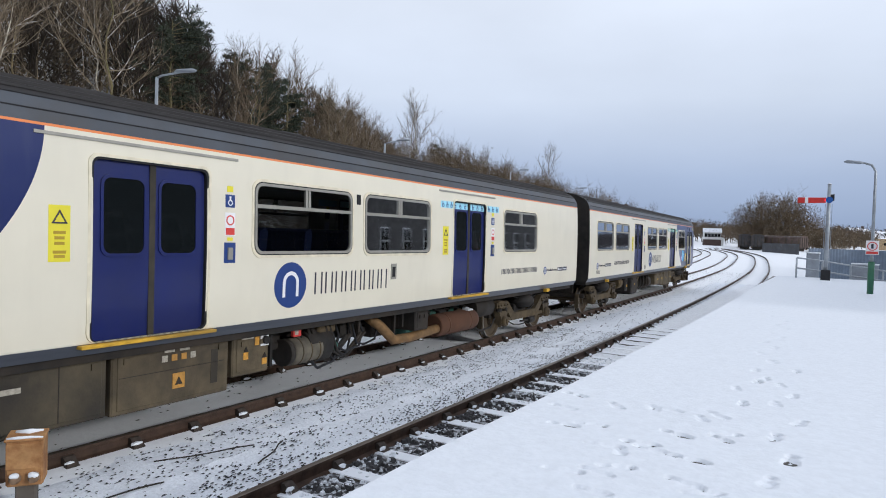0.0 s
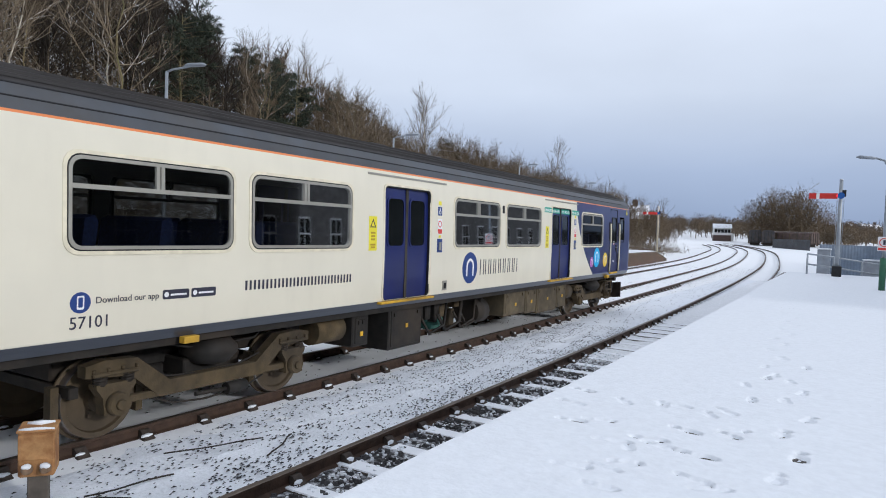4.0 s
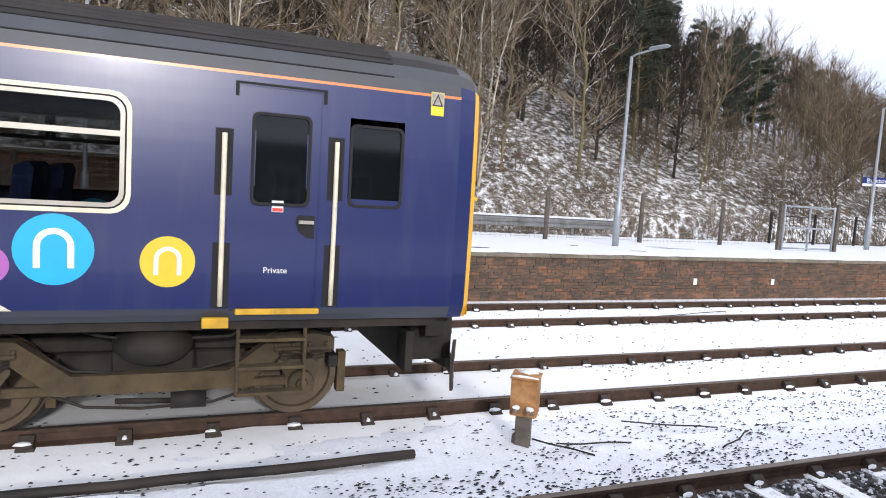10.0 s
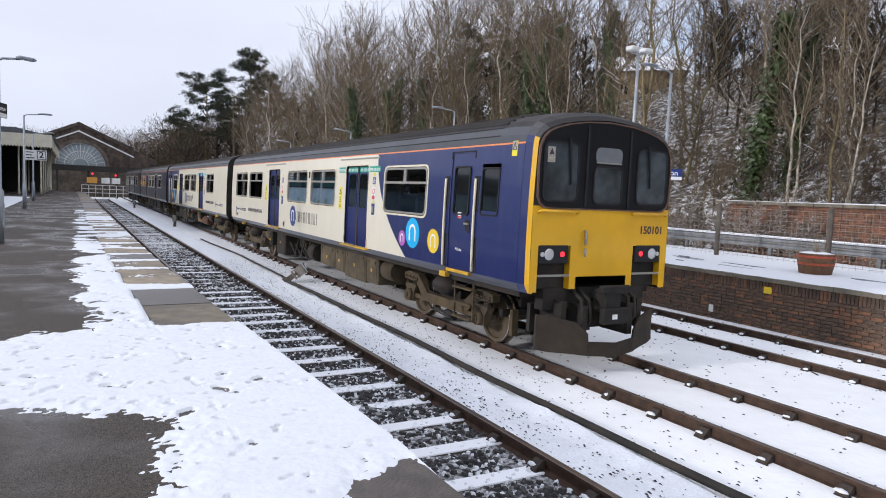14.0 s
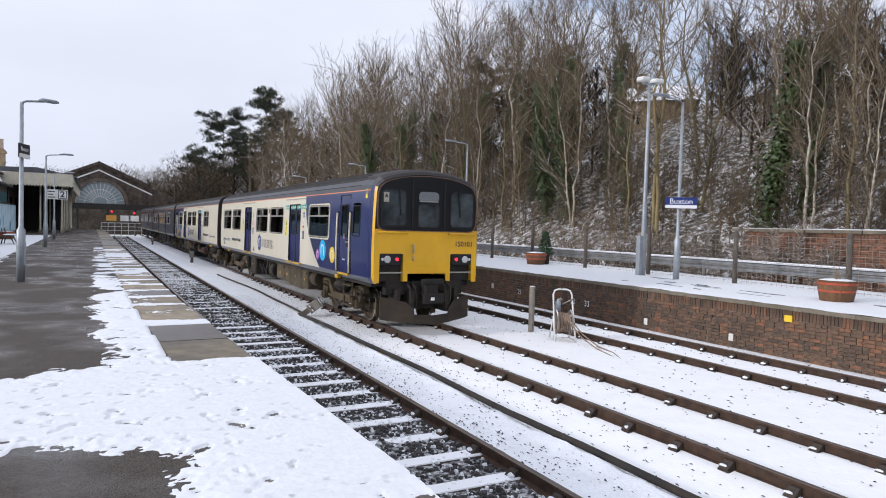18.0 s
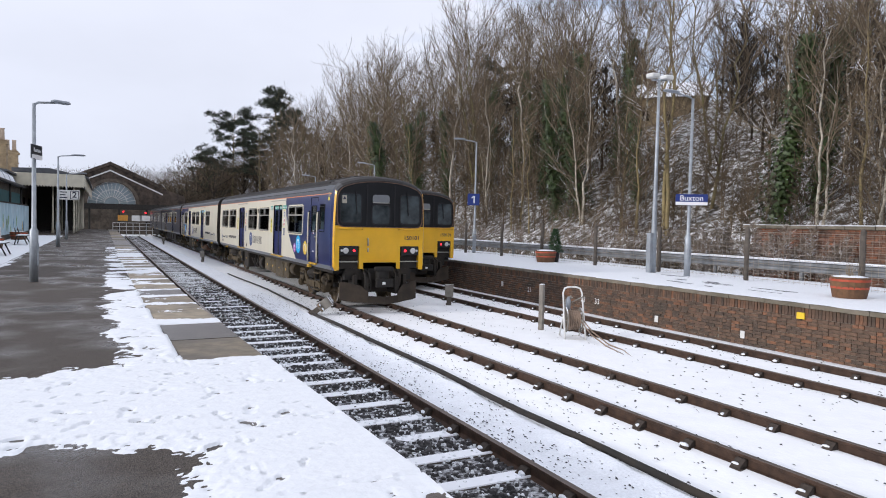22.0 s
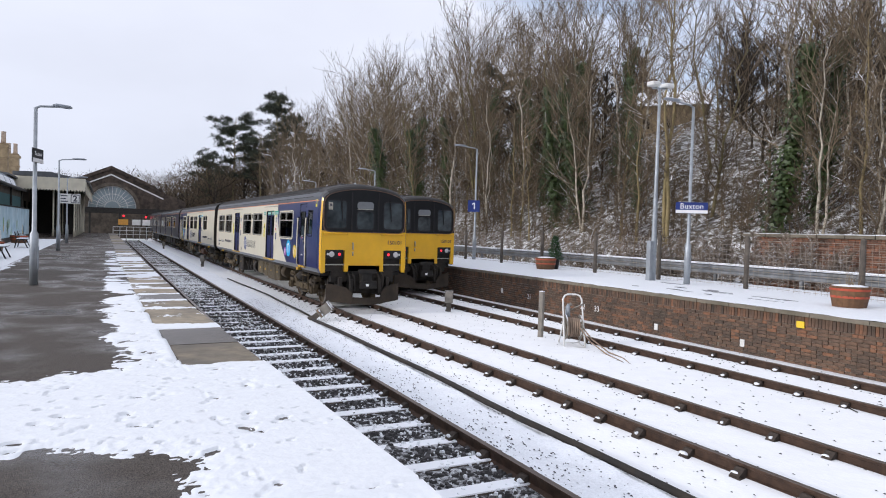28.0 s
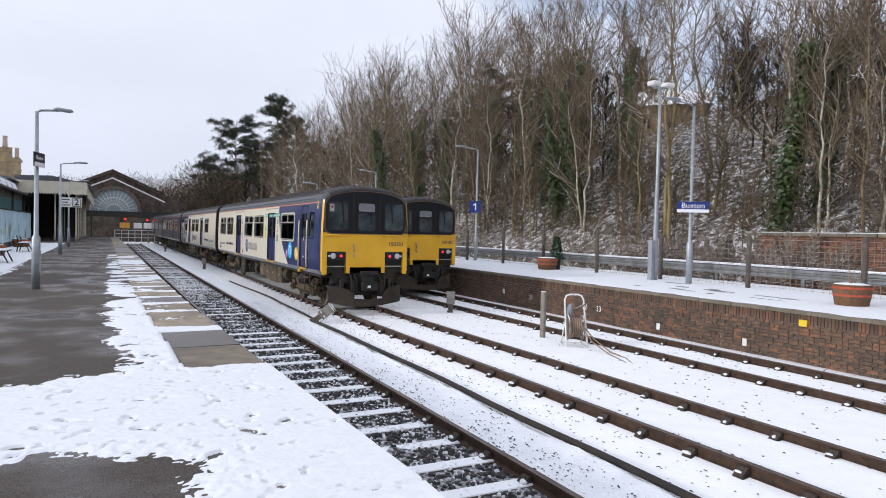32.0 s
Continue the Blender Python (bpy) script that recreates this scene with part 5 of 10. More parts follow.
def underframe(car, dirn, kind):
    for s in (-1, 1):
        if kind == "B":
            layout = [(5.6, 6.25, 0.4, 1.0, M_CASE), (6.3, 7.6, 0.36, 1.03, M_CASE), (7.65, 8.3, 0.42, 1.03, M_CASE), (8.34, 9.45, 0.46, 1.03, M_CASE), (12.85, 13.85, 0.32, 1.03, M_MUCK2), (14.4, 14.8, 0.5, 1.0, M_MUCK2)]
            engine = (9.55, 12.4)
        else:
            layout = [(4.7, 6.2, 0.38, 1.05, M_CASE_DARK), (6.25, 7.78, 0.36, 1.05, M_CASE), (7.84, 8.45, 0.5, 1.03, M_CASE), (12.0, 12.45, 0.62, 1.0, M_MUCK2)]
            engine = (8.7, 11.2)
        for a, b, z0, z1, m in layout:
            c = under_box(car, a, b, dirn, s, z0, z1, m)
            if kind == "A":
                case_marks(c, a, dirn, s)
                continue
            bm = bmesh.new()
            mid = dirn * (a + b) / 2
            xf = sorted((s * 1.238, s * 1.246))
            box(bm, *xf, mid - 0.035, mid + 0.035, 0.66, 0.73)
            part("warning_plate", bm, M_STEP, c, "small yellow warning plate")
        a, b = engine
        bm = bmesh.new()
        rng_ = random.Random(int(a * 10))
        for k in range(16):
            bm = bmesh.new()
            d = rng_.uniform(a, b)
            w, h = rng_.uniform(0.12, 0.4), rng_.uniform(0.1, 0.35)
            z = rng_.uniform(0.5, 0.95)
            y0, y1 = sorted((dirn * d, dirn * (d + w)))
            x0, x1 = sorted((s * rng_.uniform(0.7, 0.98), s * 0.35))
            box(bm, x0, x1, y0, y1, z - h / 2, z + h / 2, 0.02)
            part("engine_casing", bm, rng_.choice((M_MUCK2, M_MUCK2, M_MUCK2, M_MUCK, M_ENGINE)), car)
        for k in range(5):
            bm = bmesh.new()
            d = rng_.uniform(a, b - 0.5)
            tube(bm, [(s * 1.1, dirn * d, 0.95), (s * 1.15, dirn * (d + 0.15), 0.55), (s * 1.05, dirn * (d + 0.5), 0.4), (s * 1.1, dirn * (d + 0.9), 0.75)], 0.025, 6)
            part("engine_pipe", bm, M_MUCK2, car)
        bm = bmesh.new()
        tube(bm, [(s * 0.95, dirn * (a + 0.6), 0.66), (s * 0.95, dirn * (a + 1.1), 0.66)], 0.26, 16)
        part("engine", bm, M_MUCK2, car, "greasy underfloor engine")
        if kind == "A":
            engine_bay(car, dirn, s)
            bm = bmesh.new()
            p = [(s * 1.0, dirn * 10.9, 0.95), (s * 1.08, dirn * 11.15, 0.78), (s * 1.1, dirn * 11.5, 0.52), (s * 1.1, dirn * 12.0, 0.5), (s * 1.1, dirn * 13.0, 0.56)]
            tube(bm, p, 0.085, 10)
            ex = part("exhaust_pipe", bm, M_PIPE, car, "brown exhaust pipe")
            bm = bmesh.new()
            tube(bm, [(s * 1.02, dirn * 12.95, 0.6), (s * 1.02, dirn * 13.0, 0.6), (s * 1.02, dirn * 14.4, 0.6), (s * 1.02, dirn * 14.5, 0.6)], [0.2, 0.22, 0.22, 0.2], 20)
            part("silencer", bm, M_EXH, ex, "rusty red silencer drum")
            for d in (13.25, 14.15):
                bm = bmesh.new()
                tube(bm, [(s * 1.02, dirn * d, 0.6), (s * 1.02, dirn * (d + 0.03), 0.6)], 0.226, 20)
                part("drum_band", bm, M_EXH, ex)
            bm = bmesh.new()
            box(bm, *sorted((s * 1.0, s * 1.16)), *sorted((dirn * 14.12, dirn * 14.34)), 0.8, 0.835, 0.008)
            box(bm, *sorted((s * 0.86, s * 1.0)), *sorted((dirn * 14.4, dirn * 14.47)), 0.76, 0.84, 0.012)
            part("snow_clot", bm, M_SNOW, ex)
            # machinery behind the drum
            bm = bmesh.new()
            box(bm, *sorted((s * 0.3, s * 0.72)), *sorted((dirn * 12.45, dirn * 14.55)), 0.42, 1.0, 0.03)
            part("engine_block", bm, M_ENGINE, car, "oily green engine block")
            bm = bmesh.new()
            box(bm, *sorted((s * 0.5, s * 0.62)), *sorted((dirn * 14.55, dirn * 16.2)), 0.5, 1.0, 0.02)
            part("pipe_tray", bm, M_MUCK2, car)
            rr = random.Random(44)
            for k in range(13):
                bm = bmesh.new()
                d, w, h, z = rr.uniform(12.5, 14.3), rr.uniform(0.1, 0.3), rr.uniform(0.08, 0.24), rr.uniform(0.72, 0.95)
                box(bm, *sorted((s * rr.uniform(0.78, 0.98), s * 0.5)), *sorted((dirn * d, dirn * (d + w))), z - h / 2, min(z + h / 2, 1.0), 0.015)
                part("engine_casing", bm, rr.choice((M_MUCK2, M_MUCK, M_ENGINE, M_ENGINE)), car)
            for k in range(5):
                bm = bmesh.new()
                d = 12.6 + 0.36 * k
                tube(bm, [(s * 0.8, dirn * d, 0.98), (s * 0.98, dirn * (d + 0.1), 0.9), (s * 0.95, dirn * (d + 0.35), 0.86), (s * 0.75, dirn * (d + 0.5), 0.7)], 0.016, 5)
                part("engine_pipe", bm, M_MUCK2, car)
            bm = bmesh.new()
            tube(bm, [(s * 1.05, dirn * 14.45, 0.45), (s * 1.1, dirn * 14.8, 0.32), (s * 1.1, dirn * 15.3, 0.34), (s * 1.05, dirn * 15.6, 0.5)], 0.022, 6)
            part("hanging_cable", bm, M_MUCK2, car)
            bm = bmesh.new()
            tube(bm, [(s * 0.95, dirn * 14.5, 0.8), (s * 0.95, dirn * 15.35, 0.8)], 0.22, 16)
            part("air_tank", bm, M_MUCK2, car)
        else:
            bm = bmesh.new()
            tube(bm, [(s * 0.98, dirn * 5.0, 0.75), (s * 0.98, dirn * 5.55, 0.75)], 0.22, 16)
            part("air_tank", bm, M_MUCK, car)
            bm = bmesh.new()
            tube(bm, [(s * 0.98, dirn * 14.9, 0.8), (s * 0.98, dirn * 15.5, 0.8)], 0.2, 16)
            part("air_tank", bm, M_MUCK, car)
    bm = bmesh.new()
    y0, y1 = sorted((dirn * 0.3, dirn * 19.9))
    box(bm, -1.28, 1.28, y0, y1, 0.98, 1.09)
    part("floor_frame", bm, M_MUCK2, car)


def cab_front(car, dirn):
    """Flat yellow nose with a black screen surround, lamps, coupler and plough."""
    def yz(d):
        return dirn * d
    rings = [(0.0, 0.955, -0.16), (0.06, 0.985, -0.09), (0.22, 0.998, -0.03), (0.6, 1.0, 0.0)]
    half = [(x, z) for x, z in SIDE] + ROOF[1:]
    bm = bmesh.new()
    lines = []
    for d, k, dz in rings[:3]:
        full = [(x * k, z + dz * smooth(3.0, 3.78, z)) for x, z in half]
        full = full + [(-x, z) for x, z in full[-2::-1]]
        lines.append([bm.verts.new((x, yz(d), z)) for x, z in full])
    for a, b in zip(lines, lines[1:]):
        for k in range(len(a) - 1):
            zc = (a[k].co.z + a[k + 1].co.z) / 2
            f = bm.faces.new((a[k], a[k + 1], b[k + 1], b[k]))
            f.material_index = 4 if zc > 3.45 else (1 if zc > 3.3 else (0 if a is lines[0] else 2))
    # lower face with two notches
    def quad(x0, x1, z0, z1, d=0.0, m=0):
        vs = [bm.verts.new((x, yz(d), z)) for x, z in ((x0, z0), (x1, z0), (x1, z1), (x0, z1))]
        bm.faces.new(vs).material_index = m
    for s in (-1, 1):
        for x0, x1, z0, z1 in ((1.21, 1.34, 1.09, 2.33), (0.62, 1.21, 1.76, 2.33), (0.62, 0.5, 1.12, 2.33)):
            quad(*sorted((s * x0, s * x1)), z0, z1)
        quad(*sorted((s * 0.62, s * 1.21)), 1.12, 1.76, 0.12, 3)
        for x in (0.62, 1.21):
            vs = [bm.verts.new((s * x, yz(d), z)) for d, z in ((0, 1.12), (0.12, 1.12), (0.12, 1.76), (0, 1.76))]
            bm.faces.new(vs).material_index = 0
    quad(-0.5, 0.5, 1.3, 2.33)
    body = part("cab_nose", bm, [M_YELLOW, M_ROOFSIDE, M_NAVY, M_MUCK2, M_ROOF], car, "yellow-painted flat cab nose")
    # black surround of the screens
    line = [(-1.33, 2.33), (1.33, 2.33)] + [(x * 0.955, z - 0.16 * smooth(3.0, 3.78, z)) for x, z in ((1.37, 2.9), (1.362, 3.28), (1.335, 3.37), (1.275, 3.47), (1.18, 3.55), (0.95, 3.645), (0.62, 3.71), (0.3, 3.75), (0, 3.765))]
    line += [(-x, z) for x, z in line[-2:2:-1]] + [(-1.308, 2.9)]
    bm = bmesh.new()
    bm.faces.new([bm.verts.new((x, yz(0.0), z)) for x, z in line])
    part("face_rim", bm, M_ROOF, body)
    bm = bmesh.new()
    y0, y1 = sorted((yz(-0.006), yz(-0.02)))
    half_scr = [(1.06, 2.31), (1.16, 2.325), (1.235, 2.375), (1.272, 2.46), (1.283, 2.9), (1.265, 3.16), (1.21, 3.29), (1.12, 3.375), (0.98, 3.44), (0.75, 3.505), (0.45, 3.555), (0, 3.58)]
    scr = half_scr + [(-x, z) for x, z in half_scr[-2::-1]]
    prism(bm, scr, "y", y0, y1)
    sur = part("screen_surround", bm, M_SURROUND, car, "black windscreen surround")
    bm = bmesh.new()
    big = [(x * 1.02, 2.95 + (z - 2.95) * 1.03) for x, z in scr]
    ring_prism(bm, big, scr, "y", *sorted((yz(-0.004), yz(-0.03))))
    part("screen_rim", bm, material("rusty_rim", (0.13, 0.075, 0.05), 0.6, vary=0.3, scale=6), sur, "brown rim round the windscreens")
    for x0, x1, z0, z1 in ((-1.19, -0.6, 2.42, 3.22), (0.6, 1.19, 2.42, 3.22), (-0.26, 0.26, 2.4, 2.92), (-0.26, 0.26, 2.98, 3.22)):
        bm = bmesh.new()
        prism(bm, rounded(x0, x1, z0, z1, 0.09), "y", *sorted((yz(-0.018), yz(-0.026))))
        part("windscreen", bm, M_SCREEN if z0 < 2.95 else M_BLIND, sur, "dark windscreen glass")
    for x0, x1, z0, z1 in ((-1.19, -0.6, 2.42, 3.22), (0.6, 1.19, 2.42, 3.22), (-0.26, 0.26, 2.4, 2.92)):
        bm = bmesh.new()
        ring_prism(bm, rounded(x0 - 0.03, x1 + 0.03, z0 - 0.03, z1 + 0.03, 0.11), rounded(x0, x1, z0, z1, 0.09), "y", *sorted((yz(-0.018), yz(-0.032))))
        part("screen_rubber", bm, M_RUBBER, sur)
    bm = bmesh.new()
    box(bm, -0.25, 0.25, *sorted((yz(-0.025), yz(-0.03))), 2.985, 3.005)
    part("blind_edge", bm, M_ALU, sur, "pale lower edge of the blind")
    bm = bmesh.new()
    box(bm, *sorted((-1.15, -1.02)), *sorted((yz(-0.026), yz(-0.03))), 2.95, 3.17)
    nt_ = part("screen_notice", bm, M_FADED, sur, "pale green and yellow notice in the windscreen")
    bm = bmesh.new()
    prism(bm, [(-1.13, 3.06), (-1.04, 3.06), (-1.085, 3.15)], "y", *sorted((yz(-0.03), yz(-0.033))))
    part("triangle_mark", bm, M_INK, nt_)
    for x in (-0.42, 0.42):
        bm = bmesh.new()
        box(bm, x - 0.02, x + 0.02, *sorted((yz(-0.01), yz(-0.035))), 2.34, 3.5)
        part("gangway_edge", bm, M_RUBBER, sur)
    for x in (-0.78, 0.78):
        bm = bmesh.new()
        tube(bm, [(x, yz(-0.05), 3.3), (x + 0.02, yz(-0.06), 2.95)], 0.012, 5)
        tube(bm, [(x + 0.02, yz(-0.05), 3.2), (x + 0.06, yz(-0.05), 2.65)], 0.016, 5)
        part("wiper", bm, M_RUBBER, sur)
    for s in (-1, 1):
        bm = bmesh.new()
        box(bm, *sorted((s * 0.66, s * 1.2)), *sorted((yz(-0.012), yz(0.1))), 1.5, 1.77, 0.015)
        lb = part("lamp_box", bm, M_RUBBER, car)
        for x, m, r, nm in ((1.02, M_HEAD, 0.085, "headlight"), (0.78, M_TAIL, 0.04, "tail_light"), (1.14, M_HEAD, 0.035, "marker_light")):
            bm = bmesh.new()
            tube(bm, [(s * x, yz(0.0), 1.635), (s * x, yz(-0.016), 1.635), (s * x, yz(-0.019), 1.635)], [r, r, r * 0.6], 16)
            part(nm, bm, m, lb, "glowing red tail light" if m is M_TAIL else "")
        bm = bmesh.new()
        box(bm, *sorted((s * 0.63, s * 1.2)), *sorted((yz(-0.01), yz(0.02))), 1.31, 1.34)
        part("bumper_bar", bm, M_ALU, car)
        bm = bmesh.new()
        x0, x1 = 0.55, 1.25
        tube(bm, [(s * x0, yz(0), 2.24), (s * x0, yz(-0.06), 2.26), (s * x1, yz(-0.06), 2.26), (s * x1, yz(0), 2.24)], 0.022, 6)
        part("hand_rail", bm, M_YELLOW, car)
    bm = bmesh.new()
    tube(bm, [(-0.38, yz(-0.01), 1.98), (-0.38, yz(-0.05), 1.96), (-0.38, yz(-0.05), 1.78)], 0.022, 6)
    tube(bm, [(-0.38, yz(-0.05), 1.72), (-0.38, yz(-0.05), 1.6)], 0.02, 6)
    part("lamp_bracket", bm, M_ALU, car)
    letters("unit_number", "150101", 0.17, pose(0.98, yz(-0.004), 2.0, 90, 0, 0 if dirn > 0 else 180), M_INK, car, bold=0.003)
    # coupler and hoses
    bm = bmesh.new()
    box(bm, -0.17, 0.17, *sorted((yz(-0.3), yz(-0.02))), 0.78, 1.12, 0.03)
    box(bm, -0.28, 0.28, *sorted((yz(-0.36), yz(-0.26))), 1.08, 1.2, 0.02)
    box(bm, -0.22, 0.3, *sorted((yz(-0.34), yz(-0.24))), 0.62, 0.86, 0.02)
    tube(bm, [(0, yz(-0.2), 0.95), (0, yz(0.8), 0.95)], 0.12, 8)
    cp = part("coupler", bm, M_MUCK2, car, "greasy black automatic coupler")
    bm = bmesh.new()
    box(bm, -0.045, 0.045, *sorted((yz(-0.355), yz(-0.34))), 0.7, 0.77)
    part("coupler_plate", bm, M_WPRINT, cp)
    for x in (-0.5, -0.36, 0.42, 0.56):
        bm = bmesh.new()
        tube(bm, [(x, yz(0.1), 1.1), (x, yz(-0.16), 0.98), (x * 0.95, yz(-0.2), 0.7), (x * 0.9, yz(-0.1), 0.55)], 0.03, 6)
        part("air_hose", bm, M_MUCK2, car)
    # plough: a bent blade on each side of the middle
    for s in (-1, 1):
        bm = bmesh.new()
        rows = []
        for x, d, zb, zt in ((0.0, -0.42, 0.15, 0.36), (0.44, -0.3, 0.17, 0.38), (0.45, -0.3, 0.17, 0.5), (0.62, -0.22, 0.19, 0.66), (1.0, -0.06, 0.22, 0.75), (1.16, 0.02, 0.25, 0.76)):
            rows.append([bm.verts.new((s * x, yz(d + e + 0.012 * (1 - 4 * (u - 0.5) ** 2)), zb + (zt - zb) * u)) for e, us in ((0.0, (0.0, 0.3, 0.65, 1.0)), (0.035, (1.0, 0.65, 0.3, 0.0))) for u in us])
        for p_, q_ in zip(rows, rows[1:]):
            for k in range(8):
                bm.faces.new((p_[k], p_[(k + 1) % 8], q_[(k + 1) % 8], q_[k]))
        bm.faces.new(rows[-1])
        bl = part("snow_plough", bm, M_BLADE, car, "greasy black-brown plough blade")
        bm = bmesh.new()
        box(bm, *sorted((s * 0.7, s * 0.8)), *sorted((yz(-0.08), yz(0.5))), 0.5, 0.95)
        box(bm, *sorted((s * 0.4, s * 0.5)), *sorted((yz(-0.2), yz(0.4))), 0.42, 0.9)
        part("plough_bracket", bm, M_MUCK2, bl)
    # dark backing added so bright snow does not show through below the nose
    bm = bmesh.new()
    box(bm, -0.98, 0.98, *sorted((yz(0.42), yz(0.5))), 0.42, 0.85)
    part("guard_plate", bm, M_MUCK2, car)
    bm = bmesh.new()
    box(bm, -1.0, 1.0, *sorted((yz(0.1), yz(0.3))), 0.8, 1.12)
    part("headstock", bm, M_MUCK2, car)


def train_car(kind, dirn, label):
    car = empty("train_car", label=label, category="train car", group="cars of the moving train")
    dark = kind == "D"
    L = 20.05
    body = livery_material("cream_bodyside_" + kind, dirn, CREAM if not dark else (0.03, 0.034, 0.06), NAVY, not dark)
    wins = {"B": [(3.15, 5.0), (7.98, 9.87), (10.22, 12.1), (15.15, 17.03), (17.35, 19.25)], "A": [(3.15, 5.0), (7.98, 9.87), (10.22, 12.1), (15.2, 17.05)],
            "D": [(3.15, 5.0), (7.98, 9.87), (10.22, 12.1), (15.15, 17.03), (17.35, 19.25)]}[kind]
    doors = [(5.9, 7.25), (12.98, 14.3)]
    cab = not dark
    holes = [(a, b, 2.04, 2.9) for a, b in wins] + [(a, b, 1.2, 2.97) for a, b in doors]
    if cab:
        holes += [(1.56, 2.26, 1.2, 3.12), (0.78, 1.3, 2.2, 2.93)]
    for s in (-1, 1):
        bm = bmesh.new()
        panel(bm, 0.22 if cab else 0.0, L, 1.07, 3.23, holes, 0.0, dirn, s, ends=(2.6, 5.5, 15.0))
        part("bodyside", bm, body, car, "cream and navy painted bodyside" if not dark else "very dark blue bodyside")
        for a, b in wins:
            window(car, a, b, s, dirn)
        for i, (a, b) in enumerate(doors):
            sliding_door(car, a, b, s, dirn)
            if not dark:
                strip = (M_GREEN, M_WPRINT) if (kind == "B" and i == 0) else ((M_PALE, M_BADGE) if (kind == "A" and i == 1) else (None, None))
                door_notices(car, a, b, s, dirn, *strip)
        if cab:
            bm = bmesh.new()
            panel(bm, 1.55, 2.27, 1.19, 3.13, [(1.68, 2.12, 2.14, 2.87)], 0.012, dirn, s)
            cd = part("cab_door", bm, M_NAVY, car, "navy cab door")
            for x0, x1, z0, z1 in ((1.66, 2.14, 2.12, 2.89), (0.8, 1.28, 2.14, 2.86)):
                bm = bmesh.new()
                ring_side(bm, rounded(x0 - 0.016, x1 + 0.016, z0 - 0.016, z1 + 0.016, 0.06), rounded(x0 + 0.01, x1 - 0.01, z0 + 0.01, z1 - 0.01, 0.05), s, dirn, -0.02, 0.01)
                fr = part("cab_window_frame", bm, M_RUBBER, car)
                bm = bmesh.new()
                on_side(bm, rect(x0, x1, z0, z1), s, dirn, -0.02, -0.01)
                part("cab_window_glass", bm, M_DARKGLASS, fr)
            for d0, d1, z0, z1 in ((1.515, 1.55, 1.17, 3.15), (2.27, 2.3, 1.17, 3.15), (1.55, 2.27, 3.13, 3.15)):
                bm = bmesh.new()
                on_side(bm, rect(d0, d1, z0, z1), s, dirn, -0.008, 0.006)
                part("door_gap", bm, M_RUBBER, cd)
            bm = bmesh.new()
            on_side(bm, [(1.59, 2.03), (1.74, 2.03), (1.76, 1.97), (1.73, 1.88), (1.66, 1.83), (1.59, 1.82)], s, dirn, -0.012, -0.006)
            rc = part("handle_recess", bm, M_RUBBER, cd)
            bm = bmesh.new()
            on_side(bm, rect(1.6, 1.73, 1.955, 1.985), s, dirn, -0.006, 0.03)
            part("door_handle", bm, M_ALU, rc, "pale metal handle")
            nt_ = plate("small_notice", rect(1.87, 1.97, 2.05, 2.15), s, dirn, M_WPRINT, cd, 0.0, base=-0.008)
            bm = bmesh.new()
            on_side(bm, rect(1.875, 1.965, 2.055, 2.085), s, dirn, -0.002, 0.002)
            part("red_marks", bm, M_RED, nt_)
            tx = letters("door_lettering", "Private", 0.075, pose(s * (side_x(1.52) + -0.006), dirn * 1.92, 1.53, 90, 0, -90 if s < 0 else 90), M_WPRINT, cd)
            for d in (1.42, 2.38):
                bm = bmesh.new()
                on_side(bm, rect(d - 0.072, d + 0.072, 1.2, 2.74), s, dirn, -0.01, 0.012)
                rec = part("rail_recess", bm, M_RUBBER, car)
                bm = bmesh.new()
                tube(bm, [(s * (side_x(z) + 0.035), dirn * d, z) for z in (1.22, 1.5, 1.8, 2.1, 2.4, 2.7)], 0.022, 8)
                part("grab_rail", bm, M_RAILCREAM, rec, "pale vertical grab rail")
            bm = bmesh.new()
            box(bm, *sorted((s * 1.3, s * 1.44)), *sorted((dirn * 1.52, dirn * 2.25)), 1.14, 1.19, 0.006)
            part("cab_step", bm, M_STEP, car)
            bm = bmesh.new()
            box(bm, *sorted((s * 1.32, s * 1.42)), *sorted((dirn * 2.3, dirn * 2.52)), 1.02, 1.11, 0.006)
            part("foot_bracket", bm, M_STEP, car, "yellow foot bracket")
            bm = bmesh.new()
            box(bm, *sorted((s * 1.34, s * 1.43)), *sorted((dirn * 17.78, dirn * 17.98)), 1.0, 1.075, 0.006)
            part("foot_bracket", bm, M_STEP, car, "yellow foot bracket")
            bm = bmesh.new()
            for d in (1.6, 2.2):
                tube(bm, [(s * 1.26, dirn * d, 1.1), (s * 1.26, dirn * d, 0.35)], 0.02, 5)
            for z in (0.38, 0.62, 0.88):
                box(bm, *sorted((s * 1.2, s * 1.32)), *sorted((dirn * 1.6, dirn * 2.2)), z - 0.015, z + 0.015)
            part("step_ladder", bm, M_MUCK, car, "brown steel cab step ladder")
            w = plate("electric_warning", rect(0.4, 0.53, 3.03, 3.25), s, dirn, M_LABEL_Y, car)
            plate("notice_head", rect(0.405, 0.525, 3.12, 3.245), s, dirn, M_FADED, w, 0.006)
            bm = bmesh.new()
            ring_side(bm, [(0.41, 3.12), (0.52, 3.12), (0.465, 3.235)], [(0.43, 3.13), (0.5, 3.13), (0.465, 3.21)], s, dirn, 0, 0.009)
            part("triangle_mark", bm, M_INK, w)
            for nm, d, z, r, m in (("blue_roundel", 3.63, 1.68, 0.285, M_CYAN), ("yellow_roundel", 2.80, 1.595, 0.215, M_GOLD), ("purple_roundel", 4.08, 1.55, 0.15, M_PURPLE)):
                roundel(nm, d, z, r, s, dirn, m, car)
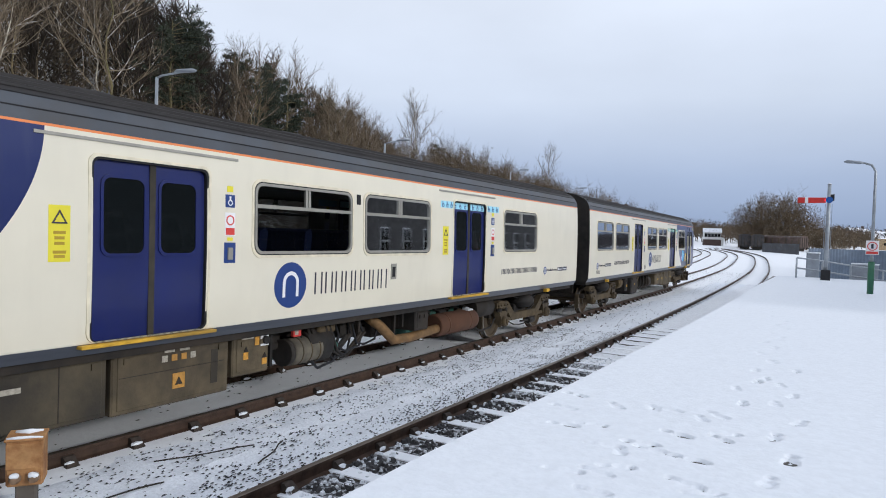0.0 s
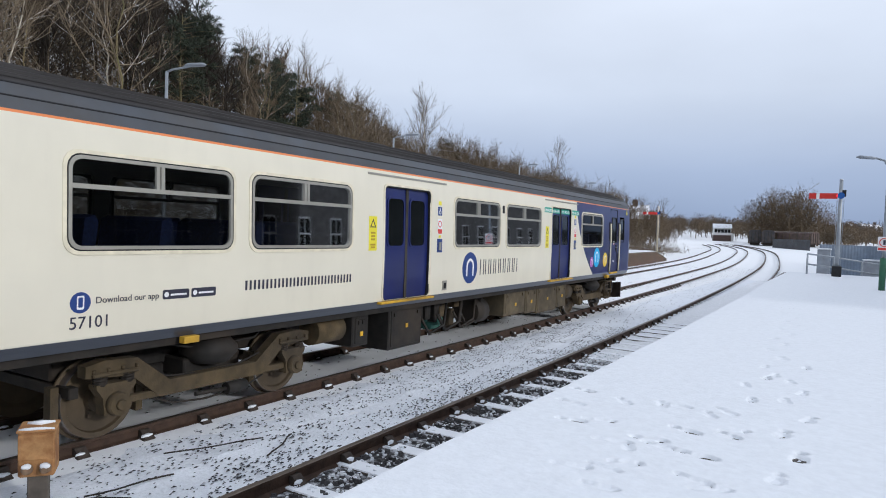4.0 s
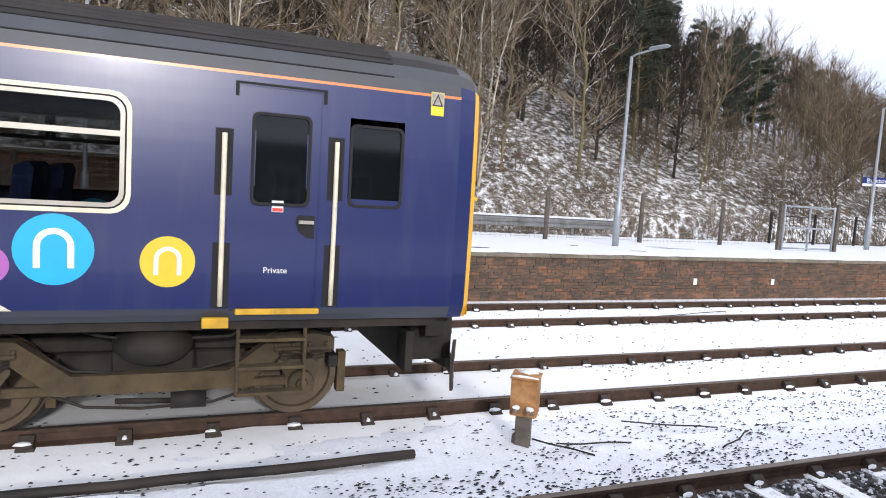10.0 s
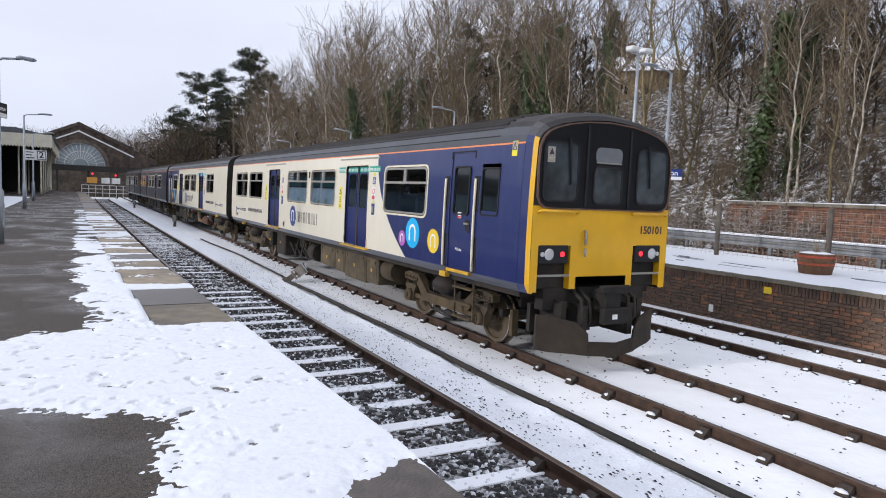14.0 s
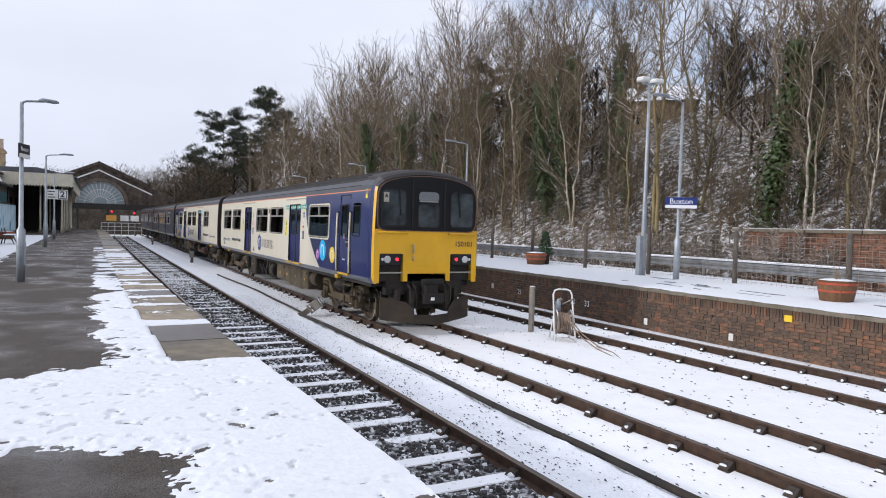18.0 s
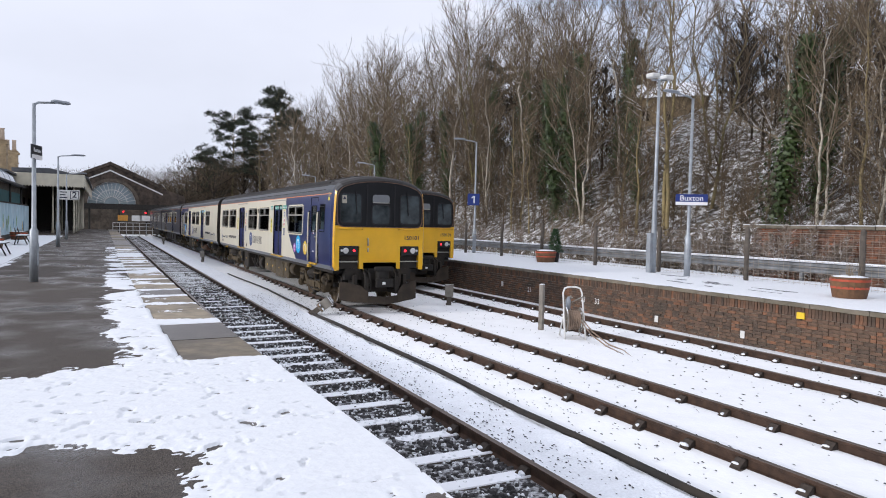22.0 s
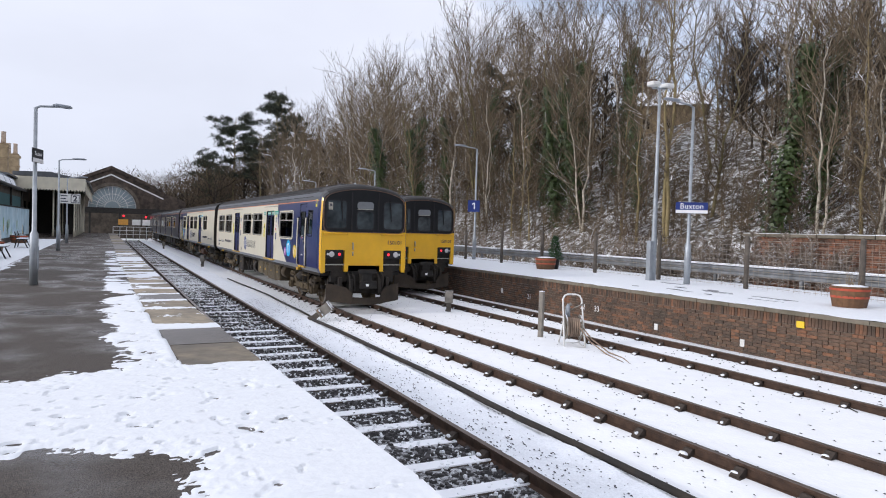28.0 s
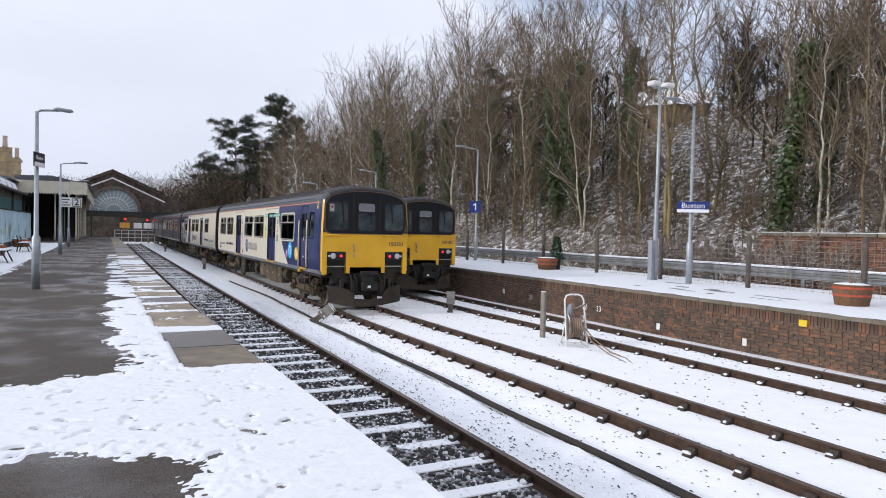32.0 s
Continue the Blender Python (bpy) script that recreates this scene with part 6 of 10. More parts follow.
            # operator's badge and name as plain strokes
            c = 11.48 if kind == "B" else 8.62
            first, last = (9.25, 11.08) if kind == "B" else (9.05, 10.83)
            roundel("operator_badge", c, 1.62, 0.3, s, dirn, M_BADGE, car)
            u0, u1 = sorted((first, last))
            for k in range(8):
                bm = bmesh.new()
                w_ = (u1 - u0) / 8
                a = u0 + k * w_ + 0.04
                on_side(bm, rect(a, a + 0.028, 1.47, 1.77), s, dirn, -0.003, 0.004)
                on_side(bm, rect(a + w_ - 0.09, a + w_ - 0.062, 1.47, 1.77), s, dirn, -0.003, 0.004)
                part("name_stroke", bm, M_INK, car, "dark plain stroke of the operator's name")
            bm = bmesh.new()
            u = 15.12
            while u < 17.15:
                on_side(bm, rect(u, u + 0.03, 1.53, 1.645), s, dirn, -0.003, 0.004)
                u += 0.068
            part("web_lettering", bm, M_INK, car, "row of dark plain bars")
            reads = -90 if s < 0 else 90
            mid_ = 18.395
            turn = 1 if s * dirn < 0 else -1
            for a0 in (17.56, 17.92):
                bm = bmesh.new()
                u0 = mid_ + turn * (a0 + 0.165 - mid_)
                on_side(bm, rounded(u0 - 0.165, u0 + 0.165, 1.5, 1.6, 0.02), s, dirn, -0.003, 0.004)
                badge = part("app_badge", bm, M_INK, car, "dark rounded badge")
                bm = bmesh.new()
                on_side(bm, rect(u0 - turn * 0.03 - 0.1, u0 - turn * 0.03 + 0.1, 1.535, 1.555), s, dirn, 0.003, 0.006)
                on_side(bm, disc(u0 + turn * 0.12, 1.55, 0.028, 10), s, dirn, 0.003, 0.006)
                part("badge_print", bm, M_WPRINT, badge)
            letters("lettering", "Download our app", 0.09, pose(s * (side_x(1.545) + 0.004), dirn * (mid_ + turn * (18.64 - mid_)), 1.545, 90, 0, reads), M_INK, car)
            u0 = mid_ + turn * (19.13 - mid_)
            bm = bmesh.new()
            on_side(bm, disc(u0, 1.535, 0.1, 20), s, dirn, -0.003, 0.004)
            ro = part("app_roundel", bm, M_BADGE, car, "dark blue disc with a telephone drawn on it")
            bm = bmesh.new()
            ring_side(bm, rounded(u0 - 0.035, u0 + 0.035, 1.47, 1.6, 0.015), rounded(u0 - 0.022, u0 + 0.022, 1.49, 1.585, 0.01), s, dirn, 0.003, 0.006)
            part("telephone_mark", bm, M_WPRINT, ro)
            if kind == "B":
                letters("car_number", "57101", 0.165, pose(s * (side_x(1.34) + 0.003), dirn * 19.03, 1.34, 90, 0, -90 if s < 0 else 90), M_INK, car)
            sock = plate("filler_flap", rect(10.92, 11.07, 1.6, 1.85) if kind == "A" else rect(12.35, 12.5, 1.25, 1.42), s, dirn, M_ALU, car, 0.01)
            bm = bmesh.new()
            q = 10.99 if kind == "A" else 12.42
            on_side(bm, rect(q - 0.04, q + 0.04, 1.64, 1.8) if kind == "A" else rect(q - 0.04, q + 0.04, 1.28, 1.38), s, dirn, 0.0, 0.014)
            part("filler_cap", bm, M_RUBBER, sock)
            plate("vent_flap", rect(10.0, 10.09, 2.75, 2.9) if kind == "A" else rect(10.0, 10.09, 2.72, 2.88), s, dirn, M_RUBBER, car, 0.01)
    # roof with its lengthwise ribs
    bm = bmesh.new()
    full = [(x, z) for x, z in ROOF] + [(-x, z) for x, z in ROOF[-2::-1]]
    ds = [0.22, 0.6, 19.9, 20.05] if cab else [0.0, 0.1, 19.95, 20.05]
    lines = []
    for d in ds:
        dz = -0.03 if (d < 0.3 and cab) else 0.0
        lines.append([bm.verts.new((x * (0.998 if dz else 1), dirn * d, z + dz * smooth(3.0, 3.78, z))) for x, z in full])
    for a, b in zip(lines, lines[1:]):
        for k in range(len(full) - 1):
            f = bm.faces.new((a[k], a[k + 1], b[k + 1], b[k]))
            f.material_index = 1 if (a[k].co.z + a[k + 1].co.z) / 2 < 3.45 else 0
    roof = part("roof", bm, [M_ROOF, M_ROOFSIDE], car, "sooty ribbed roof")
    bm = bmesh.new()
    for x in (0.3, 0.46, 0.62, 0.78, 0.95, 1.1, 1.2):
        z = float(np.interp(x, [p[0] for p in ROOF[::-1]], [p[1] for p in ROOF[::-1]]))
        for s in (-1, 1):
            y0, y1 = sorted((dirn * (0.9 if cab else 0.2), dirn * 19.8))
            box(bm, s * x - 0.02, s * x + 0.02, y0, y1, z - 0.01, z + 0.022)
    part("roof_ribs", bm, M_ROOF, roof)
    for z in (3.345, 3.47):
        x = float(np.interp(z, [p[1] for p in ROOF], [p[0] for p in ROOF]))
        for s in (-1, 1):
            bm = bmesh.new()
            tube(bm, [(s * x, dirn * (0.9 if cab else 0.2), z), (s * x, dirn * 19.9, z)], 0.009, 5)
            part("roof_seam", bm, M_RUBBER, roof)
    for d in (1.4, 6.3, 9.5, 12.8, 16.6, 19.0):
        bm = bmesh.new()
        box(bm, -0.32, 0.32, *sorted((dirn * d, dirn * (d + 0.5))), 3.74, 3.83, 0.03)
        part("roof_vent", bm, M_ROOF, roof)
    # inner end with gangway
    bm = bmesh.new()
    half = SIDE + ROOF[1:]
    full = half + [(-x, z) for x, z in half[-2::-1]]
    bm.faces.new([bm.verts.new((x, dirn * L, z)) for x, z in full])
    if not cab:
        bm.faces.new([bm.verts.new((x, 0.0, z)) for x, z in full])
    part("end_wall", bm, M_MUCK2, car)
    for y, o in ([(L, 0.47)] if cab else [(L, 0.47), (0.0, -0.3)]):
        bm = bmesh.new()
        for k in range(5):
            a, b = y + o * k / 5, y + o * (k + 0.6) / 5
            ring_prism(bm, rounded(-0.52, 0.52, 1.05, 3.15, 0.1), rounded(-0.38, 0.38, 1.1, 3.05, 0.1), "y", *sorted((dirn * a, dirn * b)))
        part("gangway_bellows", bm, M_RUBBER, car, "black folded gangway bellows")
    # inside
    bm = bmesh.new()
    y0, y1 = sorted((dirn * 2.7, dirn * 19.9))
    box(bm, -1.3, 1.3, y0, y1, 1.2, 1.24)
    part("floor", bm, M_FLOOR, car)
    bm = bmesh.new()
    box(bm, -1.15, 1.15, y0, y1, 3.2, 3.25)
    part("ceiling_panel", bm, M_INSIDE, car)
    bm = bmesh.new()
    box(bm, -1.3, 1.3, *sorted((dirn * 2.6, dirn * 2.68)), 1.2, 3.25)
    part("cab_bulkhead", bm, M_INSIDE, car)
    proto = None
    for a, b in wins:
        for d in np.arange(a + 0.1, b, 0.85):
            for s in (-1, 1):
                if proto is None:
                    bm = bmesh.new()
                    prism(bm, [(-0.22, 1.6), (0.24, 1.6), (0.24, 1.7), (-0.1, 1.72), (-0.16, 2.32), (-0.26, 2.36), (-0.3, 2.3)], "x", -0.42, 0.42)
                    proto = part("seat_row", bm, M_SEAT, car, "blue fabric train seats")
                    o = proto
                else:
                    o = shared("seat_row", proto, car)
                o.matrix_basis = pose(s * 0.8, dirn * d, 0)
    for yc in ((2.9, 17.25) if cab else (2.9, 17.25)):
        bogie(car, dirn * yc)
    if dark:
        bm = bmesh.new()
        box(bm, -1.28, 1.28, *sorted((0.1 * dirn, 19.9 * dirn)), 0.98, 1.09)
        part("floor_frame", bm, M_MUCK2, car)
        for s in (-1, 1):
            for a, b in ((5.2, 7.4), (8.0, 9.6), (10.2, 12.6), (13.0, 14.6)):
                under_box(car, a, b, dirn, s, 0.4, 1.03, M_MUCK2, marks=False)
    else:
        underframe(car, dirn, kind)
        cab_front(car, dirn)
    return car


TRACK_MID = (R2[0] + R2[1]) / 2
CAR_B = train_car("B", 1, "cream diesel train car with navy cab end and yellow nose")
CAR_A = train_car("A", -1, "cream diesel train car with navy cab end coupled behind another")
CAR_D = train_car("D", 1, "very dark blue diesel train car at the head of the train")
# cars of the moving train: the car, and its origin's distance ahead of the yellow nose
CONSIST = [(CAR_B, 0.0), (CAR_A, 41.2), (CAR_D, 41.95), (None, 62.55)]
N_MOVING = len(WHEELSETS)
CAR_E = copy_thing(CAR_D, pose(0, 0, 0))
CONSIST[3] = (CAR_E, 62.55)
PARKED = copy_thing(CAR_B, pose((R3[0] + R3[1]) / 2, 23.7, 0))
tagged(PARKED, "cream diesel train car with yellow nose parked at the platform", "train car", "parked train")
PARKED["group"] = "parked train"
PARKED_2 = copy_thing(CAR_A, pose((R3[0] + R3[1]) / 2, 64.9, 0))
tagged(PARKED_2, "cream diesel train car parked ahead of its twin", "train car", "parked train")

NOSE = [(0, -39.2), (1, -35.12), (2, -31.05), (3, -26.93), (4, -22.79), (4.5, -20.75), (5.5, -16.95), (6.5, -13.5), (7, -11.9), (8, -8.8), (9, -5.78), (10, -2.64), (11, 0.55), (11.5, 1.97), (12, 3.34), (12.5, 4.6), (13, 5.68), (13.5, 6.72),
        (14, 7.77), (14.5, 8.92), (15, 10.0), (15.5, 10.87), (16.5, 12.3), (17.5, 13.6), (18, 14.25), (19, 15.5), (20, 16.45), (21, 17.25), (22, 17.88), (23, 18.33), (24, 18.7), (25, 19.0), (26, 19.12), (27.5, 19.17), (32, 19.17)]


def motions():
    ts = [t for t, _ in NOSE]
    ys_ = [y for _, y in NOSE]
    for car, ahead in CONSIST:
        flip = car is CAR_A
        rows = []
        for t, y in NOSE:
            o = y + ahead
            a, b = (o - 17.25, o - 2.9) if flip else (o + 2.9, o + 17.25)
            xa, xb = bend(a), bend(b)
            yaw = -math.degrees(math.atan2(xb - xa, b - a))
            x = xa + (xb - xa) * (o - a) / (b - a)
            rows.append((t, pose(TRACK_MID + x, o, 0, 0, 0, yaw)))
        walk(car, rows)
    # wheels roll 0.42 m to the radian
    times, last = [0.0], NOSE[0][1]
    for t in np.arange(0.05, 32.0, 0.05):
        y = float(np.interp(t, ts, ys_))
        if y - last > 0.5:
            times.append(round(float(t), 2))
            last = y
    times.append(32.0)
    for w, e in WHEELSETS[:N_MOVING]:
        walk(w, [(t, pose(0, e, 0.42, -math.degrees((float(np.interp(t, ts, ys_)) - NOSE[0][1]) / 0.42), 0, 0)) for t in times])

# ---- woods on the bank ----
M_BARK = material("mossy_bark", (0.17, 0.135, 0.07), 0.95, vary=0.4, scale=5, grime=(0.1, 0.11, 0.03), grime_amt=0.6, snow=0.3)
M_TWIG = material("snow_dusted_branches", (0.155, 0.115, 0.072), 0.95, vary=0.45, scale=0.6, snow=0.5)
M_TWIG2 = material("pale_dusted_branches", (0.2, 0.155, 0.1), 0.95, vary=0.35, scale=0.6, snow=0.62)
M_FINE = material("fine_brown_twigs", (0.095, 0.07, 0.044), 0.95, vary=0.45, scale=0.5)
M_FINE2 = material("fine_tan_twigs", (0.12, 0.086, 0.052), 0.95, vary=0.4, scale=0.5)
# darker copy of the twigs: shade deep in the wood, put into the colour
M_DEEP = material("shade_dark_twigs", (0.03, 0.0225, 0.015), 0.95, vary=0.4, scale=0.3)
M_BIRCH = material("birch_bark", (0.5, 0.45, 0.36), 0.8, vary=0.3, scale=6, grime=(0.12, 0.1, 0.07), grime_amt=0.6, grime_scale=4)
M_ASH = material("yellow_ash_bark", (0.27, 0.21, 0.1), 0.85, vary=0.3, scale=5, grime=(0.12, 0.1, 0.04), grime_amt=0.6)
M_NEEDLE = material("pine_needles", (0.034, 0.042, 0.026), 0.9, vary=0.45, scale=0.8, snow=0.15)
M_IVY = material("ivy_leaves", (0.042, 0.068, 0.017), 0.5, vary=0.5, scale=1.5, snow=0.15)
M_HEDGE = material("brown_bramble", (0.085, 0.058, 0.042), 0.95, vary=0.4, scale=0.8, snow=0.6)


class Growth:
    """Limbs (surface 0) and fine shoots (surface 1) gathered in one list."""

    def __init__(self):
        self.v, self.f, self.m = [], [], []

    def limb(self, pts, r0, r1, sides):
        n, base = len(pts), len(self.v)
        for i, p in enumerate(pts):
            d = (pts[min(i + 1, n - 1)] - pts[max(i - 1, 0)]).normalized()
            a = d.orthogonal().normalized()
            b = d.cross(a)
            r = r0 + (r1 - r0) * i / (n - 1)
            self.v += [tuple(p + (a * math.cos(6.2832 * k / sides) + b * math.sin(6.2832 * k / sides)) * r) for k in range(sides)]
        for i in range(n - 1):
            for k in range(sides):
                j = (k + 1) % sides
                q = base + i * sides
                self.f.append((q + k, q + j, q + sides + j, q + sides + k))
                self.m.append(0)

    def twig(self, p, d, length, w):
        a = d.cross(Vector((0.3, 0.2, 0.9))).normalized() * w
        q = len(self.v)
        mid = p + d * length * 0.5 + Vector((0, 0, 0.06 * length))
        e = p + d * length + Vector((0, 0, 0.2 * length))
        self.v += [tuple(p - a), tuple(p + a), tuple(mid + a * 0.6), tuple(mid - a * 0.6), tuple(e)]
        self.f += [(q, q + 1, q + 2, q + 3), (q + 3, q + 2, q + 4)]
        self.m += [1, 1]

    def shoot(self, p, d, length, w, rng_, curl=0.3):
        """A crooked shoot in two reaches."""
        a = d.cross(Vector((rng_.uniform(-1, 1), rng_.uniform(-1, 1), rng_.uniform(-1, 1)))).normalized() * w
        q = len(self.v)
        mid = p + d * length * 0.5 + Vector((rng_.uniform(-1, 1), rng_.uniform(-1, 1), rng_.uniform(-0.6, 0.6))) * 0.1 * length
        e = p + d * length + Vector((0, 0, curl * length))
        self.v += [tuple(p - a), tuple(p + a), tuple(mid + a * 0.75), tuple(mid - a * 0.75), tuple(e)]
        self.f += [(q, q + 1, q + 2, q + 3), (q + 3, q + 2, q + 4)]
        self.m += [1, 1]

    def spray(self, p, d, length, w, rng_):
        """A single tapering shoot."""
        a = d.cross(Vector((rng_.uniform(-1, 1), rng_.uniform(-1, 1), rng_.uniform(-1, 1)))).normalized() * w
        q = len(self.v)
        e = p + d * length + Vector((0, 0, 0.12 * length))
        self.v += [tuple(p - a), tuple(p + a), tuple(e)]
        self.f.append((q, q + 1, q + 2))
        self.m.append(1)

    def leaf(self, p, n, size, rng_):
        a = n.orthogonal().normalized()
        b = n.cross(a)
        t = rng_.uniform(0, 6.28)
        u, w = (a * math.cos(t) + b * math.sin(t)) * size, (b * math.cos(t) - a * math.sin(t)) * size * 0.7
        q = len(self.v)
        self.v += [tuple(p - u), tuple(p + w), tuple(p + u), tuple(p - w)]
        self.f.append((q, q + 1, q + 2, q + 3))
        self.m.append(0)


def way(rng_, az, el):
    return Vector((math.cos(el) * math.cos(az), math.cos(el) * math.sin(az), math.sin(el)))


def wander(r, p, d, length, n, swing, lift):
    """A crooked line of n reaches."""
    pts = [p]
    for k in range(n):
        d = (d + Vector((r.uniform(-swing, swing), r.uniform(-swing, swing), r.uniform(-swing * 0.6, swing * 0.6) + lift))).normalized()
        pts.append(pts[-1] + d * length / n)
    return pts, d


def bare_tree(seed, h, spread, boughs, subs, twigs, bark, limb_mat, twig_mat, label, ivy=0, low=0.3, stems=1, thick=1.0, rise=(15, 50), lean=0.1, ivy_reach=0.5):
    r = random.Random(seed)
    t = empty("bare_tree", label=label, category="tree", group="bare trees on the bank")
    tr, cr, iv = Growth(), Growth(), Growth()
    for s in range(stems):
        tilt = Vector((r.uniform(-lean, lean), r.uniform(-lean, lean), 0)) * (1 + stems * 0.5)
        off = Vector((r.uniform(-0.3, 0.3), r.uniform(-0.3, 0.3), 0)) * (stems > 1)
        hh = h * (r.uniform(0.75, 1.0) if s else 1.0)
        pts = [off + Vector((0, 0, -0.4)) + tilt * hh * u + Vector((r.uniform(-1, 1), r.uniform(-1, 1), 0)) * 0.024 * hh * u ** 0.7 + Vector((0, 0, (hh + 0.4) * u)) for u in np.linspace(0, 1, 11)]
        tr.limb(pts, (0.0075 * hh + 0.035) * thick, 0.014, 7)

        def along(u):
            k = min(int(u * 10), 9)
            return pts[k].lerp(pts[k + 1], u * 10 - k)
        for b in range(boughs):
            v = (b + r.random()) / boughs
            u = low + (0.98 - low) * v
            # long boughs in the middle of the crown, a broad rounded top
            ln = spread * h * (0.45 + 0.75 * math.sin(math.pi * (0.12 + 0.72 * v))) * r.uniform(0.6, 1.15)
            bp, d = wander(r, along(u), way(r, r.uniform(0, 6.283), radians(r.uniform(*rise) + 22 * v)), ln, 5, 0.24, 0.07)
            cr.limb(bp, (0.0036 * h * (1.2 - u) + 0.012) * thick, 0.009, 4)
            for k in range(subs):
                w = 0.15 + 0.85 * (k + r.random()) / subs
                i = min(int(w * 5), 4)
                q = bp[i].lerp(bp[i + 1], w * 5 - i)
                d2 = ((bp[i + 1] - bp[i]).normalized() + Vector((r.uniform(-0.9, 0.9), r.uniform(-0.9, 0.9), r.uniform(-0.35, 0.75)))).normalized()
                l2 = ln * r.uniform(0.22, 0.5) + 0.25
                sp, d2 = wander(r, q, d2, l2, 2, 0.3, 0.1)
                cr.limb(sp, 0.017 * thick, 0.008, 3)
                for m in range(twigs):
                    z = r.uniform(0.1, 1.95)
                    p3 = sp[int(z)].lerp(sp[int(z) + 1], z - int(z))
                    d3 = (d2 + Vector((r.uniform(-1, 1), r.uniform(-1, 1), r.uniform(-0.5, 0.8)))).normalized()
                    cr.shoot(p3, d3, r.uniform(0.35, 1.0), r.uniform(0.006, 0.011), r)
        for k in range(ivy):
            u = 0.72 * r.random() ** 0.8
            n = way(r, r.uniform(0, 6.283), r.uniform(-0.4, 0.6))
            bulge = 0.6 + 0.5 * noise.noise((u * 9, seed, s))
            iv.leaf(along(u) + n * (abs(r.gauss(0.0, ivy_reach)) * bulge * (1.15 - u) + 0.12), (n + Vector((0, 0, 0.5))).normalized(), r.uniform(0.06, 0.12), r)
    raw("trunk", tr.v, tr.f, bark, t, smooth=True)
    raw("crown", cr.v, cr.f, [limb_mat, twig_mat], t, "fine bare branches dusted with snow", mat_ids=cr.m)
    if ivy:
        raw("ivy", iv.v, iv.f, M_IVY, t, "dark green ivy leaves")
    return t


def pine_tree(seed, h, label, start=0.45, reach=0.3, tufts=6, flat=0.2, needle=1.0, dense=34):
    r = random.Random(seed)
    t = empty("pine_tree", label=label, category="tree", group="pines on the bank")
    tr, cr = Growth(), Growth()
    pts = [Vector((r.uniform(-1, 1) * 0.02 * h * u, r.uniform(-1, 1) * 0.02 * h * u, (h + 0.4) * u - 0.4)) for u in np.linspace(0, 1, 7)]
    tr.limb(pts, 0.014 * h, 0.03, 6)
    for b in range(36):
        u = start + (0.98 - start) * (b + r.random()) / 36
        k = min(int(u * 6), 5)
        p = pts[k].lerp(pts[k + 1], u * 6 - k)
        d = way(r, r.uniform(0, 6.283), radians(r.uniform(-5, 34)))
        v = (u - start) / (1 - start)
        ln = h * reach * (0.55 + 0.6 * math.sin(math.pi * (0.25 + 0.65 * v))) * r.uniform(0.45, 1.15) if flat < 0.2 else h * reach * (1.15 - 0.9 * v ** 1.5) * r.uniform(0.45, 1.15)
        e = p + d * ln
        tr.limb([p, p + d * ln * 0.5 + Vector((0, 0, 0.1)), e], 0.04, 0.012, 4)
        for c in range(tufts):
            o = p.lerp(e, r.uniform(0.35, 1.05)) + Vector((r.uniform(-1, 1), r.uniform(-1, 1), r.uniform(-0.2, 0.5))) * 0.4
            for k in range(dense):
                n = way(r, r.uniform(0, 6.283), r.uniform(-0.5, 1.5))
                cr.spray(o + Vector((n.x, n.y, n.z * 0.6)) * r.uniform(0, 0.6), n, r.uniform(0.2, 0.45) * needle, r.uniform(0.03, 0.055), r)
    raw("trunk", tr.v, tr.f, M_BARK, t, smooth=True)
    raw("crown", cr.v, cr.f, M_NEEDLE, t, "dark green needle tufts")
    return t


def shrub(seed, h, w, n, limb_mat, twig_mat, label, name="shrub"):
    r = random.Random(seed)
    g = Growth()
    for k in range(n):
        p = Vector((r.uniform(-w, w), r.uniform(-w, w), -0.15))
        pts, d = wander(r, p, way(r, r.uniform(0, 6.283), radians(r.uniform(30, 85))), h * r.uniform(0.5, 1.1), 3, 0.25, -0.05)
        g.limb(pts, 0.014, 0.005, 3)
        for m in range(7):
            z = r.uniform(0.2, 2.95)
            g.shoot(pts[int(z)].lerp(pts[int(z) + 1], z - int(z)), way(r, r.uniform(0, 6.283), radians(r.uniform(-20, 70))), r.uniform(0.3, 0.9) * min(h, 1.6) / 1.6, 0.008, r, 0.1)
    return tagged(raw(name, g.v, g.f, [limb_mat, twig_mat], mat_ids=g.m), label, "shrub", "undergrowth")


# the woods' height against the sky, by compass bearing
SKY_AZ = [150, 178, 191, 199, 206, 209, 214, 216, 219, 221, 224, 227, 229, 232, 240, 255, 285, 300, 323, 328, 336, 338, 341, 344, 348, 352, 354, 358, 361, 380]
SKY_EL = [2.5, 2.2, 2.7, 3.9, 5.9, 7.0, 7.6, 8.6, 11.0, 11.3, 14.0, 14.2, 13.5, 17.0, 21, 25, 25, 23, 19.2, 18.2, 15.3, 15.8, 12.8, 10.8, 8.6, 7.4, 5.4, 5.0, 4.0, 3.0]

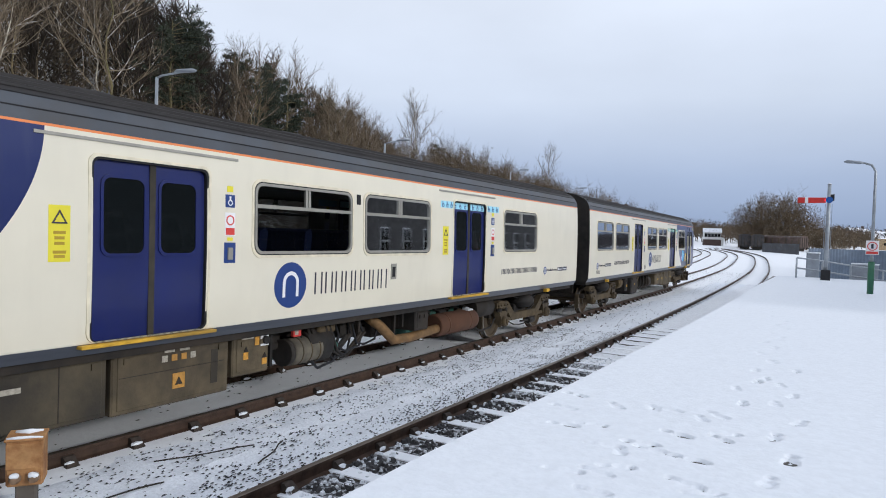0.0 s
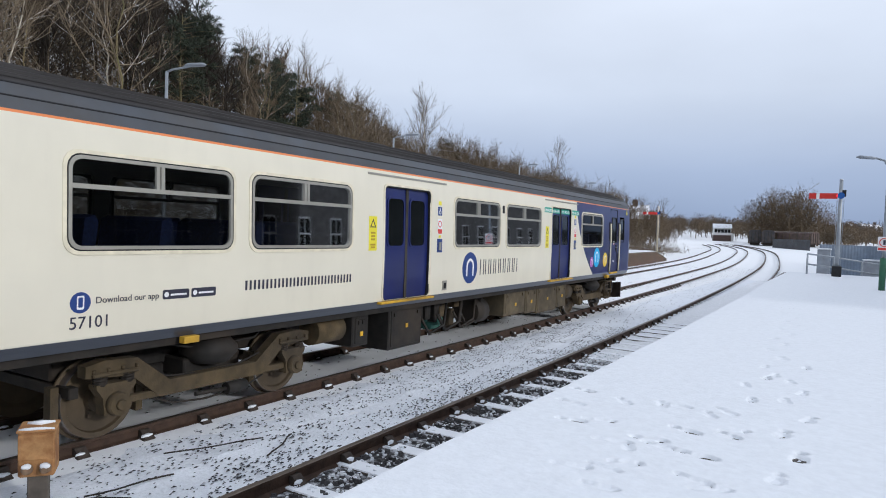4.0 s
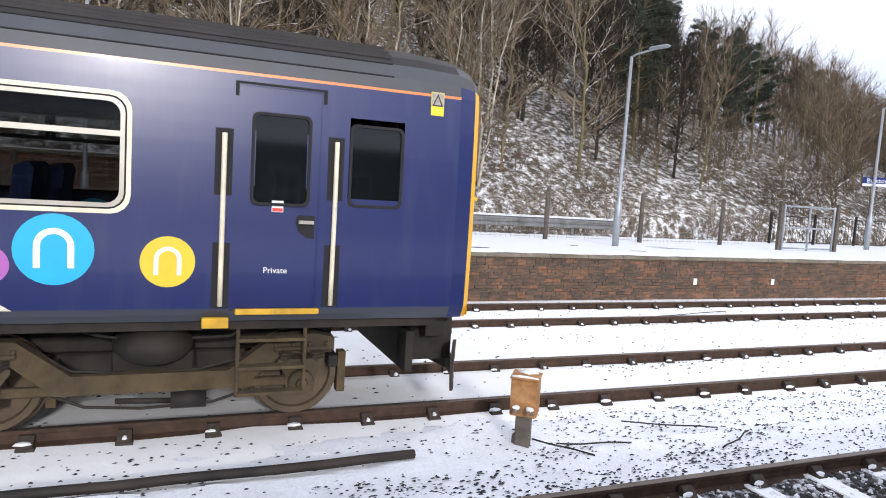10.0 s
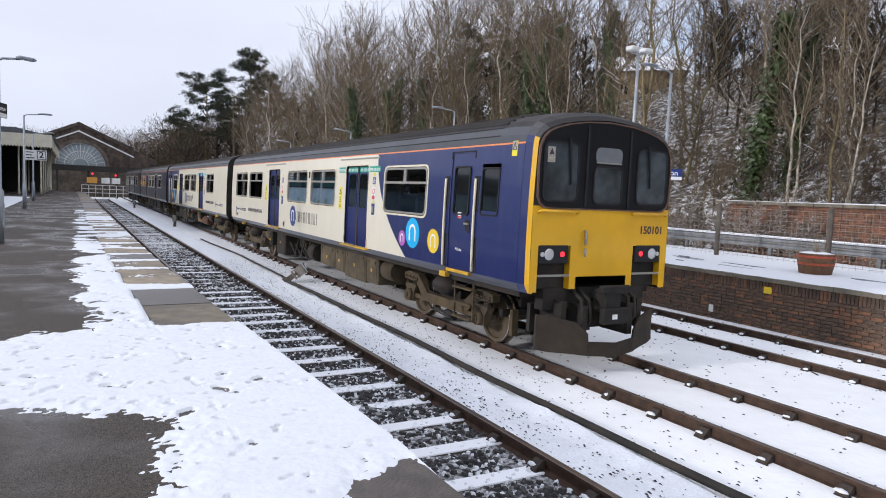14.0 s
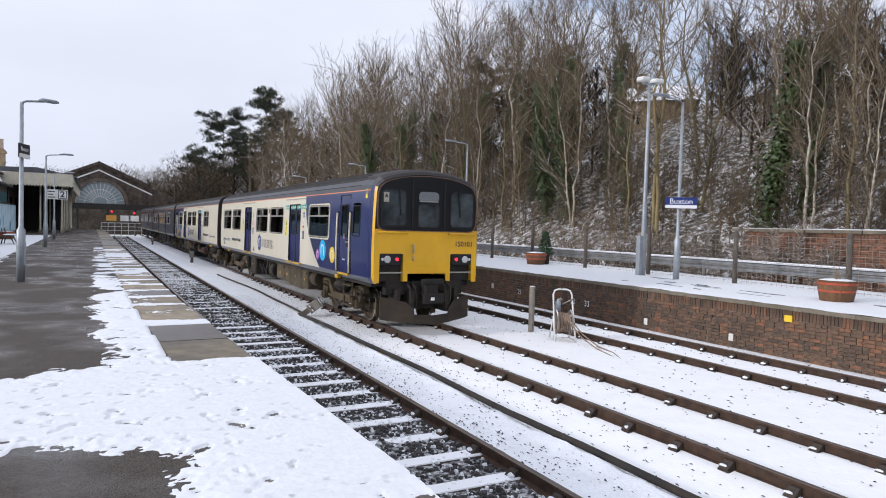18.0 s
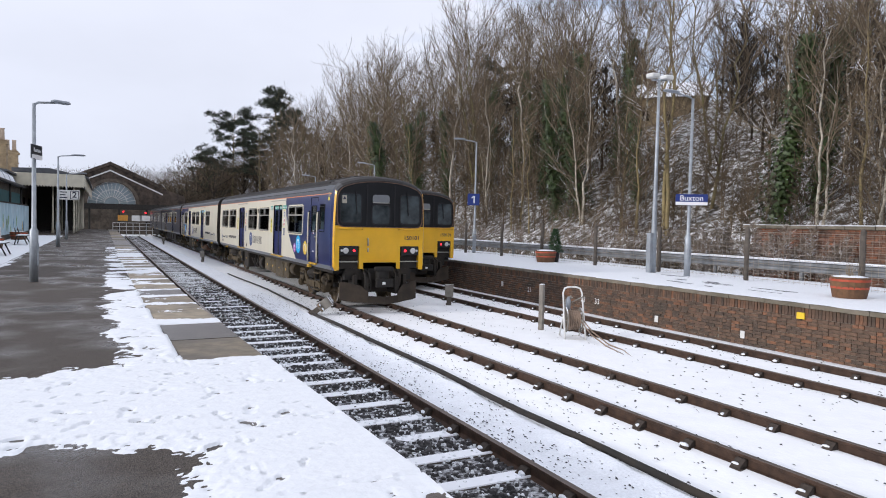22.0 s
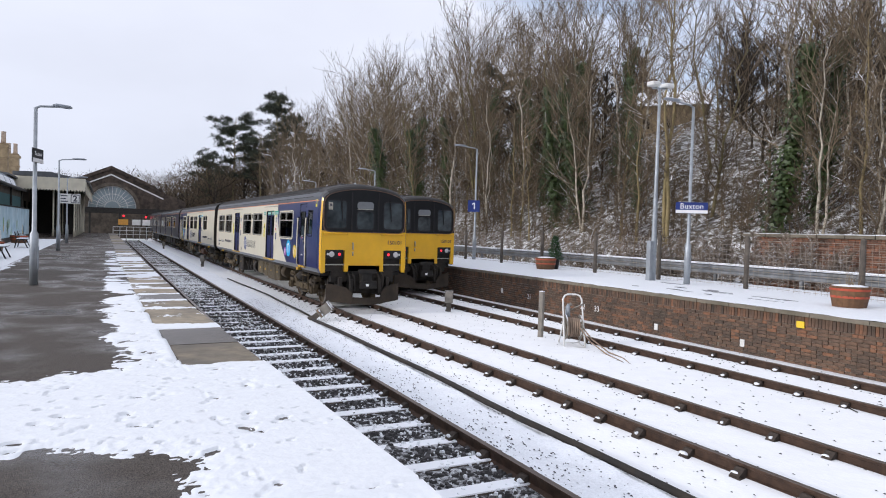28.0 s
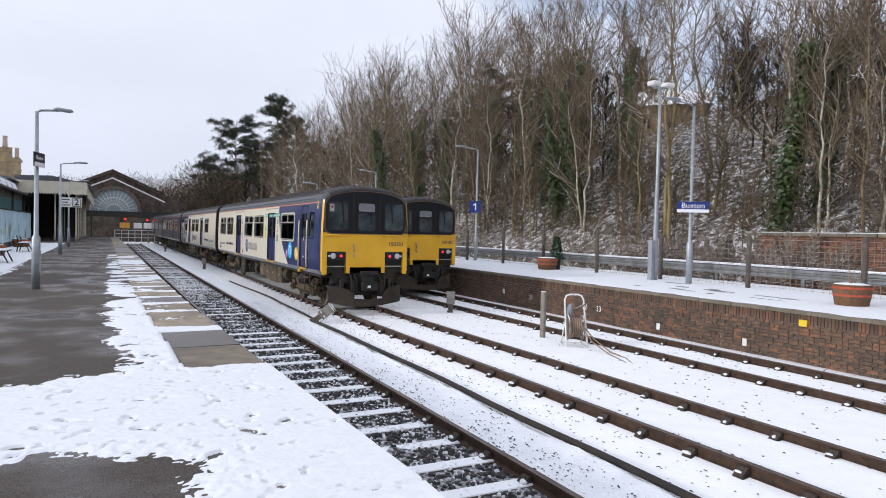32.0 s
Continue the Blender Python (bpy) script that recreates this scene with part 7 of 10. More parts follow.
TREES = [bare_tree(1, 12, 0.3, 32, 7, 4, M_BARK, M_TWIG, M_FINE, "tall bare tree with fine snow-dusted branches", low=0.1, rise=(5, 55), thick=0.85),
         bare_tree(2, 13, 0.27, 32, 7, 4, M_BARK, M_TWIG, M_FINE, "tall slender bare tree with upswept branches", low=0.12, rise=(20, 65), thick=0.8),
         bare_tree(3, 11, 0.38, 30, 7, 4, M_BARK, M_TWIG2, M_FINE2, "spreading bare tree with pale dusted branches", low=0.12, rise=(0, 45), thick=0.85),
         bare_tree(4, 12, 0.29, 18, 7, 4, M_BARK, M_TWIG, M_FINE, "bare tree with two mossy stems", stems=2, low=0.12, rise=(15, 60), thick=0.8),
         bare_tree(5, 12, 0.2, 30, 5, 5, M_BIRCH, M_TWIG2, M_FINE, "slender birch with pale bark", low=0.2, thick=0.75, rise=(15, 60))]
SAPLING = bare_tree(9, 9, 0.15, 20, 5, 4, M_ASH, M_TWIG2, M_FINE2, "thin sapling with yellowish bark", low=0.25, thick=0.8, rise=(15, 60))
BIRCH = bare_tree(10, 9, 0.26, 16, 6, 5, M_BIRCH, M_TWIG2, M_FINE, "white-barked birch with pale crooked boughs", low=0.2, stems=2, thick=0.8, rise=(20, 60), lean=0.12)
IVIED = bare_tree(6, 13, 0.28, 26, 7, 4, M_BARK, M_TWIG, M_FINE, "bare tree with its trunk wrapped in ivy", ivy=5200, ivy_reach=0.6, low=0.2, rise=(15, 60), thick=0.85)
IVIED_2 = bare_tree(8, 11, 0.34, 24, 7, 4, M_BARK, M_TWIG2, M_FINE, "bare tree half hidden under ivy", ivy=4600, ivy_reach=0.85, low=0.2, rise=(0, 50), thick=0.85)
PINE = pine_tree(7, 13, "dark green pine with a broad crown", 0.42, 0.27, 8, 0.1, 0.5, 70)
FIR = pine_tree(17, 14, "dark green conifer branched almost to the ground", 0.28, 0.22, 7, 0.1)
SHRUBS = [shrub(21, 2.2, 1.1, 32, M_HEDGE, M_HEDGE, "tangle of brown snow-dusted brambles"), shrub(22, 3.2, 1.3, 32, M_TWIG, M_FINE, "bare thicket of thin upright stems"),
          shrub(23, 1.2, 1.3, 32, M_TWIG2, M_FINE2, "low snowy scrub on the bank")]


def plant(proto, x, y, scale, spin, sink=0.0):
    o = copy_thing(proto, pose(x, y, ground_z(x, y) - sink, 0, 0, spin))
    o.scale = (scale, scale, scale)
    return o


def height_allowed(x, y):
    ex, ey = -1.4, 0.0
    az = math.degrees(math.atan2(-(x - ex), y - ey)) % 360
    if az < 150:
        az += 360
    el = float(np.interp(az, SKY_AZ, SKY_EL))
    return 2.4 + math.hypot(x - ex, y - ey) * math.tan(radians(el)) - ground_z(x, y)


def in_gap(x, y):
    """The clearing through which the house on the bank shows."""
    return x > 24.5 and 0.88 < (y - 0.18) / (x + 1.24) < 1.055


# single trees that stand out along the foot of the bank
OUTSTANDING = ((BIRCH, 23.4, 31.3, 1.0, 20), (SAPLING, 22.8, 37.6, 0.85, 0), (SAPLING, 22.9, 36.6, 0.9, 130), (SAPLING, 22.6, 35.1, 0.7, 250), (IVIED, 24.2, 34.4, 0.95, 60), (IVIED_2, 24.6, 32.6, 1.0, 10),
               (IVIED, 26.0, 36.8, 0.95, 200), (SAPLING, 22.9, 27.2, 0.8, 70), (SAPLING, 22.7, 25.7, 0.95, 170), (SAPLING, 22.4, 23.75, 1.45, 20), (SAPLING, 22.4, 23.3, 1.35, 220), (IVIED_2, 23.6, 18.6, 0.95, 140),
               (IVIED, 24.4, 17.4, 0.8, 300), (BIRCH, 23.2, 16.4, 0.85, 250), (SAPLING, 23.2, 14.9, 0.9, 330), (BIRCH, 22.6, 13.7, 0.8, 120), (BIRCH, 22.1, -1.7, 0.95, 75), (SAPLING, 23.6, -5.3, 0.95, 40),
               (SAPLING, 23.4, -5.7, 1.0, 160), (BIRCH, 23.7, -6.1, 0.9, 300), (SAPLING, 23.4, -9.6, 0.9, 10), (BIRCH, 23.6, -10.4, 0.85, 200), (BIRCH, 23.2, -11.6, 0.95, 110), (SAPLING, 22.8, 6.2, 0.8, 0),
               (BIRCH, 25.5, 2.4, 0.9, 10), (IVIED_2, 25.8, 8.5, 0.8, 100))


def woods():
    r = random.Random(77)
    done = []
    for proto, x, y, k, spin in OUTSTANDING:
        plant(proto, x, y, k, spin)
        done.append((x, y))
    for x_lo, x_hi, y_lo, y_hi, count, gap in ((22.5, 30, 9, 115, 60, 2.3), (29, 42, 4, 70, 18, 3.2), (30, 46, 60, 130, 22, 3.4), (25, 30, -22, 9, 11, 2.6), (29, 44, -30, 8, 40, 2.2), (22.5, 46, -105, -22, 100, 2.5)):
        for _ in range(count * 4):
            if count <= 0:
                break
            x, y = r.uniform(x_lo, x_hi), r.uniform(y_lo, y_hi)
            if any((x - a) ** 2 + (y - b) ** 2 < gap * gap for a, b in done):
                continue
            room = height_allowed(x, y)
            if room < 2.5 or in_gap(x, y):
                continue
            want = r.uniform(9, 16)
            h = min(want, room * r.uniform(0.8, 1.0))
            k = r.random()
            if y < -18 and x > 25 and k < 0.55 and 219 < math.degrees(math.atan2(-(x + 1.4), y)) % 360 < 236:
                proto, base = FIR, 14
            elif 10 < y < 60 and x < 34 and k < 0.3:
                proto, base = (IVIED, 13) if k < 0.15 else (IVIED_2, 11)
            elif k < 0.04 and x > 38 and y > 60:
                proto, base = PINE, 13
            else:
                i = r.randrange(5)
                proto, base = TREES[i], (12, 13, 11, 12, 12)[i]
            sc = h / base
            if sc < 0.3:
                continue
            plant(proto, x, y, sc, r.uniform(0, 360))
            done.append((x, y))
            count -= 1
    for _ in range(290):
        x, y = r.uniform(18.6, 20.6) if r.random() < 0.35 else r.uniform(21.8, 31), r.uniform(-100, 105)
        if -46 < y < 60 and 16.5 < x < 21.4 and y < 20 and r.random() < 0.5:
            continue
        if x > 21.4 and -20 < y < 9 and r.random() < 0.55:
            continue
        s = SHRUBS[r.randrange(3)]
        room = height_allowed(x, y)
        if room < 1.2:
            continue
        plant(s, x, y, min(r.uniform(0.7, 1.35), room / 2.5), r.uniform(0, 360))


def stamp(name, packs, spots, label, mats, widen=(1.0, 1.0)):
    """Copies of a few trees too far off or too many to count, in one piece."""
    r_ = random.Random(len(spots))
    vs, fs, ids = [], [], []
    for i, (x, y, h) in enumerate(spots):
        g = packs[i % len(packs)]
        v = np.array(g.v)
        a, k = r_.uniform(0, 6.283), h / 10
        c, s_, wide, base = math.cos(a), math.sin(a), k * r_.uniform(*widen), len(vs)
        vs += np.column_stack((x + wide * (v[:, 0] * c - v[:, 1] * s_), y + wide * (v[:, 0] * s_ + v[:, 1] * c), ground_z(x, y) + k * v[:, 2])).tolist()
        fs += [tuple(q + base for q in face) for face in g.f]
        ids += g.m
    return tagged(raw(name, vs, fs, mats, mat_ids=ids), label, "woods", kind="stuff")


def joined_wood(name, spots, label, limb_mat=None, twig_mat=None, fat=1.0, shoots=14):
    packs = []
    for seed in (61, 62, 63):
        g_ = Growth()
        r_ = random.Random(seed)
        up = [Vector((r_.uniform(-0.2, 0.2) * u, r_.uniform(-0.2, 0.2) * u, 10 * u - 0.3)) for u in np.linspace(0, 1, 5)]
        g_.limb(up, 0.13, 0.02, 4)
        for b_ in range(22):
            u = 0.12 + 0.86 * (b_ + r_.random()) / 22
            p = up[min(int(u * 4), 3)].lerp(up[min(int(u * 4), 3) + 1], u * 4 - min(int(u * 4), 3))
            pts, d = wander(r_, p, way(r_, r_.uniform(0, 6.283), radians(r_.uniform(12, 50) + 25 * u)), 3.7 * (1.05 - 0.55 * u) * r_.uniform(0.5, 1.2), 2, 0.25, 0.08)
            g_.limb(pts, 0.05, 0.016, 3)
            for k_ in range(shoots):
                v = r_.uniform(0.2, 1.98)
                d3 = (d + Vector((r_.uniform(-1.3, 1.3), r_.uniform(-1.3, 1.3), r_.uniform(-0.6, 1.0)))).normalized()
                g_.spray(pts[int(v)].lerp(pts[int(v) + 1], v - int(v)), d3, r_.uniform(0.7, 1.9), r_.uniform(0.018, 0.032) * fat, r_)
        packs.append(g_)
    return stamp(name, packs, spots, label, [limb_mat or M_TWIG, twig_mat or M_FINE])


def round_wood(name, spots, label, limb_mat, twig_mat, n=700, length=0.8, width=0.035):
    """Rounded bare crowns seen from afar, too many to count."""
    packs = []
    for seed in (71, 72, 73):
        g_, r_ = Growth(), random.Random(seed)
        g_.limb([Vector((0, 0, -0.3)), Vector((r_.uniform(-0.2, 0.2), 0, 4)), Vector((0, r_.uniform(-0.4, 0.4), 7.5))], 0.16, 0.04, 4)
        for k_ in range(16 if n > 200 else 5):
            pts, d = wander(r_, Vector((0, 0, r_.uniform(1.5, 5.5))), way(r_, r_.uniform(0, 6.283), radians(r_.uniform(25, 70))), r_.uniform(2.4, 4.2), 3, 0.25, 0.08)
            g_.limb(pts, 0.09, 0.025, 3)
        for k_ in range(n):
            d = way(r_, r_.uniform(0, 6.283), math.asin(r_.uniform(-0.75, 1)))
            q = r_.random() ** 0.45
            p = Vector((d.x * 3.6 * q, d.y * 3.6 * q, 5.0 + d.z * 4.6 * q)) * r_.uniform(0.92, 1.04)
            d2 = (d * 0.8 + Vector((r_.uniform(-1, 1), r_.uniform(-1, 1), r_.uniform(-0.4, 1)))).normalized()
            g_.spray(p, d2, length * r_.uniform(0.6, 1.5), width * r_.uniform(0.6, 1.4), r_)
        packs.append(g_)
    return stamp(name, packs, spots, label, [limb_mat, twig_mat], (0.9, 1.35))


woods()
# pines over the station throat
r7 = random.Random(5)
for x, y, h in ((21.8, 140, 22.5), (30.8, 141, 24), (16.5, 137, 15.5), (26, 134, 17), (36, 146, 19)):
    plant(PINE, x, y, h / 13, r7.uniform(0, 360))
# the depth of the wood behind the nearer trees
spots = []
for k in range(330):
    x, y = r7.uniform(29, 56), r7.uniform(-105, 150)
    room = height_allowed(x, y)
    if room > 3.5 and not in_gap(x, y) and (y < 0 or k % 2):
        spots.append((x, y, min(room * (r7.uniform(0.3, 0.55) if y > 8 else r7.uniform(0.6, 0.9)), 12)))
for k in range(150):
    x, y = r7.uniform(24, 52), r7.uniform(-105, -18)
    room = height_allowed(x, y)
    if room > 2.5:
        spots.append((x, y, min(room * r7.uniform(0.7, 0.95), 11)))
for k in range(110):
    x, y = r7.uniform(29, 44), r7.uniform(-26, 60)
    room = height_allowed(x, y)
    if room > 3.5 and not in_gap(x, y):
        spots.append((x, y, min(room * (r7.uniform(0.35, 0.6) if y > 8 else r7.uniform(0.55, 0.85)), 12)))
brush = []
for k in range(430):
    x, y = r7.uniform(21.9, 38), r7.uniform(-105, 100)
    if x < 29 and -18 < y < 12 and r7.random() < 0.75:
        continue
    room = height_allowed(x, y)
    if room > 1.5 and not (in_gap(x, y) and x > 30):
        brush.append((x, y, min(room, r7.uniform(1.8, 5.2))))
verge = [(r7.uniform(18.3, 20.9), r7.uniform(-24, 50), r7.uniform(0.7, 1.6)) for k in range(150)]
verge += [(r7.uniform(19.3, 20.8), r7.uniform(-10, 24), r7.uniform(0.6, 1.1)) for k in range(80)]
verge += [(r7.uniform(19.6, 20.8), r7.uniform(13, 21), r7.uniform(1.0, 1.9)) for k in range(34)]
thicket = [(r7.uniform(21.8, 27.5), r7.uniform(13, 44), r7.uniform(0.9, 2.4)) for k in range(105)]
M_BRAMBLE = material("snowy_brambles", (0.2, 0.16, 0.125), 0.95, vary=0.4, scale=0.6, snow=0.8)
joined_wood("verge_brush", verge, "snow-dusted brambles along the brick wall", M_BRAMBLE, M_BRAMBLE, 2.6, 16)
joined_wood("bank_thicket", thicket, "low brown brambles over the foot of the bank", M_TWIG, M_FINE, 1.5, 12)
joined_wood("bank_brush", brush, "tangled brown brush covering the bank", M_TWIG, M_FINE, 1.0, 14)
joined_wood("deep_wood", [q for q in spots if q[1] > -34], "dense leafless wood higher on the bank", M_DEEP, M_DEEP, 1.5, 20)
joined_wood("brown_wood", [q for q in spots if q[1] <= -34], "brown leafless wood along the bank towards the junction", M_TWIG, M_FINE, 1.3, 20)
spots = []
for k in range(90):
    x, y = r7.uniform(-28, 30), r7.uniform(125, 190)
    room = height_allowed(x, y)
    if room > 3:
        spots.append((x, y, min(room, 17) * r7.uniform(0.8, 1.0)))
round_wood("wood_beyond_station", spots, "leafless trees beyond the station roofs", M_DEEP, M_FINE, 1500, 0.4, 0.024)
for k, (x, y, h) in enumerate(((20.5, -204, 14), (17.3, -208, 15.2), (14.6, -203, 15.6), (11.6, -209, 15.6), (8.6, -205, 15.4), (6.0, -208, 12.6), (10.2, -213, 18.2), (22.5, -212, 12), (13.0, -214, 16), (16.0, -213, 15.4))):
    plant(TREES[k % 4], x, y, h / 14.5, 71 * k)
spots = [(r7.uniform(3, 23), r7.uniform(-216, -200), r7.uniform(6, 10.5)) for k in range(14)]
spots += [(20.5, -207, 13.0), (17.0, -211, 15.4), (13.6, -206, 16.0), (10.6, -211, 16.4), (7.8, -207, 15.2), (5.2, -205, 12.4), (15.4, -203, 15.0), (12.0, -202, 15.6), (18.6, -204, 14.0), (9.2, -203, 15.0)]
round_wood("trees_by_wagons", spots, "dense rounded leafless trees beside the wagons", M_TWIG, M_FINE2, 1700, 0.45, 0.026)
spots = [(r7.uniform(-5.5, 6.5), r7.uniform(-196, -182), r7.uniform(3, 7.2)) for k in range(40)]
round_wood("brown_scrub", spots, "brown leafless scrub beyond the corrugated screen", M_TWIG2, M_FINE2, 900, 0.5, 0.034)
spots = []
for k in range(230):
    y = r7.uniform(-235, -64)
    x = r7.uniform(17.5, 46) + bend(y)
    room = height_allowed(x, y)
    if room > 1.5:
        spots.append((x, y, min(room, 7) * r7.uniform(0.45, 1.0)))
for k in range(120):
    spots.append((r7.uniform(-12, 75), r7.uniform(-310, -214), r7.uniform(5, 8.5)))
for k in range(60):
    y = r7.uniform(-205, -120)
    spots.append((r7.uniform(17, 30) + bend(y), y, r7.uniform(1.5, 3.5)))
round_wood("wood_by_junction", spots, "leafless trees and scrub towards the junction", M_FINE, M_FINE2, 360, 1.05, 0.06)
# distant woods on the skyline
spots = []
for k in range(800):
    a = radians(r7.uniform(150, 216)) if k % 3 else radians(r7.uniform(-35, 40))
    d = r7.uniform(250, 560)
    x, y = -math.sin(a) * d, math.cos(a) * d
    spots.append((x, y, r7.uniform(5, 9)))
for k in range(260):
    a, d = radians(r7.uniform(158, 184)), r7.uniform(370, 520)
    spots.append((-math.sin(a) * d, math.cos(a) * d, r7.uniform(6, 10)))
M_FARWOOD = material("far_woodland", (0.06, 0.055, 0.055), 0.95, vary=0.3, scale=0.05)
round_wood("distant_woods", spots, "dark leafless woods along the distant hills", M_FARWOOD, M_FARWOOD, 150, 1.1, 0.3)
# the first of each kind takes a place of its own
plant_spots = ((31, 22), (33, 30), (36, -50), (40, -60), (34, 44), (27, 40), (29, 52), (38, 64), (41, -72), (24, 66), (25, -52), (26, 74), (24.5, -13), (24.5, 44))
for proto, (x, y) in zip(TREES + [IVIED, IVIED_2, PINE, FIR] + SHRUBS + [SAPLING, BIRCH], plant_spots):
    k = min(0.75, height_allowed(x, y) / 14)
    proto.matrix_basis = pose(x, y, ground_z(x, y)) @ Matrix.Diagonal((k, k, k, 1))
# thin birches that stand clear above the skyline
for x, y, top in ((45.0, -73.0, 18.5), (47.0, -73.5, 17.2), (32.5, -85, 13.6)):
    plant(TREES[4], x, y, (top - ground_z(x, y)) / 12, 40 * x)

# ---- platform furniture ----
M_GALV = material("galvanised_steel", (0.36, 0.39, 0.42), 0.5, 0.5, vary=0.15, scale=5, grime=(0.2, 0.21, 0.22), grime_amt=0.5, snow=0.3)
M_GLAND = material("rusty_gland", (0.2, 0.13, 0.08), 0.8, vary=0.3, scale=20, snow=0.7)
M_OLDGALV = material("weathered_barrier_steel", (0.2, 0.21, 0.22), 0.65, 0.3, vary=0.25, scale=4, grime=(0.1, 0.1, 0.09), grime_amt=0.7)
M_GREYPAINT = material("grey_paint", (0.3, 0.33, 0.37), 0.5, vary=0.12, scale=4, grime=(0.16, 0.16, 0.16), grime_amt=0.4, snow=0.4)
M_BLUE_SIGN = material("navy_sign_enamel", (0.012, 0.03, 0.17), 0.4, vary=0.05)
M_WHITEP = material("white_paint", (0.75, 0.75, 0.73), 0.5, vary=0.08, scale=3, grime=(0.4, 0.38, 0.33), grime_amt=0.4)
M_CONC = material("weathered_concrete", (0.24, 0.22, 0.19), 0.95, vary=0.25, scale=6, bump=0.3, grime=(0.1, 0.09, 0.07), grime_amt=0.6, snow=0.5)
M_BARREL = material("red_brown_barrel", (0.15, 0.075, 0.032), 0.7, vary=0.3, scale=9, grime=(0.06, 0.03, 0.02), grime_amt=0.6)
M_HOOP = material("red_hoop_paint", (0.4, 0.07, 0.03), 0.6, vary=0.2, scale=5)
M_RUSTBOX = material("rust_streaked_box", (0.42, 0.23, 0.09), 0.8, 0.1, vary=0.3, scale=7, grime=(0.2, 0.07, 0.02), grime_amt=0.9, grime_scale=5)
M_POSTDARK = material("dark_weathered_post", (0.1, 0.085, 0.07), 0.9, vary=0.3, scale=8, snow=0.3)
M_BLACKIRON = material("black_iron", (0.02, 0.02, 0.022), 0.6, 0.3, vary=0.2, snow=0.5)
M_CONIFER = material("small_conifer_green", (0.03, 0.07, 0.025), 0.8, vary=0.4, scale=5, snow=0.6)


def lamp_column(x, y, z, height, toward, label, sign=None):
    """A stepped steel column with a flat lamp head on a short arm."""
    t = empty("street_lamp", pose(x, y, z), label=label, category="lamp", group="platform lamps")
    bm = bmesh.new()
    tube(bm, [(0, 0, -0.05), (0, 0, 1.25), (0, 0, 1.32), (0, 0, height - 0.12)], [0.095, 0.095, 0.055, 0.04], 12)
    part("column", bm, M_GALV, t)
    bm = bmesh.new()
    box(bm, 0.06, 0.105, -0.06, 0.06, 0.4, 0.95, 0.006)
    part("hatch", bm, M_GALV, t)
    bm = bmesh.new()
    dx, dy = toward
    tube(bm, [(0, 0, height - 0.14), (dx * 0.15, dy * 0.15, height - 0.08), (dx * 0.75, dy * 0.75, height - 0.02)], 0.028, 8)
    part("arm", bm, M_GALV, t)
    bm = bmesh.new()
    tube(bm, [(dx * 0.6, dy * 0.6, height), (dx * 0.7, dy * 0.7, height + 0.02), (dx * 1.15, dy * 1.15, height + 0.02), (dx * 1.25, dy * 1.25, height)], [0.05, 0.1, 0.1, 0.03], 8)
    for v in bm.verts:
        v.co.z = height + (v.co.z - height) * 0.5
    part("lamp_head", bm, M_GREYPAINT, t, "flat grey lamp head")
    return t


def name_board(x, y, z, w, h, text, normal_deg, size, mat=None):
    """Navy station name board with a white lower band."""
    t = empty("station_sign", pose(x, y, z, 0, 0, normal_deg), label="navy station name board with white lettering on a lamp column", category="sign")
    bm = bmesh.new()
    box(bm, -w / 2, w / 2, -0.015, 0.015, -h / 2, h / 2, 0.004)
    part("board", bm, mat or M_BLUE_SIGN, t)
    bm = bmesh.new()
    box(bm, -w / 2 + 0.004, w / 2 - 0.004, -0.019, 0.019, -h / 2 + 0.004, -h / 2 + 0.3 * h)
    part("white_band", bm, M_WPRINT, t)
    letters("lettering", text, size, pose(0, -0.017, 0.12 * h, 90, 0, 0), M_WPRINT, t)
    bm = bmesh.new()
    for k in (-1, 1):
        box(bm, -0.08, 0.08, 0.016, 0.09, k * h * 0.3 - 0.02, k * h * 0.3 + 0.02)
    part("bracket", bm, M_GALV, t)
    return t


PZ = FAR_TOP + 0.02
lamp_column(14.95, 15.2, PZ, 5.65, (-1, 0.0), "grey lamp column beside the name board")
name_board(14.93, 15.1, 3.36, 0.95, 0.34, "Buxton", -36, 0.24)
lamp_column(16.0, 30.5, PZ, 5.9, (-1, 0.15), "grey lamp column with the platform number")
lamp_column(14.1, -11.6, PZ, 5.45, (-1, -0.2), "grey lamp column on the far platform")
lamp_column(16.0 - 0.3, -24.3, PZ, 5.45, (-1, -0.1), "grey lamp column with a name board")
name_board(15.66, -24.4, 3.55, 0.95, 0.34, "Buxton", -142, 0.24)
lamp_column(16.6, -39.5, PZ, 5.7, (-1, -0.1), "grey lamp column on the far platform")
lamp_column(16.9, -52.0, PZ, 5.5, (-1, -0.1), "grey lamp column at the platform's end")
lamp_column(17.3, 2.2, PZ - 0.1, 6.0, (-1, 0.1), "tall grey lamp column behind the fence")
lamp_column(16.3, 46.0, PZ, 5.8, (-1, 0.15), "grey lamp column far along the platform")
lamp_column(16.5, 62.0, PZ, 5.8, (-1, 0.15), "grey lamp column far along the platform")
lamp_column(-2.78, 19.2, NEAR_TOP, 4.45, (0.6, 0.35), "grey lamp column with a dark name board")
lamp_column(-3.4, 40.0, NEAR_TOP, 4.8, (1, 0.1), "grey lamp column on the near platform")
lamp_column(-3.6, 53.0, NEAR_TOP, 4.6, (1, 0.1), "grey lamp column near the canopy")
name_board(-2.72, 19.1, 3.95, 0.62, 0.34, "Buxton", 74, 0.14, material("dark_sign_enamel", (0.02, 0.022, 0.03), 0.4, vary=0.05))


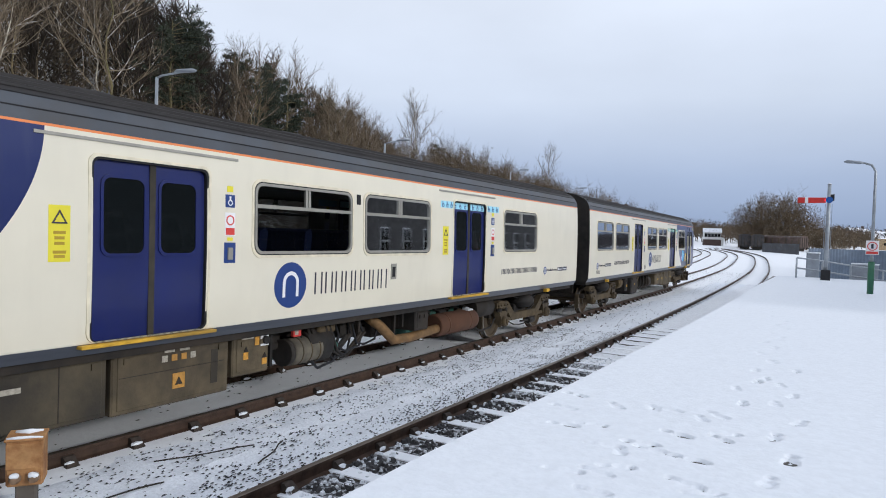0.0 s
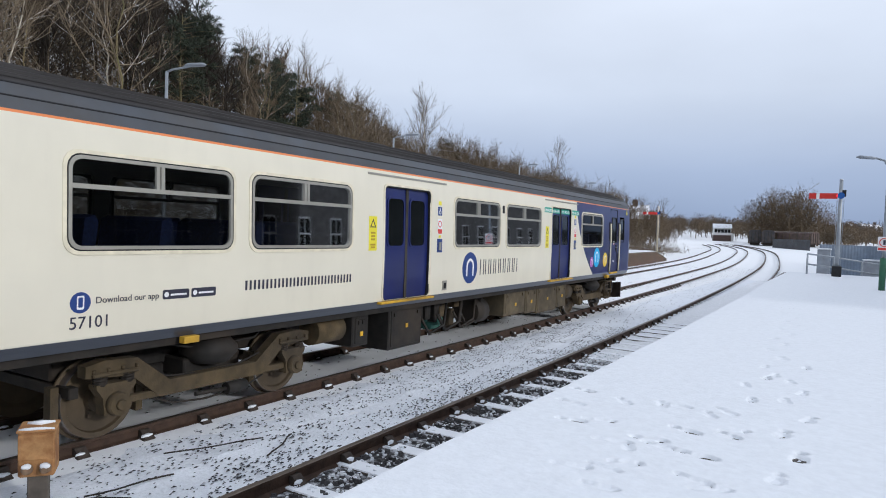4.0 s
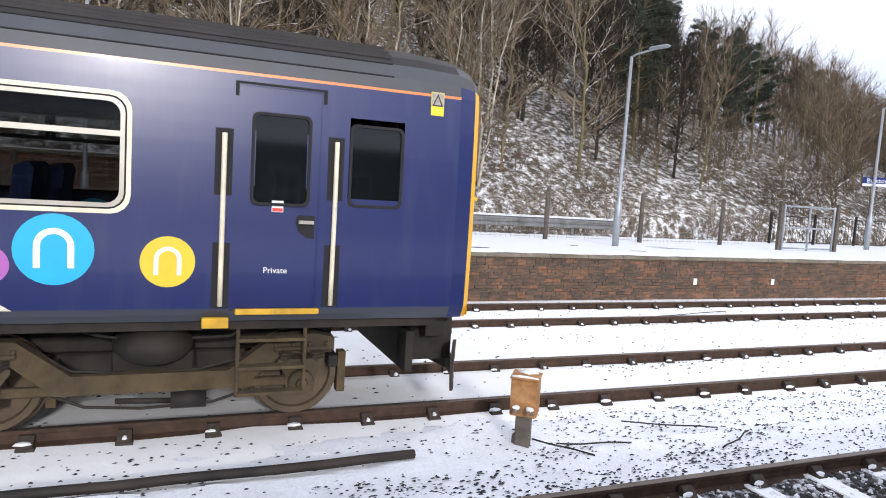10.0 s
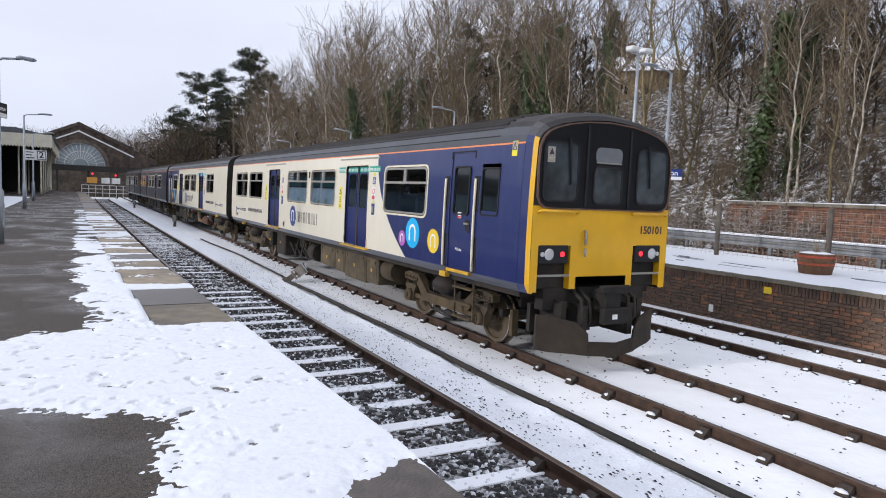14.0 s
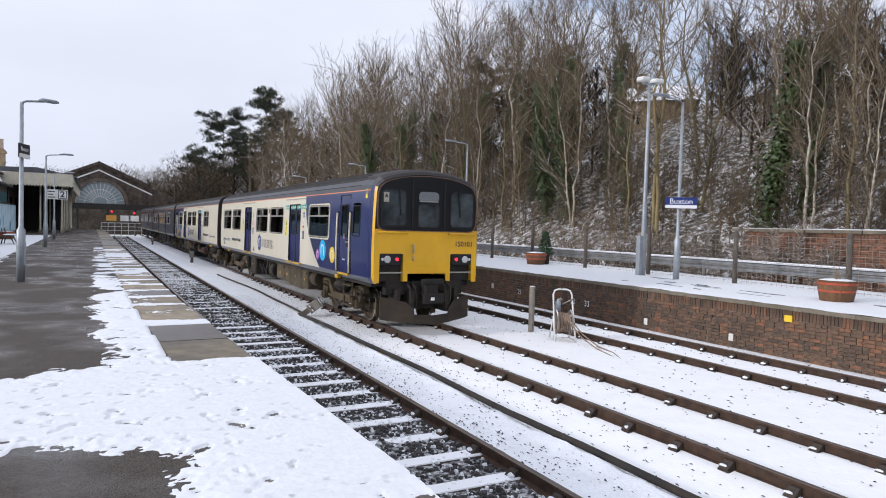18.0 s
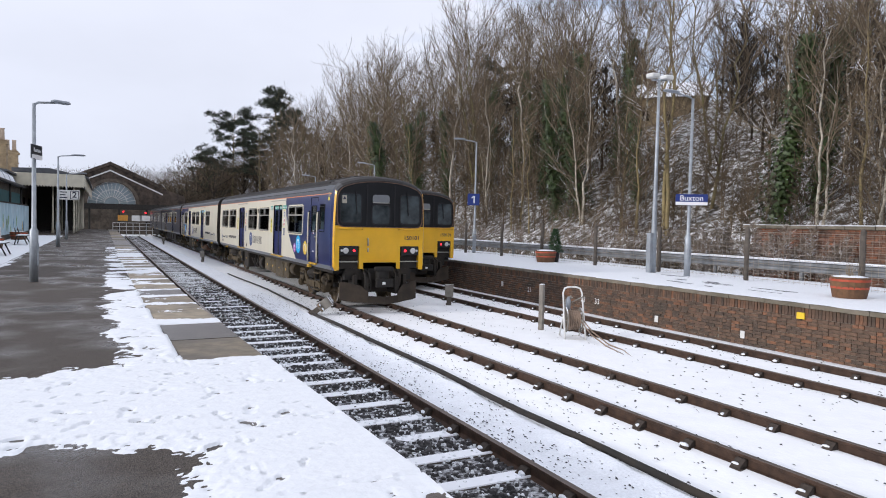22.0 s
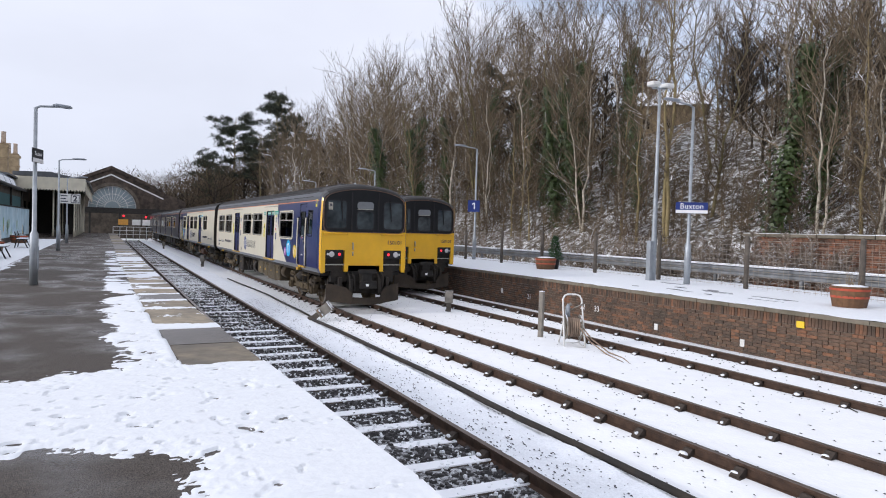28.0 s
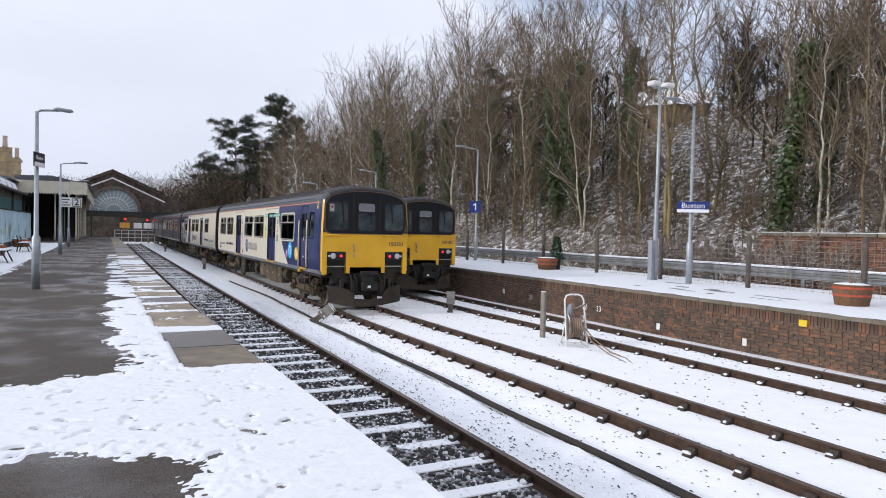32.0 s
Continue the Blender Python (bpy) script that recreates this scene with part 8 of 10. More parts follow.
def number_board(x, y, z, deg, text, w, mat, ink, label):
    t = empty("platform_sign", pose(x, y, z, 0, 0, deg), label=label, category="sign")
    bm = bmesh.new()
    box(bm, -w / 2, w / 2, -0.02, 0.02, -0.3, 0.3, 0.006)
    part("board", bm, mat, t)
    if text == "1":
        bm = bmesh.new()
        prism(bm, [(0.0, -0.17), (0.06, -0.17), (0.06, 0.18), (0.0, 0.18), (-0.1, 0.12), (-0.1, 0.065), (0.0, 0.105)], "y", -0.027, -0.019)
        part("number", bm, ink, t)
    else:
        letters("number", text, 0.5, pose(w / 2 - 0.28, -0.022, 0, 90, 0, 0), ink, t, bold=0.012)
        bm = bmesh.new()
        ring_prism(bm, rounded(w / 2 - 0.52, w / 2 - 0.04, -0.26, 0.26, 0.03), rounded(w / 2 - 0.48, w / 2 - 0.08, -0.22, 0.22, 0.02), "y", -0.027, -0.019)
        part("number_border", bm, ink, t)
    if w > 1:
        bm = bmesh.new()
        for k, (a, b) in enumerate(((-0.5, -0.12), (-0.5, -0.2), (-0.5, -0.1))):
            box(bm, a, b, -0.026, -0.02, 0.14 - 0.17 * k, 0.2 - 0.17 * k)
        part("print", bm, ink, t)
    return t


number_board(15.82, 30.35, 3.75, -30, "1", 0.62, M_BLUE_SIGN, M_WPRINT, "navy board with the platform number in white")
number_board(-3.21, 47.5, 3.72, 0, "2", 1.14, M_WHITEP, M_INK, "white direction board with a large platform number")


def flood_mast(x, y):
    t = empty("floodlight_mast", pose(x, y, PZ), label="tall grey mast carrying two floodlights", category="mast")
    bm = bmesh.new()
    tube(bm, [(0, 0, -0.05), (0, 0, 1.3), (0, 0, 3.3), (0, 0, 6.4)], [0.1, 0.095, 0.065, 0.045], 10)
    part("pole", bm, M_GALV, t)
    bm = bmesh.new()
    box(bm, -0.24, -0.1, -0.09, 0.09, 0.0, 1.35, 0.01)
    part("fuse_cabinet", bm, M_GALV, t)
    bm = bmesh.new()
    tube(bm, [(-0.32, 0.0, 6.36), (0.32, 0.0, 6.42)], 0.03, 6)
    part("crossbar", bm, M_GALV, t)
    for s in (-1, 1):
        bm = bmesh.new()
        box(bm, s * 0.3 - 0.17, s * 0.3 + 0.17, -0.2, 0.14, 6.42, 6.56, 0.03)
        part("floodlight", bm, M_WHITEP, t, "white floodlight housing")
    return t


flood_mast(15.05, 16.75)


def barrel_planter(x, y, z, r=0.38, plant_twigs=True, label="half-barrel planter with red hoops and snow on top"):
    t = empty("barrel_planter", pose(x, y, z), label=label, category="planter", group="barrel planters")
    for k in range(20):
        a = 2 * math.pi * k / 20
        bm = bmesh.new()
        w = 2 * math.pi * r / 20 * 0.49
        vs = []
        for zz, rr in ((0.0, r * 0.82), (0.28, r * 0.96), (0.5, r)):
            for u, o in ((-w, 0.0), (w, 0.0), (w, -0.025), (-w, -0.025)):
                vs.append(bm.verts.new(((rr + o) * math.cos(a) - u * math.sin(a), (rr + o) * math.sin(a) + u * math.cos(a), zz)))
        for i in range(2):
            for j in range(4):
                bm.faces.new((vs[4 * i + j], vs[4 * i + (j + 1) % 4], vs[4 * i + 4 + (j + 1) % 4], vs[4 * i + 4 + j]))
        bm.faces.new(vs[8:12])
        part("stave", bm, M_BARREL, t)
    for zz, rr in ((0.235, 0.93), (0.4, 0.985)):
        bm = bmesh.new()
        n = 28
        ri = [[bm.verts.new((r * rr * k_ * math.cos(2 * math.pi * i / n), r * rr * k_ * math.sin(2 * math.pi * i / n), zz + dz)) for i in range(n)] for k_, dz in ((1.0, 0), (1.03, 0), (1.045, 0.05), (1.0, 0.05))]
        for a_, b_ in zip(ri, ri[1:]):
            for i in range(n):
                bm.faces.new((a_[i], a_[(i + 1) % n], b_[(i + 1) % n], b_[i]))
        part("hoop", bm, M_HOOP, t, "red-painted hoop")
    bm = bmesh.new()
    tube(bm, [(0, 0, 0.42), (0, 0, 0.5), (0, 0, 0.53)], [r * 0.93, r * 0.93, r * 0.5], 20)
    part("snow_top", bm, M_SNOW, t)
    if plant_twigs:
        g = Growth()
        rr = random.Random(int(x * 100))
        for k in range(40):
            d = way(rr, rr.uniform(0, 6.28), radians(rr.uniform(20, 85)))
            g.twig(Vector((rr.uniform(-0.15, 0.15), rr.uniform(-0.15, 0.15), 0.48)), d, rr.uniform(0.15, 0.42), 0.008)
        raw("dead_plant", g.v, g.f, M_TWIG2, t)
    return t


barrel_planter(13.8, 9.4, PZ, 0.4)
barrel_planter(13.9, -3.4, PZ, 0.4)
barrel_planter(14.9, 22.6, PZ, 0.42, False)
for x, y in ((-5.65, 26.0), (-6.0, 37.8), (-6.2, 51.0)):
    barrel_planter(x, y, NEAR_TOP + 0.02, 0.5)


def small_conifer(x, y):
    t = empty("potted_conifer", pose(x, y, PZ), label="small snow-dusted conifer in a dark pot", category="shrub")
    bm = bmesh.new()
    tube(bm, [(0, 0, 0), (0, 0, 0.45)], [0.16, 0.2], 14)
    part("pot", bm, M_BLACKIRON, t)
    g = Growth()
    r = random.Random(3)
    for k in range(1500):
        u = r.random()
        n = way(r, r.uniform(0, 6.28), r.uniform(-0.2, 1.0))
        rad = 0.36 * (1.05 - u) ** 0.7 * r.uniform(0.5, 1.0)
        g.twig(Vector((n.x * rad, n.y * rad, 0.42 + 0.95 * u)), n, r.uniform(0.05, 0.12), 0.018)
    raw("foliage", g.v, g.f, M_CONIFER, t)
    return t


small_conifer(15.35, 22.6)


def mesh_fence():
    t = empty("wire_fence", label="weathered posts with rusty wire mesh along the platform's back", category="fence")
    ys_ = [-17 + 3.4 * k for k in range(18)]
    proto = None
    for k, y in enumerate(ys_):
        if proto is None:
            bm = bmesh.new()
            tube(bm, [(0, 0, -0.1), (0, 0, 1.55), (0, 0, 1.62)], [0.075, 0.07, 0.03], 7)
            proto = o = part("post", bm, M_POSTDARK, t)
        else:
            o = shared("post", proto, t)
        o.matrix_basis = pose(15.6 + 0.05 * math.sin(y), y, FAR_TOP, 0, 0, y * 40)
    vs, fs = [], []

    def wire(a, b, w):
        q = len(vs)
        ax = Vector(b) - Vector(a)
        s = ax.cross(Vector((1, 0, 0))).normalized() * w
        vs.extend([tuple(Vector(a) - s), tuple(Vector(a) + s), tuple(Vector(b) + s), tuple(Vector(b) - s)])
        fs.append((q, q + 1, q + 2, q + 3))
    for z in np.arange(1.05, 2.5, 0.15):
        for y in np.arange(-18, 42, 4.0):
            wire((15.65, y, z + 0.01 * math.sin(y)), (15.65, y + 4, z + 0.01 * math.sin(y + 4)), 0.0048)
    for y in np.arange(-18, 42, 0.16):
        wire((15.651, y, 1.0), (15.651, y + 0.02, 2.42), 0.004)
    tagged(raw("wire_mesh", vs, fs, material("rusty_wire", (0.3, 0.26, 0.22), 0.8, 0.3, vary=0.3, scale=3), t), kind="stuff")
    return t


mesh_fence()


def rail_fence():
    t = empty("bar_fence", label="black bar fence at the back of the far platform", category="fence")
    y = -21.0
    bm = None
    proto = protob = None
    while y > -62:
        x = 17.0 + bend(y)
        if proto is None:
            bm = bmesh.new()
            box(bm, -0.04, 0.04, -0.04, 0.04, -0.2, 1.25, 0.004)
            proto = o = part("post", bm, M_BLACKIRON, t)
        else:
            o = shared("post", proto, t)
        zf = FAR_TOP
        o.matrix_basis = pose(x, y, zf)
        for k in range(1, 12):
            yy = y - 2.4 * k / 12
            if protob is None:
                bm = bmesh.new()
                box(bm, -0.007, 0.007, -0.007, 0.007, 0.1, 1.1)
                protob = o = part("bar", bm, M_BLACKIRON, t)
            else:
                o = shared("bar", protob, t)
            o.matrix_basis = pose(17.0 + bend(yy), yy, zf)
        for z in (0.12, 1.12):
            bm = bmesh.new()
            y2 = y - 2.4
            tube(bm, [(x, y, zf + z), (17.0 + bend(y2), y2, zf + z)], 0.022, 5)
            part("top_rail", bm, M_BLACKIRON, t)
        y -= 2.4
    return t


rail_fence()


def steel_gate():
    t = empty("metal_gate", pose(14.4, -18.4, FAR_TOP), label="grey tubular steel gate with mesh, closed", category="gate")
    for y in (0.0, -1.15, -2.3):
        bm = bmesh.new()
        tube(bm, [(0, y, 0), (0, y, 1.55)], 0.035, 6)
        part("upright", bm, M_GREYPAINT, t)
    for z in (0.12, 0.8, 1.5):
        bm = bmesh.new()
        tube(bm, [(0, 0, z), (0, -2.3, z)], 0.028, 6)
        part("cross_bar", bm, M_GREYPAINT, t)
    bm = bmesh.new()
    box(bm, -0.06, 0.06, -2.5, -2.38, 0, 1.65, 0.01)
    part("gate_post", bm, M_POSTDARK, t)
    bm = bmesh.new()
    box(bm, -0.06, 0.06, 0.1, 0.22, 0, 1.65, 0.01)
    part("gate_post", bm, M_POSTDARK, t)
    return t


steel_gate()


def crash_barrier():
    t = empty("crash_barrier", label="galvanised roadside crash barrier capped with snow", category="barrier")
    prof = [(0.0, -0.16), (-0.07, -0.12), (-0.07, -0.05), (0.0, -0.02), (0.0, 0.02), (-0.07, 0.05), (-0.07, 0.12), (0.0, 0.16)]
    for k, y in enumerate(np.arange(-14, 52, 3.2)):
        bm = bmesh.new()
        a, b = [[bm.verts.new((17.55 + u, yy, 1.38 + v)) for u, v in prof] for yy in (y, y + 3.21)]
        for i in range(7):
            bm.faces.new((a[i], a[i + 1], b[i + 1], b[i]))
        part("beam", bm, M_OLDGALV, t)
        bm = bmesh.new()
        box(bm, 17.56, 17.66, y + 1.55, y + 1.65, 0.5, 1.48, 0.006)
        part("support_post", bm, M_OLDGALV, t)
        bm = bmesh.new()
        box(bm, 17.45, 17.6, y + 0.01, y + 3.2, 1.535, 1.6, 0.02)
        part("snow_cap", bm, M_SNOW, t)
    return t


crash_barrier()


def brick_rows(name, parent, x_of, y0, y1, z0, courses, mat, depth=0.1, skip=None):
    """Bricks as joined real geometry, proud of the mortar."""
    vs, fs = [], []
    r = random.Random(int(y0 * 10) + courses)
    for c in range(courses):
        z, y = z0 + c * 0.077, y0 - (0.115 if c % 2 else 0)
        while y < y1:
            w = 0.225 if r.random() < 0.75 else 0.11
            if not (skip and skip(c, y)):
                x = x_of(y) - r.uniform(0.0, 0.012)
                q = len(vs)
                vs += [(x, y, z), (x, y + w, z), (x, y + w, z + 0.066), (x, y, z + 0.066), (x + depth, y, z), (x + depth, y + w, z), (x + depth, y + w, z + 0.066), (x + depth, y, z + 0.066)]
                fs += [(q, q + 3, q + 2, q + 1), (q, q + 1, q + 5, q + 4), (q + 3, q + 7, q + 6, q + 2), (q, q + 4, q + 7, q + 3), (q + 1, q + 2, q + 6, q + 5)]
            y += w + 0.01
    return tagged(raw(name, vs, fs, mat, parent), kind="stuff")


M_BRICK_RUN = island_brick("weathered_brick_run", (0.078, 0.056, 0.042), (0.15, 0.09, 0.058), (0.045, 0.038, 0.03))
brick_rows("far_brickwork", PLATFORM_FAR, wall_x, -72, 60, -0.28, 15, M_BRICK_RUN, skip=lambda c, y: (6.5 < y < 11.3 and c > 0) or (y > 2 and c > 11) or -0.28 + 0.077 * c > far_top(y) - 0.12)


def soldier_course():
    # bricks on end below the coping
    vs, fs = [], []
    r = random.Random(77)
    y = 2.0
    while y < 60:
        if not 6.5 < y < 11.3:
            x = wall_x(y) - r.uniform(0.0, 0.012)
            z0, z1, w, q = 0.645, min(0.865, FAR_TOP - 0.09), 0.066, len(vs)
            vs += [(x + dx, y + dy, z) for dx in (0, 0.1) for dy, z in ((0, z0), (w, z0), (w, z1), (0, z1))]
            fs += [(q, q + 3, q + 2, q + 1), (q, q + 1, q + 5, q + 4), (q + 3, q + 7, q + 6, q + 2), (q, q + 4, q + 7, q + 3), (q + 1, q + 2, q + 6, q + 5)]
        y += 0.076
    tagged(raw("soldier_course", vs, fs, M_BRICK_RUN, PLATFORM_FAR), kind="stuff")


soldier_course()


def retaining_wall():
    t = empty("retaining_wall", label="red brick retaining wall with pale coping below the bank", category="wall", kind="structure")
    bm = bmesh.new()
    box(bm, 20.95, 21.6, -9, 17.5, 0.4, 2.58)
    part("wall_core", bm, M_MORTAR, t)
    brick_rows("brickwork", t, lambda y: 20.93, -9, 17.5, 0.55, 26, island_brick("orange_brick_run", (0.1, 0.05, 0.034), (0.2, 0.095, 0.056), (0.07, 0.05, 0.038)))
    y = -9.0
    while y < 17.5:
        bm = bmesh.new()
        box(bm, 20.86, 21.65, y, y + 0.98, 2.55, 2.67, 0.015)
        cs = part("coping_stone", bm, M_STONE, t)
        bm = bmesh.new()
        box(bm, 20.88, 21.64, y, y + 1.0, 2.67, 2.7 + 0.012 * math.sin(7 * y), 0.012)
        part("snow_cap", bm, M_SNOW, cs)
        y += 1.0
    return t


retaining_wall()


def marker_plates():
    for y, z in ((10.58, -0.04), (13.27, -0.05), (21.0, 0.2), (-12.7, 0.2), (-15.5, 0.2), (-20.5, 0.3), (-23.3, 0.3), (-1.5, 0.3), (2.0, 0.3)):
        bm = bmesh.new()
        box(bm, wall_x(y) - 0.035, wall_x(y) - 0.014, y, y + 0.12, z, z + 0.17, 0.003)
        tagged(link("marker_plate", bm, M_WHITEP), "small white plate fixed to the platform wall", "marker plate", "wall plates")
    bm = bmesh.new()
    box(bm, wall_x(9.2) - 0.05, wall_x(9.2) - 0.014, 9.13, 9.31, 0.6, 0.74, 0.005)
    tagged(link("reflector", bm, M_GOLD), "yellow reflector on the platform wall", "reflector")


marker_plates()


def lineside_box(x, y, z, mat, lean, spin, label, caps=True, s=1.0):
    """A box on a stub post, with two cable glands."""
    t = empty("lineside_box", pose(x, y, z, lean, 0, spin), label=label, category="lineside box")
    bm = bmesh.new()
    box(bm, -0.085 * s, 0.085 * s, -0.06, 0.06, -0.25, 0.42 * s, 0.01)
    part("stub_post", bm, M_POSTDARK, t)
    bm = bmesh.new()
    box(bm, -0.15 * s, 0.15 * s, -0.11, 0.11, 0.36 * s, 0.80 * s, 0.015)
    part("case", bm, mat, t)
    bm = bmesh.new()
    box(bm, -0.16 * s, 0.16 * s, -0.125, 0.12, 0.79 * s, 0.815 * s, 0.006)
    box(bm, -0.145 * s, 0.145 * s, -0.122, -0.108, 0.53 * s, 0.77 * s, 0.004)
    part("lid", bm, mat, t)
    bm = bmesh.new()
    box(bm, -0.12 * s, -0.02 * s, -0.045, 0.045, -0.3, 0.1, 0.02)
    part("foot_wedge", bm, M_POSTDARK, t)
    if caps:
        for u in (-0.07, 0.08):
            bm = bmesh.new()
            tube(bm, [(u * s, -0.1, 0.45 * s), (u * s, -0.14, 0.45 * s), (u * s, -0.145, 0.45 * s), (u * s, -0.19, 0.45 * s)], [0.045, 0.045, 0.026, 0.024], 10)
            g = part("cable_gland", bm, M_GLAND, t, "rusty cable gland")
            bm = bmesh.new()
            bmesh.ops.create_icosphere(bm, subdivisions=2, radius=0.036)
            for v in bm.verts:
                k = 1 + 0.35 * noise.noise(v.co * 30 + Vector((u * 50, x, y)))
                v.co = Vector((u * s + v.co.x * 1.1 * k, -0.15 + v.co.y * k, 0.485 * s + v.co.z * 0.6 * k))
            part("snow_lump", bm, M_SNOW, g)
        bm = bmesh.new()
        tube(bm, [(-0.14 * s, -0.1, 0.815 * s), (-0.05 * s, -0.105, 0.822 * s), (0.06 * s, -0.1, 0.82 * s), (0.15 * s, -0.102, 0.815 * s)], [0.012, 0.016, 0.014, 0.01], 6)
        tube(bm, [(-0.1 * s, 0.06, 0.81 * s), (0.02 * s, 0.03, 0.82 * s), (0.12 * s, 0.07, 0.812 * s)], [0.02, 0.03, 0.015], 6)
        part("snow_edge", bm, M_SNOW, t)
    return t


lineside_box(4.07, -3.2, -0.17, M_RUSTBOX, 4, -128, "rust-streaked box on a stub post beside the track", True, 0.9)
lineside_box(8.28, -3.3, -0.17, M_CONC, 0, -100, "weathered grey box on a stub post between tracks")
lineside_box(8.54, 18.9, -0.17, M_CONC, 0, -30, "weathered grey box on a stub post between tracks", False, 0.85)
lineside_box(3.95, 18.5, -0.2, M_CONC, 0, -25, "grey box on a post, leaning far over", True, 0.9).rotation_euler = (radians(10), radians(52), radians(-25))
lineside_box(4.1, 43.0, -0.17, M_CONC, 0, -25, "small grey box on a post by the track", False, 0.8)
lineside_box(4.0, 72.0, -0.17, M_CONC, 0, -25, "small grey box on a post by the track", False, 0.8)


def marker_post():
    bm = bmesh.new()
    box(bm, -0.05, 0.05, -0.06, 0.06, -0.2, 1.18, 0.012)
    o = link("marker_post", bm, M_CONC)
    o.matrix_basis = pose(8.41, 13.7, -0.17, 1, -1, 20)
    tagged(o, "lichened concrete post between the tracks", "post")


marker_post()


def hose_reel():
    t = empty("hose_reel", pose(8.45, 12.5, -0.17, 0, 0, -25), label="white tubular hose reel cart standing in the snow", category="hose reel")
    for s in (-1, 1):
        bm = bmesh.new()
        tube(bm, [(s * 0.24, -0.3, 0.02), (s * 0.23, -0.1, 0.5), (s * 0.22, 0.12, 1.08), (s * 0.18, 0.14, 1.17), (s * 0.1, 0.145, 1.2), (0, 0.145, 1.2)], 0.021, 7)
        part("frame_tube", bm, M_WHITEP, t)
        bm = bmesh.new()
        tube(bm, [(s * 0.24, 0.34, 0.02), (s * 0.22, 0.0, 0.55)], 0.019, 6)
        tube(bm, [(s * 0.24, -0.3, 0.03), (s * 0.24, 0.34, 0.03)], 0.017, 6)
        part("leg_tube", bm, M_WHITEP, t)
        bm = bmesh.new()
        ring_prism(bm, disc(0, 0.45, 0.29, 20), disc(0, 0.45, 0.255, 20), "x", s * 0.17 - 0.012, s * 0.17 + 0.012)
        for k in range(3):
            a = k * math.pi / 3 + 0.3
            tube(bm, [(s * 0.17, 0.27 * math.cos(a), 0.45 + 0.27 * math.sin(a)), (s * 0.17, -0.27 * math.cos(a), 0.45 - 0.27 * math.sin(a))], 0.013, 5)
        part("reel_flange", bm, M_CONC, t)
    bm = bmesh.new()
    tube(bm, [(-0.24, -0.3, 0.03), (0.24, -0.3, 0.03)], 0.017, 6)
    tube(bm, [(-0.24, 0.34, 0.03), (0.24, 0.34, 0.03)], 0.017, 6)
    part("cross_tube", bm, M_WHITEP, t)
    bm = bmesh.new()
    pts = [(-0.145 + 0.29 * abs((k / 90) % 2 - 1), (0.17 + 0.0002 * k) * math.cos(k * 0.42), 0.45 + (0.17 + 0.0002 * k) * math.sin(k * 0.42)) for k in range(300)]
    tube(bm, pts, 0.017, 5)
    part("coiled_hose", bm, material("dirty_hose", (0.25, 0.18, 0.13), 0.7, vary=0.3, scale=6), t, "brown coiled hose")
    bm = bmesh.new()
    tube(bm, [(-0.1, 0.1, 0.5), (-0.12, 0.16, 0.9), (-0.02, 0.12, 0.98)], 0.045, 8)
    tube(bm, [(-0.02, 0.1, 0.85), (0.25, 0.02, 1.0)], 0.018, 6)
    part("hose_coupling", bm, M_CONC, t, "grey hose coupling")
    bm = bmesh.new()
    tube(bm, [(0.1, -0.1, 0.6), (0.35, -0.4, 0.25), (0.6, -0.9, 0.05), (0.75, -1.5, 0.03), (0.7, -2.2, 0.02)], 0.016, 5)
    tube(bm, [(0.05, -0.1, 0.58), (0.3, -0.5, 0.2), (0.5, -1.1, 0.04), (0.6, -1.9, 0.03)], 0.016, 5)
    part("loose_hose", bm, material("dirty_hose", (0.25, 0.18, 0.13)), t)
    bm = bmesh.new()
    tube(bm, [(-0.1, 0.1, 0.62), (-0.1, 0.1, 0.9), (-0.1, 0.1, 0.98)], [0.06, 0.06, 0.02], 8)
    part("nozzle", bm, M_GREYPAINT, t)
    return t


hose_reel()
# numbers painted on the platform wall
for text, y in (("21", 19.3), ("22", 16.4), ("33", 15.75)):
    letters("painted_number", text, 0.24, pose(wall_x(y) - 0.02, y, 0.22, 90, 0, -90), M_WPRINT, PLATFORM_FAR)


def cable_line(name, pts, r, mat, label, cat):
    bm = bmesh.new()
    fine = []
    for a, b in zip(pts, pts[1:]):
        for k in range(6):
            u = k / 6
            fine.append((a[0] + (b[0] - a[0]) * u + 0.02 * math.sin(7 * u + a[1]), a[1] + (b[1] - a[1]) * u, a[2] + (b[2] - a[2]) * u))
    fine.append(pts[-1])
    tube(bm, fine, r, 6)
    return tagged(link(name, bm, mat), label, cat)


cable_line("trackside_cable", [(3.9, 18, -0.12), (3.98, 12, -0.13), (3.88, 7, -0.12), (3.95, 2.5, -0.13), (3.9, 0.5, -0.12), (3.97, -2.0, -0.12)], 0.045, M_MUCK2, "dark cable lying on the snow beside the track", "cable")
cable_line("trackside_cable", [(4.05, 19, -0.14), (4.2, 25, -0.15), (4.0, 33, -0.15)], 0.03, M_MUCK2, "thin dark cable half buried in snow", "cable")
for a, b in (((4.05, -3.3, -0.12), (3.6, -3.75, -0.15)), ((3.9, -3.5, -0.13), (3.75, -4.3, -0.13)), ((4.3, -4.6, -0.13), (3.9, -5.6, -0.13)), ((3.4, -5.2, -0.13), (3.75, -5.9, -0.13)), ((9.6, -9.5, -0.1), (10.0, -11.8, -0.1)), ((8.9, 6.2, -0.12), (9.5, 7.4, -0.12))):
    cable_line("trackside_cable", [a, b], 0.009, M_MUCK2, "short length of black cable on the snow", "cable")


